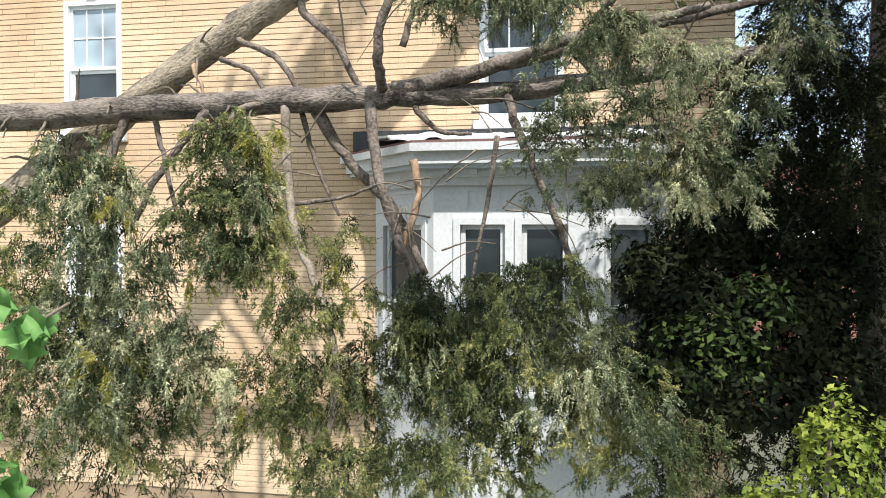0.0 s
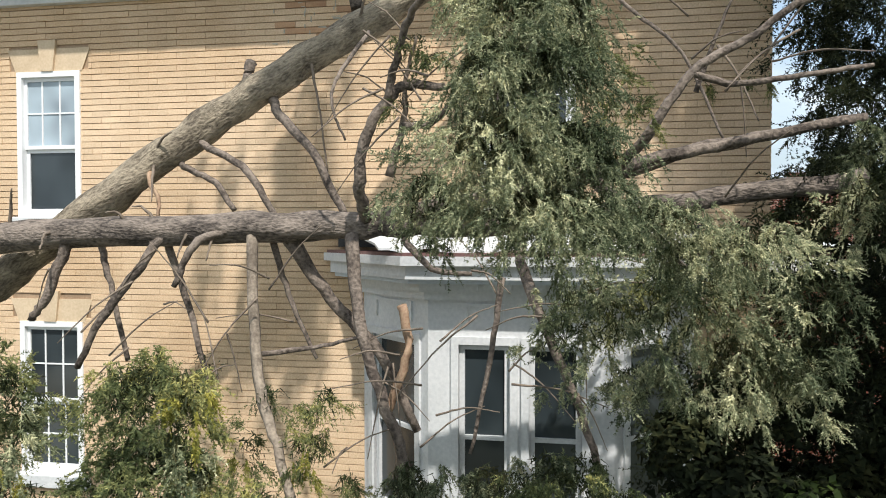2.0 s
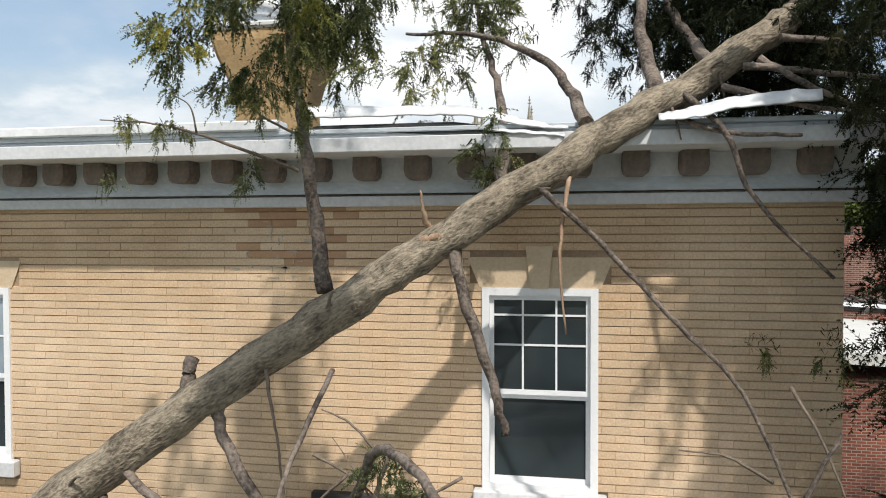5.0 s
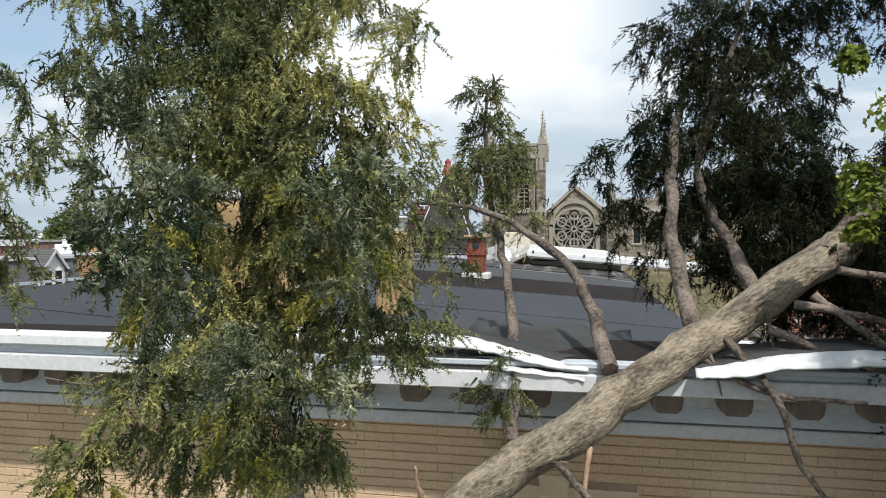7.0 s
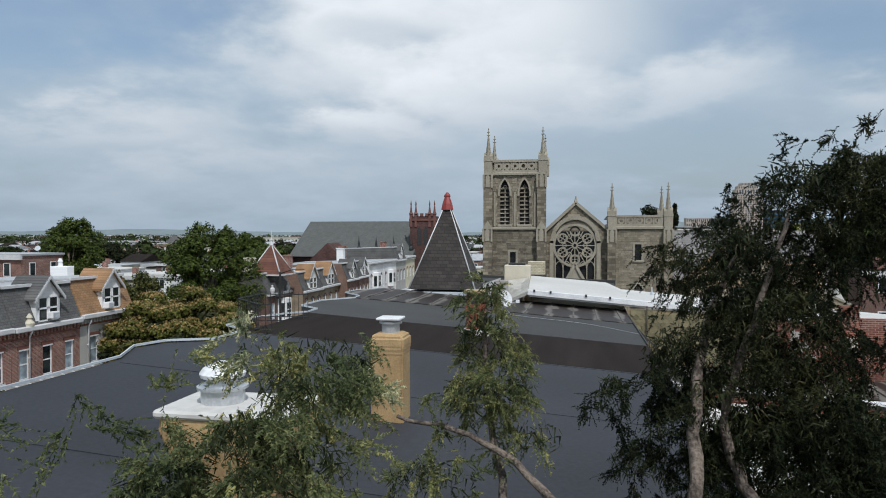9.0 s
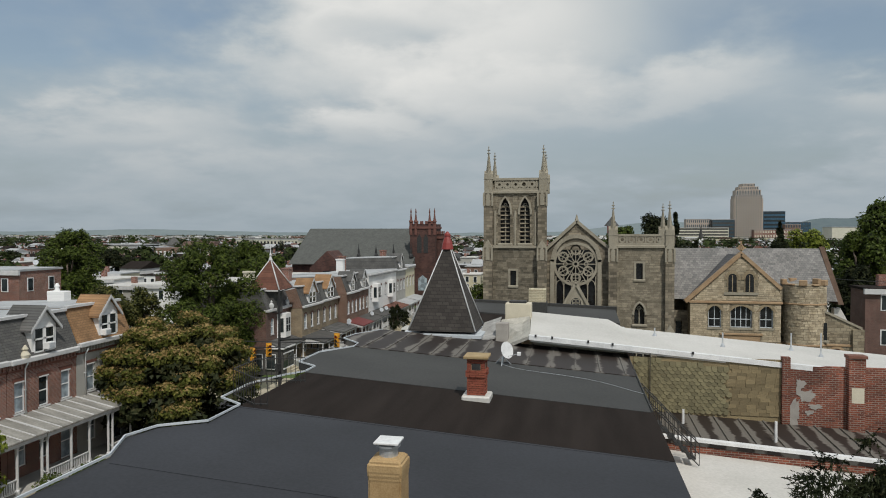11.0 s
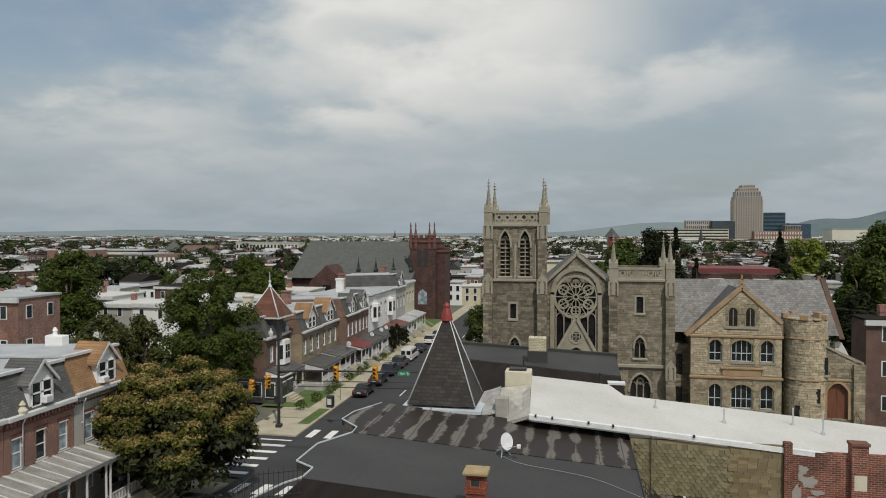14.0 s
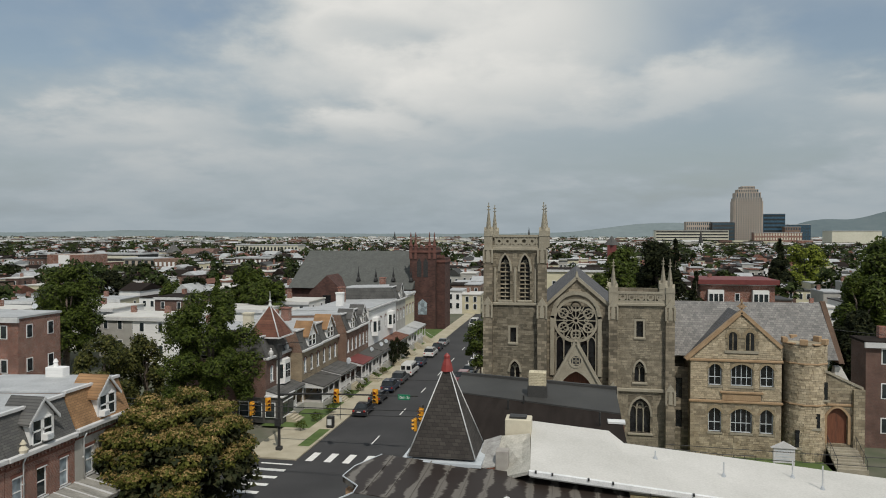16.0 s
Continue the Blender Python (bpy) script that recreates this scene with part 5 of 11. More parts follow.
part("shaft", B(-3.45, 51.8, 11.0, -2.25, 52.7, 13.4, 0.02), "pale_brick", yel)
# added dark box, in place of a roof edge hiding the foot
part("base", B(-3.52, 51.72, 11.0, -2.18, 52.78, 12.5, 0.02), "roof_slate_blue", yel, "dark box added to hide the foot of the stack")

dish = thing("satellite_dish", "grey satellite dish on a tripod on the roof", "satellite dish")
bm = bmesh.new()
lathe(bm, (0, 0, 0), [(0.03, 0), (0.16, 0.015), (0.24, 0.04), (0.31, 0.08), (0.32, 0.09), (0.30, 0.08)], 22)
d = part("reflector", bm, "flashing", dish)
d.matrix_basis = pose(-2.88, 29.6, 12.86, 74, 0, 52)
part("mast", cone(bmesh.new(), (-3.0, 29.7, 12.25), (-2.94, 29.66, 12.86), 0.03, 0.03, 8), "galvanised", dish)
part("feed_arm", cone(bmesh.new(), (-2.92, 29.6, 12.6), (-2.36, 29.3, 12.8), 0.015, 0.015, 6), "galvanised", dish)
part("receiver", B(-2.42, 29.2, 12.74, -2.28, 29.36, 12.86, 0.01), "flashing", dish)
for a in (0.5, 2.6, 4.7):
    part("leg", cone(bmesh.new(), (-3.0, 29.7, 12.6), (-3.0 + 0.35 * math.cos(a), 29.7 + 0.35 * math.sin(a), rz(-3.04)), 0.018, 0.018, 5), "galvanised", dish)
cable = new("roof_cable", bpy.data.curves.new("roof_cable", "CURVE"))
cable.data.dimensions, cable.data.bevel_depth = "3D", 0.006
sp = cable.data.splines.new("POLY")
pts = smooth_line([(-3.0, 29.5, 12.35), (-2.2, 28.9, 12.30), (0.2, 28.4, 12.13), (1.9, 27.2, 11.98)], 5)
sp.points.add(len(pts) - 1)
for q, p in zip(sp.points, pts):
    q.co = (*p, 1)
cable.data.materials.append(M["galvanised"])
tagged(cable, "thin grey cable lying over the roof", "cable")


def railing(name, pts, h, parent, gap=0.14):
    for a, b in zip(pts, pts[1:]):
        a, b = Vector(a), Vector(b)
        n = max(1, int((b - a).length / gap))
        for zz in (0.08, h - 0.08):
            part("rail", cone(bmesh.new(), a + Vector((0, 0, zz)), b + Vector((0, 0, zz)), 0.016, 0.016, 5), "black_iron", parent)
        for i in range(n + 1):
            p = a.lerp(b, i / n)
            part("picket", cone(bmesh.new(), p, p + Vector((0, 0, h + (0.08 if i % 3 == 0 else 0))), 0.012, 0.008, 4), "black_iron", parent)


iron = thing("iron_railing", "black iron picket railing on the roof's edge", "railing")
railing("railing", [(-9.55, 21.3, rz(-9.5)), (-8.6, 20.6, rz(-8.6)), (-8.3, 20.75, rz(-8.3))], 0.85, iron)
railing("railing", [(-9.55, 21.3, rz(-9.5)), (-9.6, 22.8, rz(-9.5)), (-8.45, 23.7, rz(-8.4))], 0.85, iron)
escape = thing("fire_escape", "black iron fire stair from roof to lower white roof", "stair")
for k in range(8):
    part("tread", B(2.0 + k * 0.22, 28.6, 11.0 - k * 0.22, 2.24 + k * 0.22, 29.3, 11.03 - k * 0.22), "black_iron", escape)
for y in (28.6, 29.3):
    for dz in (0, 0.4, 0.75):
        part("rail", cone(bmesh.new(), (2.0, y, 11.15 + dz), (3.9, y, 9.25 + dz), 0.02, 0.02, 5), "black_iron", escape)
    for k in range(14):
        part("baluster", cone(bmesh.new(), (2.0 + k * 0.146, y, 11.15 - k * 0.146), (2.0 + k * 0.146, y, 11.9 - k * 0.146), 0.012, 0.012, 4), "black_iron", escape)
part("landing", B(1.9, 28.5, 11.0, 2.05, 29.4, 11.05), "black_iron", escape)

# ---------------------------------------------------------------- the grey stone church
M["church_stone"] = masonry("church_stone", (0.28, 0.24, 0.178), (0.115, 0.099, 0.071), (0.13, 0.113, 0.087), 0.62, 0.28, 0.018, axis="xy", wobble=0.05, stain=0.35)
M["church_rubble"] = material("church_rubble", (0.15, 0.13, 0.096), (0.285, 0.252, 0.19), 1.6, 0.9, 0.5, 16, per=0.55)
M["parish_rubble"] = material("parish_rubble", (0.26, 0.21, 0.14), (0.45, 0.385, 0.28), 1.6, 0.9, 0.5, 16, per=0.6)
M["church_trim"] = material("church_trim", (0.25, 0.225, 0.175), (0.37, 0.34, 0.27), 0.8, 0.85, 0.2, 9)
M["parish_stone"] = masonry("parish_stone", (0.36, 0.31, 0.22), (0.19, 0.155, 0.105), (0.16, 0.14, 0.10), 0.55, 0.30, 0.022, axis="xy", wobble=0.13, stain=0.3)
M["brown_trim"] = material("brown_trim", (0.28, 0.18, 0.10), (0.42, 0.30, 0.185), 1.2, 0.85, 0.2, 9)
M["brown_trim_deep"] = material("brown_trim_deep", (0.07, 0.04, 0.025), (0.12, 0.075, 0.05), 1.2, 0.85, 0.2, 9)
M["slate_grey"] = masonry("slate_grey", (0.15, 0.148, 0.145), (0.245, 0.235, 0.225), (0.10, 0.10, 0.10), 0.32, 0.2, 0.012, axis="x", stain=0.18)
M["slate_dark"] = masonry("slate_dark", (0.075, 0.075, 0.08), (0.11, 0.11, 0.115), (0.05, 0.05, 0.05), 0.32, 0.2, 0.012, axis="y", stain=0.18)
M["hood_stone"] = material("hood_stone", (0.20, 0.16, 0.10), (0.36, 0.29, 0.19), 2.2, 0.9, 0.4, 10)
M["church_glass"] = glassy("church_glass", (0.02, 0.022, 0.024), 0.2)
M["oak_door"] = material("oak_door", (0.10, 0.035, 0.02), (0.2, 0.075, 0.04), 2.0, 0.6, 0.2, 20, stretch=(6, 6, 0.6))
church = thing("stone_church", "grey stone Gothic church with a belfry tower and a rose window", "church")


def mould(x0, x1, y, z, h=0.22, out=0.16, mat="church_trim", parent=None):
    return part("string_course", B(x0 - out, y - out, z - h / 2, x1 + out, y + 0.05, z + h / 2, 0.05), mat, parent or church)


def flat_ring(cx, cz, y, r0, r1, n=28, thick=0.14):
    bm = bmesh.new()
    for i in range(n):
        a, b = 2 * math.pi * i / n, 2 * math.pi * (i + 1) / n
        f = [bm.verts.new((cx + r * math.cos(t), y, cz + r * math.sin(t))) for r, t in ((r0, a), (r1, a), (r1, b), (r0, b))]
        g = [bm.verts.new(v.co + Vector((0, thick, 0))) for v in f]
        bm.faces.new(f); bm.faces.new((f[0], f[3], g[3], g[0])); bm.faces.new((f[1], f[2], g[2], g[1]))
    bmesh.ops.remove_doubles(bm, verts=bm.verts[:], dist=0.001)
    bmesh.ops.recalc_face_normals(bm, faces=bm.faces[:])
    return bm


def bar_xz(bm, x0, z0, x1, z1, y, w, thick=0.12):
    d = Vector((x1 - x0, 0, z1 - z0)).normalized()
    s = Vector((-d.z, 0, d.x)) * w / 2
    a, b = Vector((x0, y, z0)), Vector((x1, y, z1))
    return prism(bm, [a - s, a + s, b + s, b - s], (0, thick, 0))


def pinnacle(x, y, z, s, h, parent):
    """A square shaft with four gablets, a crocketed spire and a cross finial."""
    bm = bmesh.new()
    box(bm, x - s, y - s, z, x + s, y + s, z + h * 0.38)
    for sx, sy in ((1, 0), (-1, 0), (0, 1), (0, -1)):
        t = Vector((-sy, sx, 0)) * s
        c = Vector((x + sx * s * 1.06, y + sy * s * 1.06, z + h * 0.26))
        prism(bm, [c - t * 1.1, c + t * 1.1, c + Vector((0, 0, h * 0.2))], (-sx * s, -sy * s, 0))
    q = part("pinnacle", bm, "church_trim", parent)
    sp = bmesh.new()
    cone(sp, (x, y, z + h * 0.38), (x, y, z + h * 0.84), s * 0.72, s * 0.16, 4)
    part("spire", sp, "church_trim", q)
    f = bmesh.new()
    for k, (w, zz) in enumerate(((0.42, 0.86), (0.34, 0.93), (0.1, 1.0))):
        cone(f, (x - w * s, y, z + h * zz), (x + w * s, y, z + h * zz), s * 0.14, s * 0.14, 6)
        cone(f, (x, y - w * s, z + h * zz), (x, y + w * s, z + h * zz), s * 0.14, s * 0.14, 6)
    cone(f, (x, y, z + h * 0.82), (x, y, z + h * 1.02), s * 0.13, s * 0.08, 6)
    for k in range(4):
        zz, r = 0.44 + 0.1 * k, 0.62 - 0.13 * k
        for sx, sy in ((1, 1), (-1, 1), (1, -1), (-1, -1)):
            cone(f, (x + sx * s * r * 0.6, y + sy * s * r * 0.6, z + h * zz), (x + sx * s * r, y + sy * s * r, z + h * (zz + 0.03)), s * 0.1, s * 0.05, 4)
    part("finial", f, "church_trim", q)
    return q


def buttress(x0, x1, y, steps, parent, mat="church_stone"):
    """Stepped buttress with gabled weatherings: steps of (top, projection)."""
    z = 0.0
    for k, (top, out) in enumerate(steps):
        part("buttress", B(x0, y - out, z, x1, y + 0.05, top), mat, parent)
        c = (x0 + x1) / 2
        bm = bmesh.new()
        w = (x1 - x0) / 2
        prism(bm, [(x0 - 0.05, y - out - 0.05, top - 0.05), (x1 + 0.05, y - out - 0.05, top - 0.05), (c, y - out - 0.05, top + w * 1.7)], (0, 0.35, 0))
        box(bm, x0 - 0.07, y - out - 0.09, top - 1.35, x0 + 0.1, y - out + 0.06, top - 0.05)
        box(bm, x1 - 0.1, y - out - 0.09, top - 1.35, x1 + 0.07, y - out + 0.06, top - 0.05)
        part("gablet", bm, "church_trim", parent)
        part("niche", prism(bmesh.new(), [(c - w * 0.45, y - out - 0.055, top - 1.3), (c + w * 0.45, y - out - 0.055, top - 1.3), (c + w * 0.45, y - out - 0.055, top - 0.3), (c, y - out - 0.055, top + 0.2), (c - w * 0.45, y - out - 0.055, top - 0.3)], (0, 0.02, 0)), "church_trim", parent)
        z = top


def gothic(o, l, b, r, t, rise, lights, parent, trim="church_trim", louvre=False, trace=True):
    """A pointed opening's filling: glass, mullions, cusped heads, hood and sill."""
    o = Vector(o)
    x0 = o.x
    y = o.y + 0.35
    bm = bmesh.new()
    n = lights
    w = (r - l) / n
    for i in range(1, n):
        cone(bm, (x0 + l + i * w, y, o.z + b), (x0 + l + i * w, y, o.z + t - rise * 0.55), 0.07, 0.07, 6)
    for i in range(n):
        for (a0, c0), (a1, c1) in zip(*(lambda q: (q, q[1:]))(arch_line(l + i * w, l + (i + 1) * w, t - rise * 0.62, -w * 0.7, 8))):
            bar_xz(bm, x0 + a0, o.z + c0, x0 + a1, o.z + c1, y - 0.05, 0.08, 0.1)
    win = part("tracery", bm, trim, parent)
    if trace and (r - l) > 0.9:
        c = x0 + (l + r) / 2
        part("foil", flat_ring(c, o.z + t - rise * 0.55, y - 0.05, (r - l) * 0.1, (r - l) * 0.19, 12, 0.1), trim, win)
    g = bmesh.new()
    box(g, x0 + l, y + 0.06, o.z + b, x0 + r, y + 0.08, o.z + t)
    part("pane", g, "unlit_dark" if louvre else "church_glass", win)
    if louvre:
        z = b + 0.25
        while z < t - rise * 0.75:
            lv = bmesh.new()
            prism(lv, [(x0 + l, y - 0.12, o.z + z), (x0 + r, y - 0.12, o.z + z), (x0 + r, y - 0.12, o.z + z + 0.035), (x0 + l, y - 0.12, o.z + z + 0.035)], (0, 0.16, 0.10))
            part("louvre", lv, "church_stone", win)
            z += 0.42
    hood = part("hood", ring_arch(o, X1, -Y1, l, r, b + (t - b) * 0.45 if (t - b) < 3 else t - rise - 0.4, t, -rise, 0.2, 0.14), trim, parent)
    part("sill", B(x0 + l - 0.25, o.y - 0.15, o.z + b - 0.25, x0 + r + 0.25, o.y + 0.3, o.z + b, 0.05), trim, parent)
    return win


# belfry tower
TL, TR, TY = -9.0, -3.35, 73.75
hol = [(-7.75 - TL, 16.3, -6.75 - TL, 20.9, -1.3), (-5.75 - TL, 16.3, -4.75 - TL, 20.9, -1.3), (-6.72 - TL, 12.0, -6.12 - TL, 13.5), (-6.75 - TL, 8.1, -5.75 - TL, 10.1, -0.9)]
part("tower_wall", wall((TL, TY, 0), X1, -Y1, TR - TL, 22.0, hol, 0.5), "church_stone", church)
part("tower_side", B(TL, TY + 0.51, 0, TL + 0.5, 79.5, 22), "church_stone", church)
part("tower_side", B(TR - 0.5, TY + 0.51, 0, TR, 79.5, 22), "church_stone", church)
part("tower_back", B(TL + 0.5, 79.0, 0, TR - 0.5, 79.5, 22), "church_stone", church)
part("tower_roof", B(TL + 0.5, TY + 0.5, 21.2, TR - 0.5, 79.0, 21.5), "roof_dark", church)
for h in hol[:2]:
    gothic((TL, TY, 0), *h[:4], 1.3, 2, church, louvre=True, trace=True)
gothic((TL, TY, 0), *hol[3][:4], 0.9, 2, church)
part("slit_frame", ring_arch((TL, TY, 0), X1, -Y1, hol[2][0], hol[2][2], 11.9, 13.5, 0, 0.2, 0.05), "church_trim", church)
part("slit_pane", B(-6.7, TY + 0.3, 12.0, -6.14, TY + 0.32, 13.5), "church_glass", church)
part("slit_sill", B(-6.95, TY - 0.12, 11.75, -5.9, TY + 0.1, 12.0, 0.04), "church_trim", church)
mould(TL, TR, TY, 15.9, 0.3, 0.2); mould(TL, TR, TY, 21.45, 0.3, 0.22); mould(TL, TR, TY, 7.3)
# pierced parapet
for x0, x1, y0, y1 in ((TL, TR, TY - 0.1, TY + 0.2), (TL, TR, 79.2, 79.5), (TL, TL + 0.3, TY + 0.2, 79.2), (TR - 0.3, TR, TY + 0.2, 79.2)):
    part("parapet", B(x0, y0, 21.6, x1, y1, 21.85), "church_trim", church)
    part("parapet", B(x0, y0 - 0.05, 22.65, x1, y1 + 0.05, 22.9), "church_trim", church)
for i in range(6):
    x = TL + 0.75 + i * 0.83
    part("parapet_panel", flat_ring(x + 0.4, 22.25, TY - 0.08, 0.2 if i == 3 else 0.14, 0.40, 12, 0.2), "church_trim", church)
    part("parapet_post", B(x - 0.07, TY - 0.1, 21.85, x + 0.07, TY + 0.15, 22.65), "church_trim", church)
part("parapet_back", B(TL, TY + 0.12, 21.85, TR, TY + 0.2, 22.65), "church_stone", church)
for x, y in ((TL + 0.05, TY + 0.1), (TR - 0.05, TY + 0.1), (TL + 0.05, 79.3), (TR - 0.05, 79.3)):
    pinnacle(x, y, 21.6, 0.42, 4.5, church)
buttress(-9.4, -8.5, TY, [(7.6, 1.0), (15.9, 0.75), (21.4, 0.45)], church)
buttress(-3.95, -3.05, TY, [(7.6, 1.0), (15.9, 0.75), (21.4, 0.45)], church)
for x in (-8.3, -6.25, -4.2):
    part("belfry_shaft", cone(bmesh.new(), (x, TY - 0.05, 16.1), (x, TY - 0.05, 19.6), 0.12, 0.12, 8), "church_trim", church)

# nave front with the rose window
NY = 75.3
part("nave_front", wall((-3.1, NY, 0), X1, -Y1, 6.3, 15.6, [(0.85, 8.5, 5.0, 15.599)], 0.5), "church_stone", church)
bm = bmesh.new()
prism(bm, [(-3.1, NY, 15.6), (3.2, NY, 15.6), (-0.1, NY, 18.35)], (0, 0.5, 0))
part("gable", bm, "church_stone", church)
for x0, x1 in ((-3.35, -0.1), (3.45, -0.1)):
    part("coping", bar_xz(bmesh.new(), x0, 15.5, x1, 18.55, NY - 0.2, 0.3, 0.8), "church_trim", church)
part("gable_cross", lathe(bmesh.new(), (-0.1, NY, 18.6), [(0.2, 0), (0.12, 0.3), (0.05, 0.6)], 6), "church_trim", church)
RX, RZ = -0.18, 14.15
rose = part("rose_window", flat_ring(RX, RZ, NY - 0.02, 2.0, 2.25, 40, 0.25), "church_trim", church, "stone rose window of twelve petals")
part("pane", B(-2.25, NY + 0.3, 8.5, 1.9, NY + 0.33, 16.4), "church_glass", rose)
part("hub", flat_ring(RX, RZ, NY, 0.16, 0.34, 14, 0.15), "church_trim", rose)
for i in range(12):
    a = 2 * math.pi * i / 12
    part("spoke", bar_xz(bmesh.new(), RX + 0.3 * math.cos(a), RZ + 0.3 * math.sin(a), RX + 2.05 * math.cos(a), RZ + 2.05 * math.sin(a), NY + 0.02, 0.09), "church_trim", rose)
for i in range(6):
    a = 2 * math.pi * (i + 0.5) / 6
    cx, cz = RX + 1.45 * math.cos(a), RZ + 1.45 * math.sin(a)
    part("petal", flat_ring(cx, cz, NY, 0.40, 0.54, 18, 0.14), "church_trim", rose)
    for k in range(4):
        b = a + math.pi / 4 + k * math.pi / 2
        part("foil", flat_ring(cx + 0.22 * math.cos(b), cz + 0.22 * math.sin(b), NY + 0.03, 0.14, 0.2, 10, 0.1), "church_trim", rose)
    a = 2 * math.pi * i / 6
    part("petal", flat_ring(RX + 1.05 * math.cos(a), RZ + 1.05 * math.sin(a), NY + 0.01, 0.16, 0.24, 10, 0.1), "church_trim", rose)
for (a0, c0), (a1, c1) in zip(*(lambda q: (q, q[1:]))(arch_line(-2.55, 2.25, 17.0, 2.6, 16))):
    part("arch_moulding", bar_xz(bmesh.new(), a0, c0, a1, c1, NY - 0.14, 0.42, 0.3), "church_trim", church)
bm = bmesh.new()
al = arch_line(-2.25, 1.9, 16.4, 2.2, 16)
prism(bm, [(-2.25, NY + 0.002, 15.6)] + [(x, NY + 0.002, z) for x, z in al[:9]] + [(RX, NY + 0.002, 17.0), (-2.25, NY + 0.002, 17.0)], (0, 0.3, 0))
for x in (-2.55, 2.2):
    part("jamb", B(x - 0.2, NY - 0.14, 8.5, x + 0.2, NY + 0.1, 14.6), "church_trim", church)
for i in range(6):
    x = RX - 2.0 + i * 0.8
    part("mullion", cone(bmesh.new(), (x, NY + 0.1, 8.5), (x, NY + 0.1, 12.9), 0.07, 0.07, 6), "church_trim", rose)
    if i < 5:
        for (a0, c0), (a1, c1) in zip(*(lambda q: (q, q[1:]))(arch_line(x, x + 0.8, 12.5, -0.6, 6))):
            part("light_head", bar_xz(bmesh.new(), a0, c0, a1, c1, NY + 0.05, 0.08, 0.1), "church_trim", rose)
# nave roof and body
bm = bmesh.new()
prism(bm, [(-5.2, NY + 0.5, 14.0), (5.2, NY + 0.5, 14.0), (-0.1, NY + 0.5, 18.3)], (0, 32, 0))
part("nave_roof", bm, "slate_dark", church)
part("nave_wall", B(-5.0, NY + 4.3, 0, 5.0, 107, 14.0), "church_stone", church)
part("aisle_wall", B(-9.2, 79.6, 0, 9.4, 106, 8.5), "church_stone", church)
part("aisle_roof", prism(bmesh.new(), [(-9.4, 79.6, 8.4), (9.6, 79.6, 8.4), (5.0, 79.6, 11.5), (-5.0, 79.6, 11.5)], (0, 27, 0)), "slate_dark", church)
# gabled porch over the doors
PY = 73.5
bm = bmesh.new()
out_p = [(-2.75, PY, 7.4), (-0.15, PY, 12.1), (2.45, PY, 7.4)]
hd = [(x, z) for x, z in arch_line(-1.95, 1.65, 9.3, -2.6, 12)]
prism(bm, [out_p[0], out_p[1]] + [(-0.15, PY, 9.3)] + [(x, PY, z) for x, z in hd[5::-1]], (0, 0.5, 0))
prism(bm, [out_p[1], out_p[2]] + [(x, PY, z) for x, z in hd[:6:-1]] + [(-0.15, PY, 9.3)], (0, 0.5, 0))
part("door_gable", bm, "church_trim", church)
for x0, x1 in ((-2.95, -0.15), (2.65, -0.15)):
    part("coping", bar_xz(bmesh.new(), x0, 7.2, x1, 12.3, PY - 0.15, 0.26, 0.9), "church_trim", church)
part("door_foil", flat_ring(-0.15, 10.35, PY - 0.06, 0.5, 0.72, 20, 0.12), "church_trim", church)
for k in range(4):
    a = math.pi / 4 + k * math.pi / 2
    part("foil", flat_ring(-0.15 + 0.24 * math.cos(a), 10.35 + 0.24 * math.sin(a), PY - 0.04, 0.16, 0.24, 10, 0.1), "church_trim", church)
# dark plate for the unlit hollow behind the foils
part("door_foil_back", B(-0.65, PY - 0.005, 9.85, 0.35, PY + 0.01, 10.85), "unlit_dark", church)
part("porch_side", B(-2.75, PY, 0, -1.95, NY, 7.4), "church_stone", church)
part("porch_side", B(1.65, PY, 0, 2.45, NY, 7.4), "church_stone", church)
part("porch_door", B(-1.95, PY + 0.9, 0, 1.65, PY + 1.0, 9.2), "oak_door", church)
# lower right tower
QL, QR, QY = 3.3, 9.1, 74.9
qh = [(5.75 - QL, 12.7, 6.4 - QL, 14.3), (5.6 - QL, 8.2, 6.6 - QL, 10.3, -0.9), (5.2 - QL, 3.1, 7.15 - QL, 6.6, -1.4)]
part("tower_wall", wall((QL, QY, 0), X1, -Y1, QR - QL, 16.0, qh, 0.5), "church_stone", church)
part("tower_side", B(QL, QY + 0.51, 0, QL + 0.5, 80.5, 16), "church_stone", church)
part("tower_side", B(QR - 0.5, QY + 0.51, 0, QR, 80.5, 16), "church_stone", church)
part("tower_roof", B(QL + 0.5, QY + 0.5, 15.4, QR - 0.5, 80.5, 15.7), "roof_dark", church)
part("slit_frame", ring_arch((QL, QY, 0), X1, -Y1, qh[0][0], qh[0][2], 12.6, 14.3, 0, 0.2, 0.05), "church_trim", church)
part("slit_pane", B(5.75, QY + 0.3, 12.7, 6.4, QY + 0.32, 14.3), "church_glass", church)
part("slit_sill", B(5.5, QY - 0.12, 12.45, 6.65, QY + 0.1, 12.7, 0.04), "church_trim", church)
gothic((QL, QY, 0), *qh[1][:4], 0.9, 2, church)
gothic((QL, QY, 0), *qh[2][:4], 1.4, 3, church)
mould(QL, QR, QY, 15.95, 0.3, 0.22); mould(QL, QR, QY, 7.4, 0.35, 0.25)
part("parapet", B(QL, QY - 0.1, 16.1, QR, QY + 0.2, 16.35), "church_trim", church)
part("parapet", B(QL, QY - 0.15, 17.0, QR, QY + 0.25, 17.22), "church_trim", church)
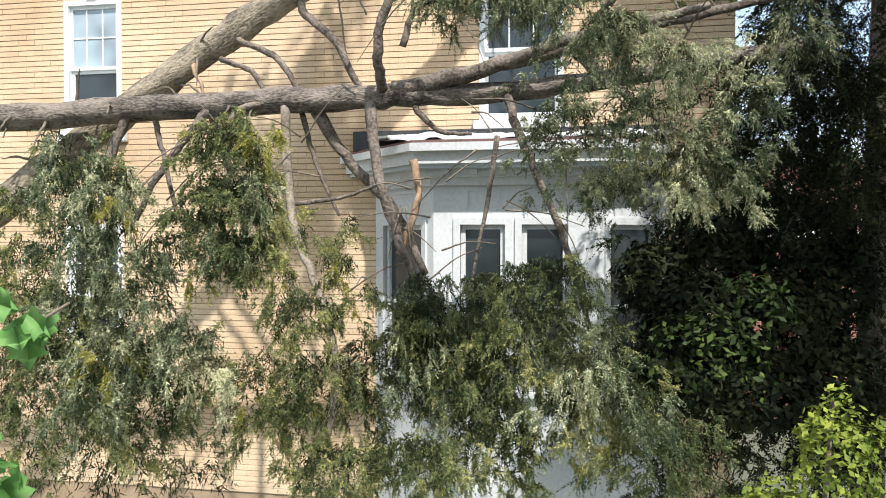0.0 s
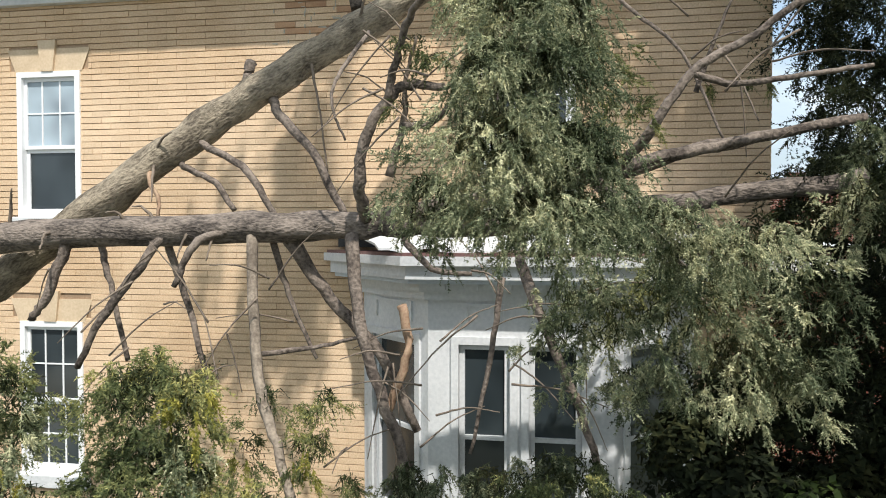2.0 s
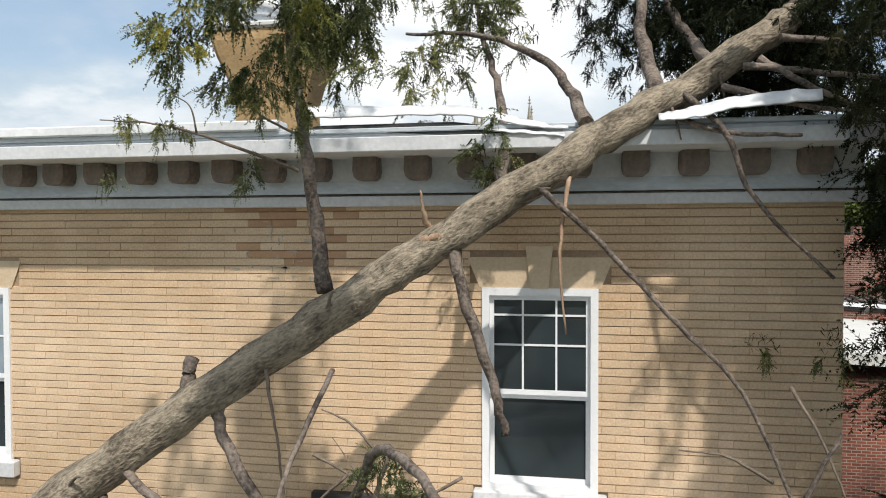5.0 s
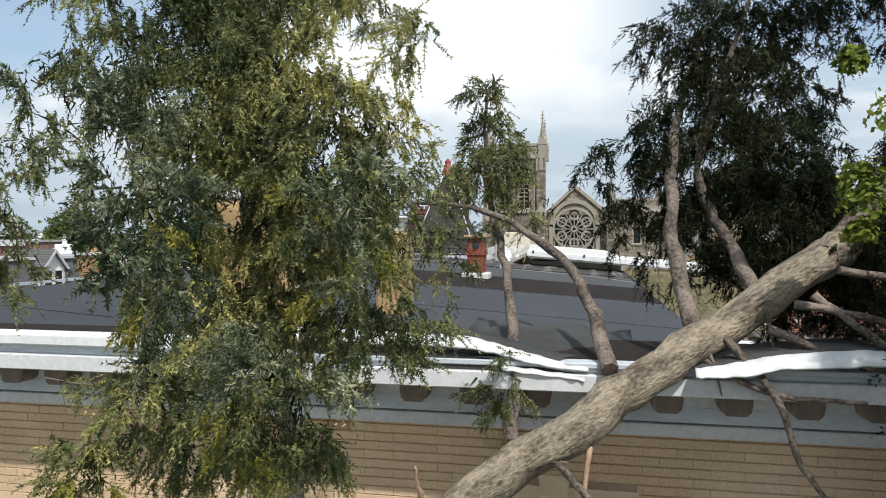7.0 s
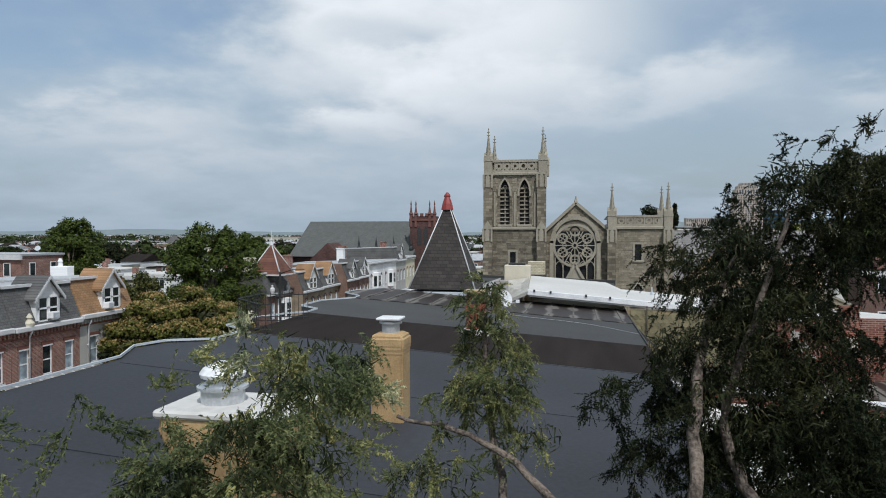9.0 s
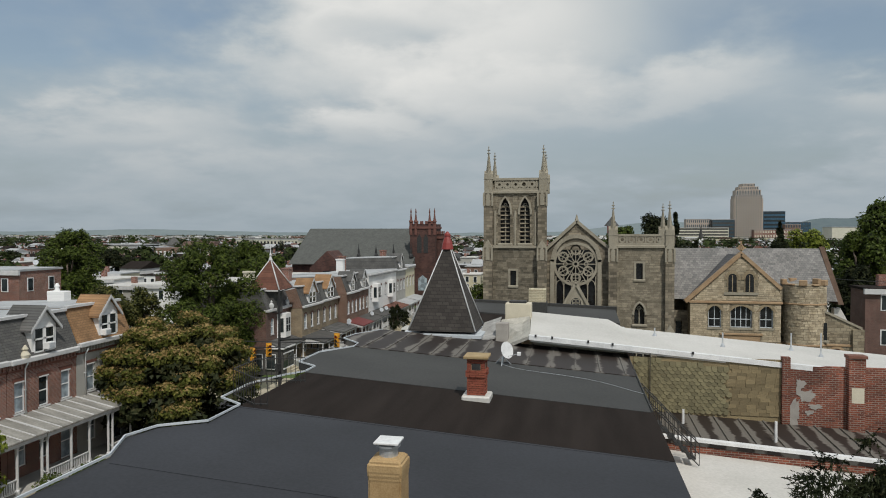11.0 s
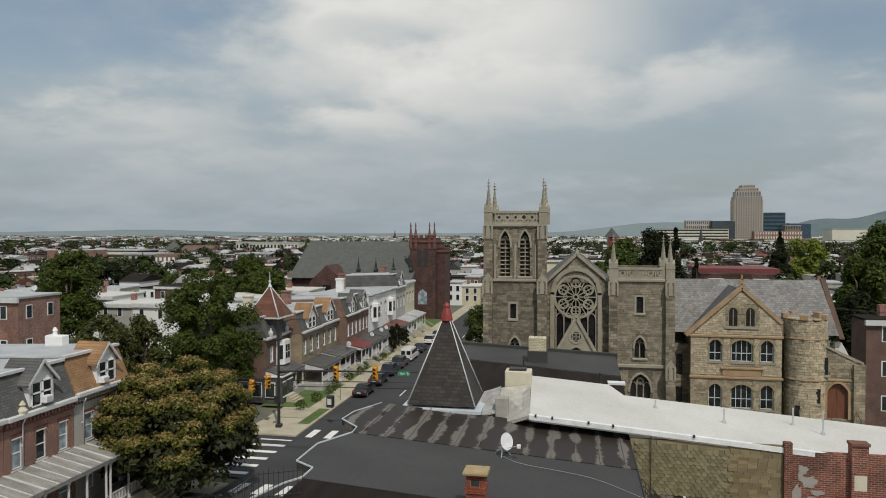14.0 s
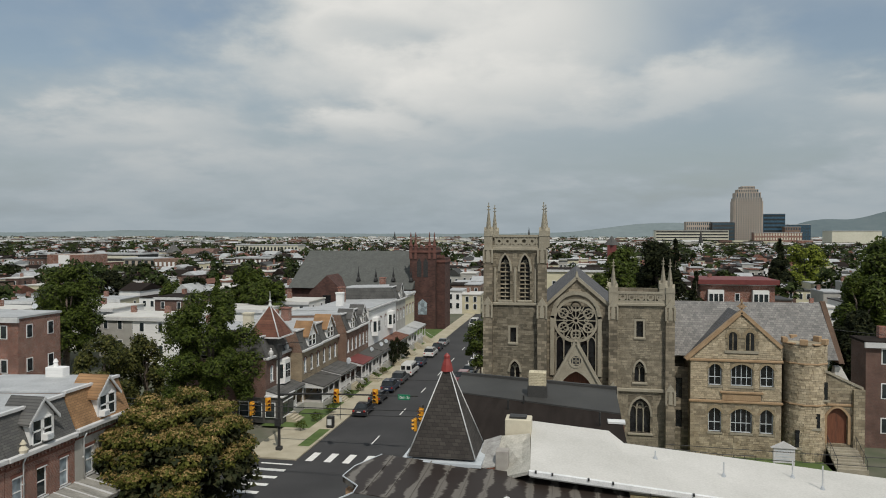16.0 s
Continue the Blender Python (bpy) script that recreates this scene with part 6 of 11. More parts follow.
for i in range(5):
    part("parapet_panel", flat_ring(QL + 1.1 + i * 0.9, 16.68, QY - 0.08, 0.17, 0.34, 12, 0.2), "church_trim", church)
    part("parapet_post", B(QL + 0.58 + i * 0.9, QY - 0.1, 16.35, QL + 0.72 + i * 0.9, QY + 0.15, 17.0), "church_trim", church)
part("parapet_back", B(QL, 80.2, 16.0, QR, 80.5, 17.2), "church_stone", church)
for x, y, h in ((QL + 0.2, QY + 0.1, 4.4), (QR - 0.15, QY + 0.1, 4.4), (QR - 0.15, 80.3, 4.4)):
    pinnacle(x, y, 16.0, 0.42, h, church)
buttress(3.05, 3.9, QY, [(7.6, 1.0), (15.8, 0.6)], church)
buttress(8.5, 9.35, QY, [(7.6, 1.1), (15.8, 0.6)], church)

# ---------------------------------------------------------------- parish house
parish = thing("parish_house", "tan rubble-stone parish house with slate roof and round corner turret", "house")
VY = 76.0
PL, PR = 11.1, 19.6
vh = []
for x, w in ((13.45, 0.62), (15.93, 1.0), (18.27, 0.62)):
    vh += [(x - w - PL, 7.95, x + w - PL, 10.1, 0.5), (x - w - PL, 3.3, x + w - PL, 5.7, 0.5)]
part("front_wall", wall((PL, VY, 0), X1, -Y1, PR - PL, 10.45, vh, 0.4), "parish_stone", parish)
for h in vh:
    w = window(parish, (PL, VY, 0), X1, -Y1, *h[:4], arch=0.5, frame_w=0.09, depth=0.2, bars=(4 if h[2] - h[0] > 1.5 else 2, 2), frame="grey_trim", pane="church_glass", sill=0.2, sillmat="church_trim")
    part("hood", ring_arch((PL, VY, 0), X1, -Y1, h[0], h[2], h[3] - 0.55, h[3], 0.5, 0.3, 0.05), "hood_stone", parish)
ah = [(14.68, 11.5, 15.48, 13.3, 0.4), (16.27, 11.5, 17.07, 13.3, 0.4)]
bm = bmesh.new()
prism(bm, [(PL - 0.1, VY, 10.45), (PR + 0.1, VY, 10.45), (PR + 0.1, VY, 11.8), (15.87, VY, 15.05)], (0, 0.4, 0))
part("gable", bm, "parish_stone", parish)
for l, b, r, t, a in ah:
    g = bmesh.new()
    prism(g, [(l, VY - 0.012, b), (r, VY - 0.012, b)] + [(x, VY - 0.012, z) for x, z in arch_line(l, r, t, a)[::-1]], (0, 0.02, 0))
    w = part("attic_window", g, "church_glass", parish)
    part("frame", ring_arch((0, VY, 0), X1, -Y1, l, r, b, t, a, 0.07, 0.05), "hood_stone", w)
    part("mullion", B((l + r) / 2 - 0.04, VY - 0.04, b, (l + r) / 2 + 0.04, VY, t - 0.15), "hood_stone", w)
    part("hood", ring_arch((0, VY, 0), X1, -Y1, l - 0.1, r + 0.1, t - 0.6, t + 0.1, a, 0.24, 0.06), "hood_stone", w)
part("attic_sill", B(14.3, VY - 0.12, 11.2, 17.5, VY + 0.1, 11.45), "church_trim", parish)
for x0, z0, x1, z1 in ((PL - 0.45, 10.45, 15.87, 15.3), (PR, 11.85, 15.87, 15.3)):
    part("coping", bar_xz(bmesh.new(), x0, z0, x1, z1, VY - 0.15, 0.34, 0.7), "brown_trim", parish)
part("gable_cross", flat_ring(15.87, 15.85, VY, 0.18, 0.3, 14, 0.15), "brown_trim", parish)
cr = bmesh.new(); box(cr, 15.8, VY, 15.25, 15.94, VY + 0.14, 16.55); box(cr, 15.42, VY + 0.01, 15.79, 16.32, VY + 0.13, 15.91)
part("gable_cross", cr, "brown_trim", parish)
mould(PL, PR, VY, 10.45, 0.26, 0.14, "brown_trim", parish); mould(PL, PR, VY, 6.35, 0.26, 0.14, "brown_trim", parish)
part("inscription_panel", B(14.1, VY - 0.1, 6.5, 17.7, VY + 0.05, 7.2, 0.03), "brown_trim", parish)
part("inscription_cap", B(13.9, VY - 0.2, 7.2, 17.9, VY + 0.05, 7.4, 0.03), "brown_trim", parish)
part("side_wall", B(PL, VY + 0.41, 0, PL + 0.4, 92, 10.4), "parish_stone", parish)
bm = bmesh.new()
prism(bm, [(9.2, 77.2, 10.6), (9.2, 82.6, 15.7), (9.2, 88, 10.6)], (15.9, 0, 0))
part("main_roof", bm, "slate_grey", parish)
bm = bmesh.new()
prism(bm, [(PL - 0.5, VY + 0.5, 10.4), (PR + 0.1, VY + 0.5, 11.9), (15.87, VY + 0.5, 15.15)], (0, 6, 0))
part("gable_roof", bm, "slate_dark", parish)
part("end_gable", prism(bmesh.new(), [(25.1, 77.0, 10.3), (25.1, 82.6, 15.9), (25.1, 88.2, 10.3)], (0.5, 0, 0)), "brown_trim_deep", parish)
part("body", B(9.4, 80.1, 0, 25.1, 88, 10.5), "parish_stone", parish)
# turret
bm = bmesh.new()
prof = [(2.05, 0), (2.05, 1.9), (1.95, 2.0), (1.95, 6.2), (2.08, 6.25), (2.08, 6.5), (1.95, 6.55), (1.95, 10.2), (2.08, 10.25), (2.08, 10.5), (1.97, 10.55), (1.97, 12.2)]
lathe(bm, (22.12, 77.6, 0), prof, 10)
tur = part("corner_turret", bm, "parish_stone", parish)
for i in range(10):
    a = 2 * math.pi * i / 10 + 0.3
    p = B(-0.36, -0.25, 12.2, 0.36, 0.2, 12.75 if i % 2 else 12.35, 0.04)
    m = part("merlon", p, "brown_trim", tur)
    m.matrix_basis = pose(22.12 + 1.85 * math.sin(a), 77.6 - 1.85 * math.cos(a), 0, 0, 0, math.degrees(a))
for zz in (6.38, 10.38):
    part("band", lathe(bmesh.new(), (22.12, 77.6, zz - 0.1), [(2.1, 0), (2.14, 0.1), (2.1, 0.2)], 10), "brown_trim", tur)
for x, z0, z1 in ((21.2, 2.2, 3.9), (22.7, 4.2, 5.6), (23.5, 6.9, 8.6)):
    yy = 77.6 - math.sqrt(max(0.1, 1.98 ** 2 - (x - 22.12) ** 2))
    part("turret_window", B(x - 0.32, yy - 0.02, z0, x + 0.32, yy + 0.3, z1), "church_glass", tur)
    part("turret_sill", B(x - 0.45, yy - 0.1, z0 - 0.2, x + 0.45, yy + 0.3, z0), "church_trim", tur)
# entrance porch
EY = 76.4
part("entry_wall", wall((23.5, EY, 0), X1, -Y1, 3.4, 7.6, [(0.35, 2.6, 2.2, 6.1, 0.8)], 0.5), "parish_stone", parish)
bm = bmesh.new()
prism(bm, [(23.5, EY, 7.6), (26.9, EY, 7.6), (26.9, EY, 8.0), (23.5, EY, 9.6)], (0, 0.5, 0))
part("entry_gable", bm, "parish_stone", parish)
part("entry_coping", bar_xz(bmesh.new(), 23.5, 9.75, 27.0, 8.1, EY - 0.12, 0.22, 0.7), "church_trim", parish)
part("entry_pier", B(26.1, EY - 0.35, 0, 27.1, EY + 0.6, 8.0), "parish_stone", parish)
part("entry_hood", ring_arch((23.5, EY, 0), X1, -Y1, 0.35, 2.2, 2.6, 6.1, 0.8, 0.25, 0.06), "brown_trim", parish)
dd = part("entry_door", B(23.85, EY + 0.3, 2.6, 25.7, EY + 0.36, 6.1), "oak_door", parish, "brown oak double doors")
part("door_gap", B(24.76, EY + 0.29, 2.6, 24.79, EY + 0.31, 5.6), "unlit_dark", dd)
mould(23.6, 26.9, EY, 6.4, 0.24, 0.1, "brown_trim", parish)
part("entry_roof", prism(bmesh.new(), [(23.5, EY + 0.5, 8.6), (26.9, EY + 0.5, 7.9), (26.9, EY + 3, 7.9), (23.5, EY + 3, 8.6)], (0, 0, 0.15)), "roof_membrane", parish)
part("entry_roof_ridge", prism(bmesh.new(), [(24.9, EY + 1.2, 8.0), (26.5, EY + 1.2, 8.0), (25.5, EY + 1.2, 9.9), (24.9, EY + 1.2, 9.9)], (0, 0.8, 0)), "roof_membrane", parish)
part("link_wall", wall((9.2, 77.3, 0), X1, -Y1, 2.0, 9.4, [(0.7, 6.2, 1.35, 8.3), (0.7, 3.2, 1.35, 5.0)], 0.4), "church_stone", parish)
part("link_glass", B(9.9, 77.6, 3, 10.6, 77.65, 8.4), "church_glass", parish)
steps = thing("entry_steps", "pale concrete steps with black iron handrails", "steps")
for k in range(8):
    part("step", B(23.7, 73.2 + k * 0.38, 0.4, 26.4, 76.05, 1.15 + k * 0.18), "church_trim", steps)
for x in (23.75, 26.3):
    part("handrail", cone(bmesh.new(), (x, 73.2, 2.0), (x, 76.0, 3.5), 0.03, 0.03, 6), "black_iron", steps)
    for k in range(4):
        part("baluster", cone(bmesh.new(), (x, 73.3 + k * 0.85, 1.1 + k * 0.4), (x, 73.3 + k * 0.85, 2.05 + k * 0.46), 0.02, 0.02, 5), "black_iron", steps)
bm = bmesh.new()
box(bm, -11, 71.6, -0.3, 23.4, 100, 0.9)
tagged(part("lawn", bm, "grass"), "sloping green lawn before the church", "lawn", kind="structure")
ramp = thing("ramp_railing", "black pipe railing of an entrance ramp", "railing")
for a, b in (((7.5, 72.0, 2.6), (13.5, 72.6, 2.1)), ((13.5, 72.6, 2.1), (16.5, 72.7, 2.1)), ((3.0, 72.0, 2.9), (7.5, 72.0, 2.6))):
    for dz in (0, -0.45):
        part("rail", cone(bmesh.new(), Vector(a) + Vector((0, 0, dz)), Vector(b) + Vector((0, 0, dz)), 0.035, 0.035, 6), "black_iron", ramp)
    for k in range(4):
        p = Vector(a).lerp(Vector(b), k / 3)
        part("post", cone(bmesh.new(), (p.x, p.y, 0.9), p, 0.03, 0.03, 6), "black_iron", ramp)
board = thing("notice_board", "white gabled notice board on the lawn", "sign")
part("cabinet", B(18.0, 72.6, 1.6, 19.9, 72.85, 3.0, 0.02), "white_paint", board)
part("pediment", prism(bmesh.new(), [(17.8, 72.5, 3.0), (20.1, 72.5, 3.0), (18.95, 72.5, 3.6)], (0, 0.4, 0)), "white_paint", board)
for x in (18.05, 19.75):
    part("post", B(x, 72.62, 0.8, x + 0.12, 72.8, 1.6), "white_paint", board)
for k in range(4):
    part("line", B(18.2, 72.592, 2.7 - k * 0.28, 19.7 - (k % 2) * 0.3, 72.598, 2.82 - k * 0.28), "grey_trim", board)

# rubble stones of the fronts
flat = lambda x0, y: (lambda a, z, d: Vector((x0 + a, y - d, z)))
stonework(flat(TL, TY), TR - TL, 15.8, [(h[0] - 0.22, h[1] - 0.25, h[2] + 0.22, h[3] + 0.15) for h in hol], "church_rubble", church, 5, 0, low=5.0)
stonework(flat(TL, TY), TR - TL, 21.4, [(h[0] - 0.25, h[1] - 0.25, h[2] + 0.25, h[3] + 0.2) for h in hol], "church_rubble", church, 6, 0, low=16.2)
stonework(flat(QL, QY), QR - QL, 15.9, [(h[0] - 0.22, h[1] - 0.25, h[2] + 0.22, h[3] + 0.15) for h in qh], "church_rubble", church, 7, 0, low=1.0)
stonework(flat(PL, VY), PR - PL, 6.3, [(h[0] - 0.1, h[1] - 0.2, h[2] + 0.1, h[3] + 0.2) for h in vh], "parish_rubble", parish, 8, 0, low=0.6)
stonework(flat(PL, VY), PR - PL, 10.4, [(h[0] - 0.1, h[1] - 0.2, h[2] + 0.1, h[3] + 0.2) for h in vh] + [(14.0 - PL, 6.4, 17.8 - PL, 7.4)], "parish_rubble", parish, 9, 280, low=6.6)
stonework(lambda a, z, d: Vector((22.12 + (1.97 + d) * math.sin(a / 1.97 - 1.9), 77.6 - (1.97 + d) * math.cos(a / 1.97 - 1.9), z)), 7.4, 12.1, [], "parish_rubble", parish, 10)
stonework(flat(23.5, EY), 3.4, 7.6, [(0.1, 2.4, 2.45, 6.4)], "parish_rubble", parish, 11, low=0.5)
stonework(flat(PL, VY), PR - PL, 14.75, [(l - PL - 0.35, b - 0.35, r - PL + 0.35, t + 0.3) for l, b, r, t, a in ah], "parish_rubble", parish, 12, low=10.65,
          edge=lambda z: (max(0, (z - 10.45) / 4.6 * 4.77) + 0.1, 8.5 if z < 11.8 else 4.77 + (15.05 - z) / 3.25 * 3.7 - 0.1))

# ---------------------------------------------------------------- brick row houses along the street
for nm, c1, c2, mo in (("brick_red", (0.27, 0.092, 0.058), (0.13, 0.045, 0.032), (0.36, 0.31, 0.27)), ("brick_brown", (0.21, 0.115, 0.08), (0.15, 0.08, 0.058), (0.26, 0.22, 0.18)),
                       ("brick_dark", (0.15, 0.075, 0.058), (0.105, 0.055, 0.045), (0.19, 0.15, 0.13))):
    M[nm] = masonry(nm, c1, c2, mo, 0.24, 0.08, 0.012, axis="xy", stain=0.25)
M["arch_brick"] = material("arch_brick", (0.12, 0.045, 0.034), (0.19, 0.08, 0.055), 5.0, 0.85, 0.3, 30)
M["stucco_grey"] = material("stucco_grey", (0.33, 0.32, 0.30), (0.45, 0.44, 0.41), 0.8, 0.85, 0.15)
M["siding_white"] = material("siding_white", (0.72, 0.72, 0.72), (0.85, 0.85, 0.84), 1.0, 0.6, 0.1, 10, stretch=(1, 1, 8))
M["siding_yellow"] = material("siding_yellow", (0.52, 0.48, 0.34), (0.64, 0.6, 0.45), 1.0, 0.7, 0.1, 10)
M["shingle_tan"] = masonry("shingle_tan", (0.27, 0.155, 0.075), (0.34, 0.2, 0.10), (0.17, 0.10, 0.055), 0.3, 0.16, 0.012, axis="y", stain=0.25)
M["shingle_grey"] = masonry("shingle_grey", (0.085, 0.085, 0.085), (0.12, 0.118, 0.112), (0.05, 0.05, 0.05), 0.3, 0.16, 0.012, axis="y", stain=0.25)
M["shingle_red"] = masonry("shingle_red", (0.13, 0.05, 0.033), (0.19, 0.085, 0.055), (0.08, 0.04, 0.03), 0.3, 0.16, 0.012, axis="y", stain=0.25)
M["roof_silver"] = material("roof_silver", (0.30, 0.31, 0.32), (0.48, 0.49, 0.50), 0.5, 0.55, 0.08, 8)
M["tan_front"] = masonry("tan_front", (0.34, 0.27, 0.18), (0.25, 0.19, 0.125), (0.30, 0.26, 0.20), 0.24, 0.08, 0.012, axis="xy", stain=0.25)
M["porch_dark"] = material("porch_dark", (0.055, 0.055, 0.052), (0.10, 0.095, 0.09), 1.0, 0.8, 0.1)
M["porch_tin"] = material("porch_tin", (0.16, 0.155, 0.14), (0.36, 0.35, 0.32), 0.9, 0.7, 0.15, 8, stretch=(0.6, 2.5, 1))
M["maroon"] = material("maroon", (0.13, 0.03, 0.03), (0.2, 0.05, 0.045), 1.5, 0.6, 0.1)


def dormer(parent, x, y, z, w, h, deep, roofmat, wallmat="siding_white"):
    """A gabled dormer facing the street with a pair of sashes."""
    d = part("dormer", B(x - deep, y - w / 2, z, x, y + w / 2, z + h), wallmat, parent)
    part("gable", prism(bmesh.new(), [(x - 0.01, y - w / 2, z + h), (x - 0.01, y + w / 2, z + h), (x - 0.01, y, z + h + w * 0.55)], (-deep, 0, 0)), wallmat, d)
    for s in (-1, 1):
        a, b = Vector((x + 0.25, y + s * (w / 2 + 0.28), z + h - 0.28)), Vector((x + 0.25, y, z + h + w * 0.55 + 0.03))
        part("slope", prism(bmesh.new(), [a, b, b + Vector((0, 0, 0.12)), a + Vector((0, 0, 0.12))], (-deep - 1.0, 0, 0)), roofmat, d)
        part("barge_board", prism(bmesh.new(), [a + Vector((0.03, 0, -0.1)), b + Vector((0.03, 0, -0.1)), b + Vector((0.03, 0, 0.12)), a + Vector((0.03, 0, 0.12))], (-0.09, 0, 0)), "white_paint", d)
    for s in (-1, 1):
        part("dormer_pane", B(x - 0.02, y + s * w * 0.22 - w * 0.17, z + 0.25, x + 0.015, y + s * w * 0.22 + w * 0.17, z + h - 0.15), "glass", d)
        bm = bmesh.new()
        c, q = y + s * w * 0.22, w * 0.19
        for y0, y1, z0, z1 in ((c - q, c - q + 0.06, z + 0.2, z + h - 0.1), (c + q - 0.06, c + q, z + 0.2, z + h - 0.1), (c - q, c + q, z + 0.15, z + 0.23), (c - q, c + q, z + h - 0.16, z + h - 0.08), (c - q, c + q, z + h * 0.52, z + h * 0.58)):
            box(bm, x, y0, z0, x + 0.06, y1, z1)
        part("dormer_frame", bm, "vinyl", d)
    return d


def row_house(xf, y0, y1, z0, eave, label, wallmat, style="mansard", roofmat="shingle_grey", wins=3, porch="shingle_grey", porch_z=None, porch_out=2.6, dormers=(0.5,), bay=0, deep=11.0, top="roof_silver", group="row houses", steps=True, dormer_mat=None, dormer_w=2.05, dormer_h=1.8, arch=0.13):
    """A two-storey row house facing east, with its porch. bay: centre of a two-sided bay window."""
    h = thing("row_house", label, "house", group)
    W, H = y1 - y0, eave - z0
    f2 = H * 0.62
    holes = []
    for i in range(wins):
        c = W * (i + 0.5) / wins
        holes.append((c - 0.42, f2, c + 0.42, f2 + 1.95, arch))
        if porch and i != wins - 1:
            holes.append((c - 0.45, H * 0.2, c + 0.45, H * 0.2 + 2.0))
    if porch:
        c = W * (wins - 0.5) / wins
        holes.append((c - 0.5, H * 0.12, c + 0.5, H * 0.12 + 2.3))
    o = (xf, y0, z0)
    part("front_wall", wall(o, Y1, X1, W, H, holes, 0.25), wallmat, h)
    for hh in holes:
        window(h, o, Y1, X1, *hh[:4], arch=hh[4] if len(hh) > 4 else 0, frame_w=0.09, depth=0.08, bars=(1, 2), frame="vinyl", pane="glass_pale" if (hh[0] * 7 + y0) % 3 < 1 else "glass", sill=0.1 if len(hh) > 4 else 0, sillmat="white_paint")
        if len(hh) > 4 and not arch:
            part("lintel", B(xf - 0.02, y0 + hh[0] - 0.12, z0 + hh[3], xf + 0.04, y0 + hh[2] + 0.12, z0 + hh[3] + 0.2), "arch_brick", h)
            part("casing", B(xf - 0.04, y0 + hh[0], z0 + hh[3] - 0.1, xf + 0.03, y0 + hh[2], z0 + hh[3]), "vinyl", h)
        elif len(hh) > 4:
            part("arch_trim", ring_arch(o, Y1, X1, hh[0], hh[2], hh[3] - 0.3, hh[3], 0.13, 0.2, 0.035), "arch_brick", h)
            part("casing", ring_arch(o, Y1, X1, hh[0] + 0.07, hh[2] - 0.07, hh[1], hh[3] - 0.07, 0.1, 0.07, -0.01, 0.08), "vinyl", h)
    part("side_wall", B(xf - deep, y0, z0, xf - 0.26, y0 + 0.25, eave), wallmat, h)
    part("side_wall", B(xf - deep, y1 - 0.25, z0, xf - 0.26, y1, eave), wallmat, h)
    part("back_wall", B(xf - deep, y0 + 0.25, z0, xf - deep + 0.25, y1 - 0.25, eave), wallmat, h)
    part("cornice", B(xf - 0.3, y0, eave, xf + 0.38, y1, eave + 0.32, 0.05), "white_paint", h)
    if not arch:
        for k in range(int(W / 0.3)):
            part("dentil", B(xf - 0.02, y0 + 0.08 + k * 0.3, eave - 0.34, xf + 0.11, y0 + 0.22 + k * 0.3, eave), wallmat, h)
        part("string_course", B(xf - 0.02, y0, eave - 0.48, xf + 0.07, y1, eave - 0.34), "arch_brick", h)
    if style == "mansard":
        rise = 2.7
        bm = bmesh.new()
        prism(bm, [(xf + 0.15, y0, eave + 0.3), (xf - 0.85, y0, eave + rise), (xf - deep, y0, eave + rise - 0.4), (xf - deep, y0, eave + 0.3)], (0, W, 0))
        part("mansard", bm, roofmat, h)
        part("roof_top", prism(bmesh.new(), [(xf - 0.75, y0 - 0.02, eave + rise + 0.004), (xf - 0.75, y1 + 0.02, eave + rise + 0.004), (xf - deep, y1 + 0.02, eave + rise - 0.35), (xf - deep, y0 - 0.02, eave + rise - 0.35)], (0, 0, 0.12)), top, h)
        part("mansard_edge", B(xf - 0.95, y0, eave + rise - 0.02, xf - 0.65, y1, eave + rise + 0.16), "white_paint", h)
        for f in dormers:
            dormer(h, xf + 0.05, y0 + W * f, eave + 0.3, dormer_w, dormer_h, 1.5, dormer_mat or roofmat)
    else:
        part("roof_top", prism(bmesh.new(), [(xf + 0.2, y0, eave + 0.32), (xf + 0.2, y1, eave + 0.32), (xf - deep, y1, eave - 0.1), (xf - deep, y0, eave - 0.1)], (0, 0, 0.1)), top, h)
        for i in range(int(W / 0.6)):
            part("bracket", B(xf + 0.02, y0 + 0.2 + i * 0.6, eave - 0.3, xf + 0.3, y0 + 0.32 + i * 0.6, eave), "white_paint", h)
    if bay:
        c = y0 + W * bay
        bm = bmesh.new()
        prism(bm, [(xf, c - 1.5, z0 + f2 - 0.7), (xf + 0.85, c - 0.8, z0 + f2 - 0.7), (xf + 0.85, c + 0.8, z0 + f2 - 0.7), (xf, c + 1.5, z0 + f2 - 0.7)], (0, 0, 3.0))
        b = part("bay_window", bm, "siding_white", h)
        for yy in (c - 0.34, c + 0.34):
            part("pane", B(xf + 0.84, yy - 0.27, z0 + f2, xf + 0.87, yy + 0.27, z0 + f2 + 1.75), "glass", b)
            part("mid_rail", B(xf + 0.85, yy - 0.3, z0 + f2 + 0.83, xf + 0.9, yy + 0.3, z0 + f2 + 0.9), "vinyl", b)
        for s in (-1, 1):
            p = part("pane", B(-0.27, -0.02, 0, 0.27, 0.02, 1.75), "glass", b)
            p.matrix_basis = pose(xf + 0.44, c + s * 1.17, z0 + f2, 0, 0, -s * 39.5)
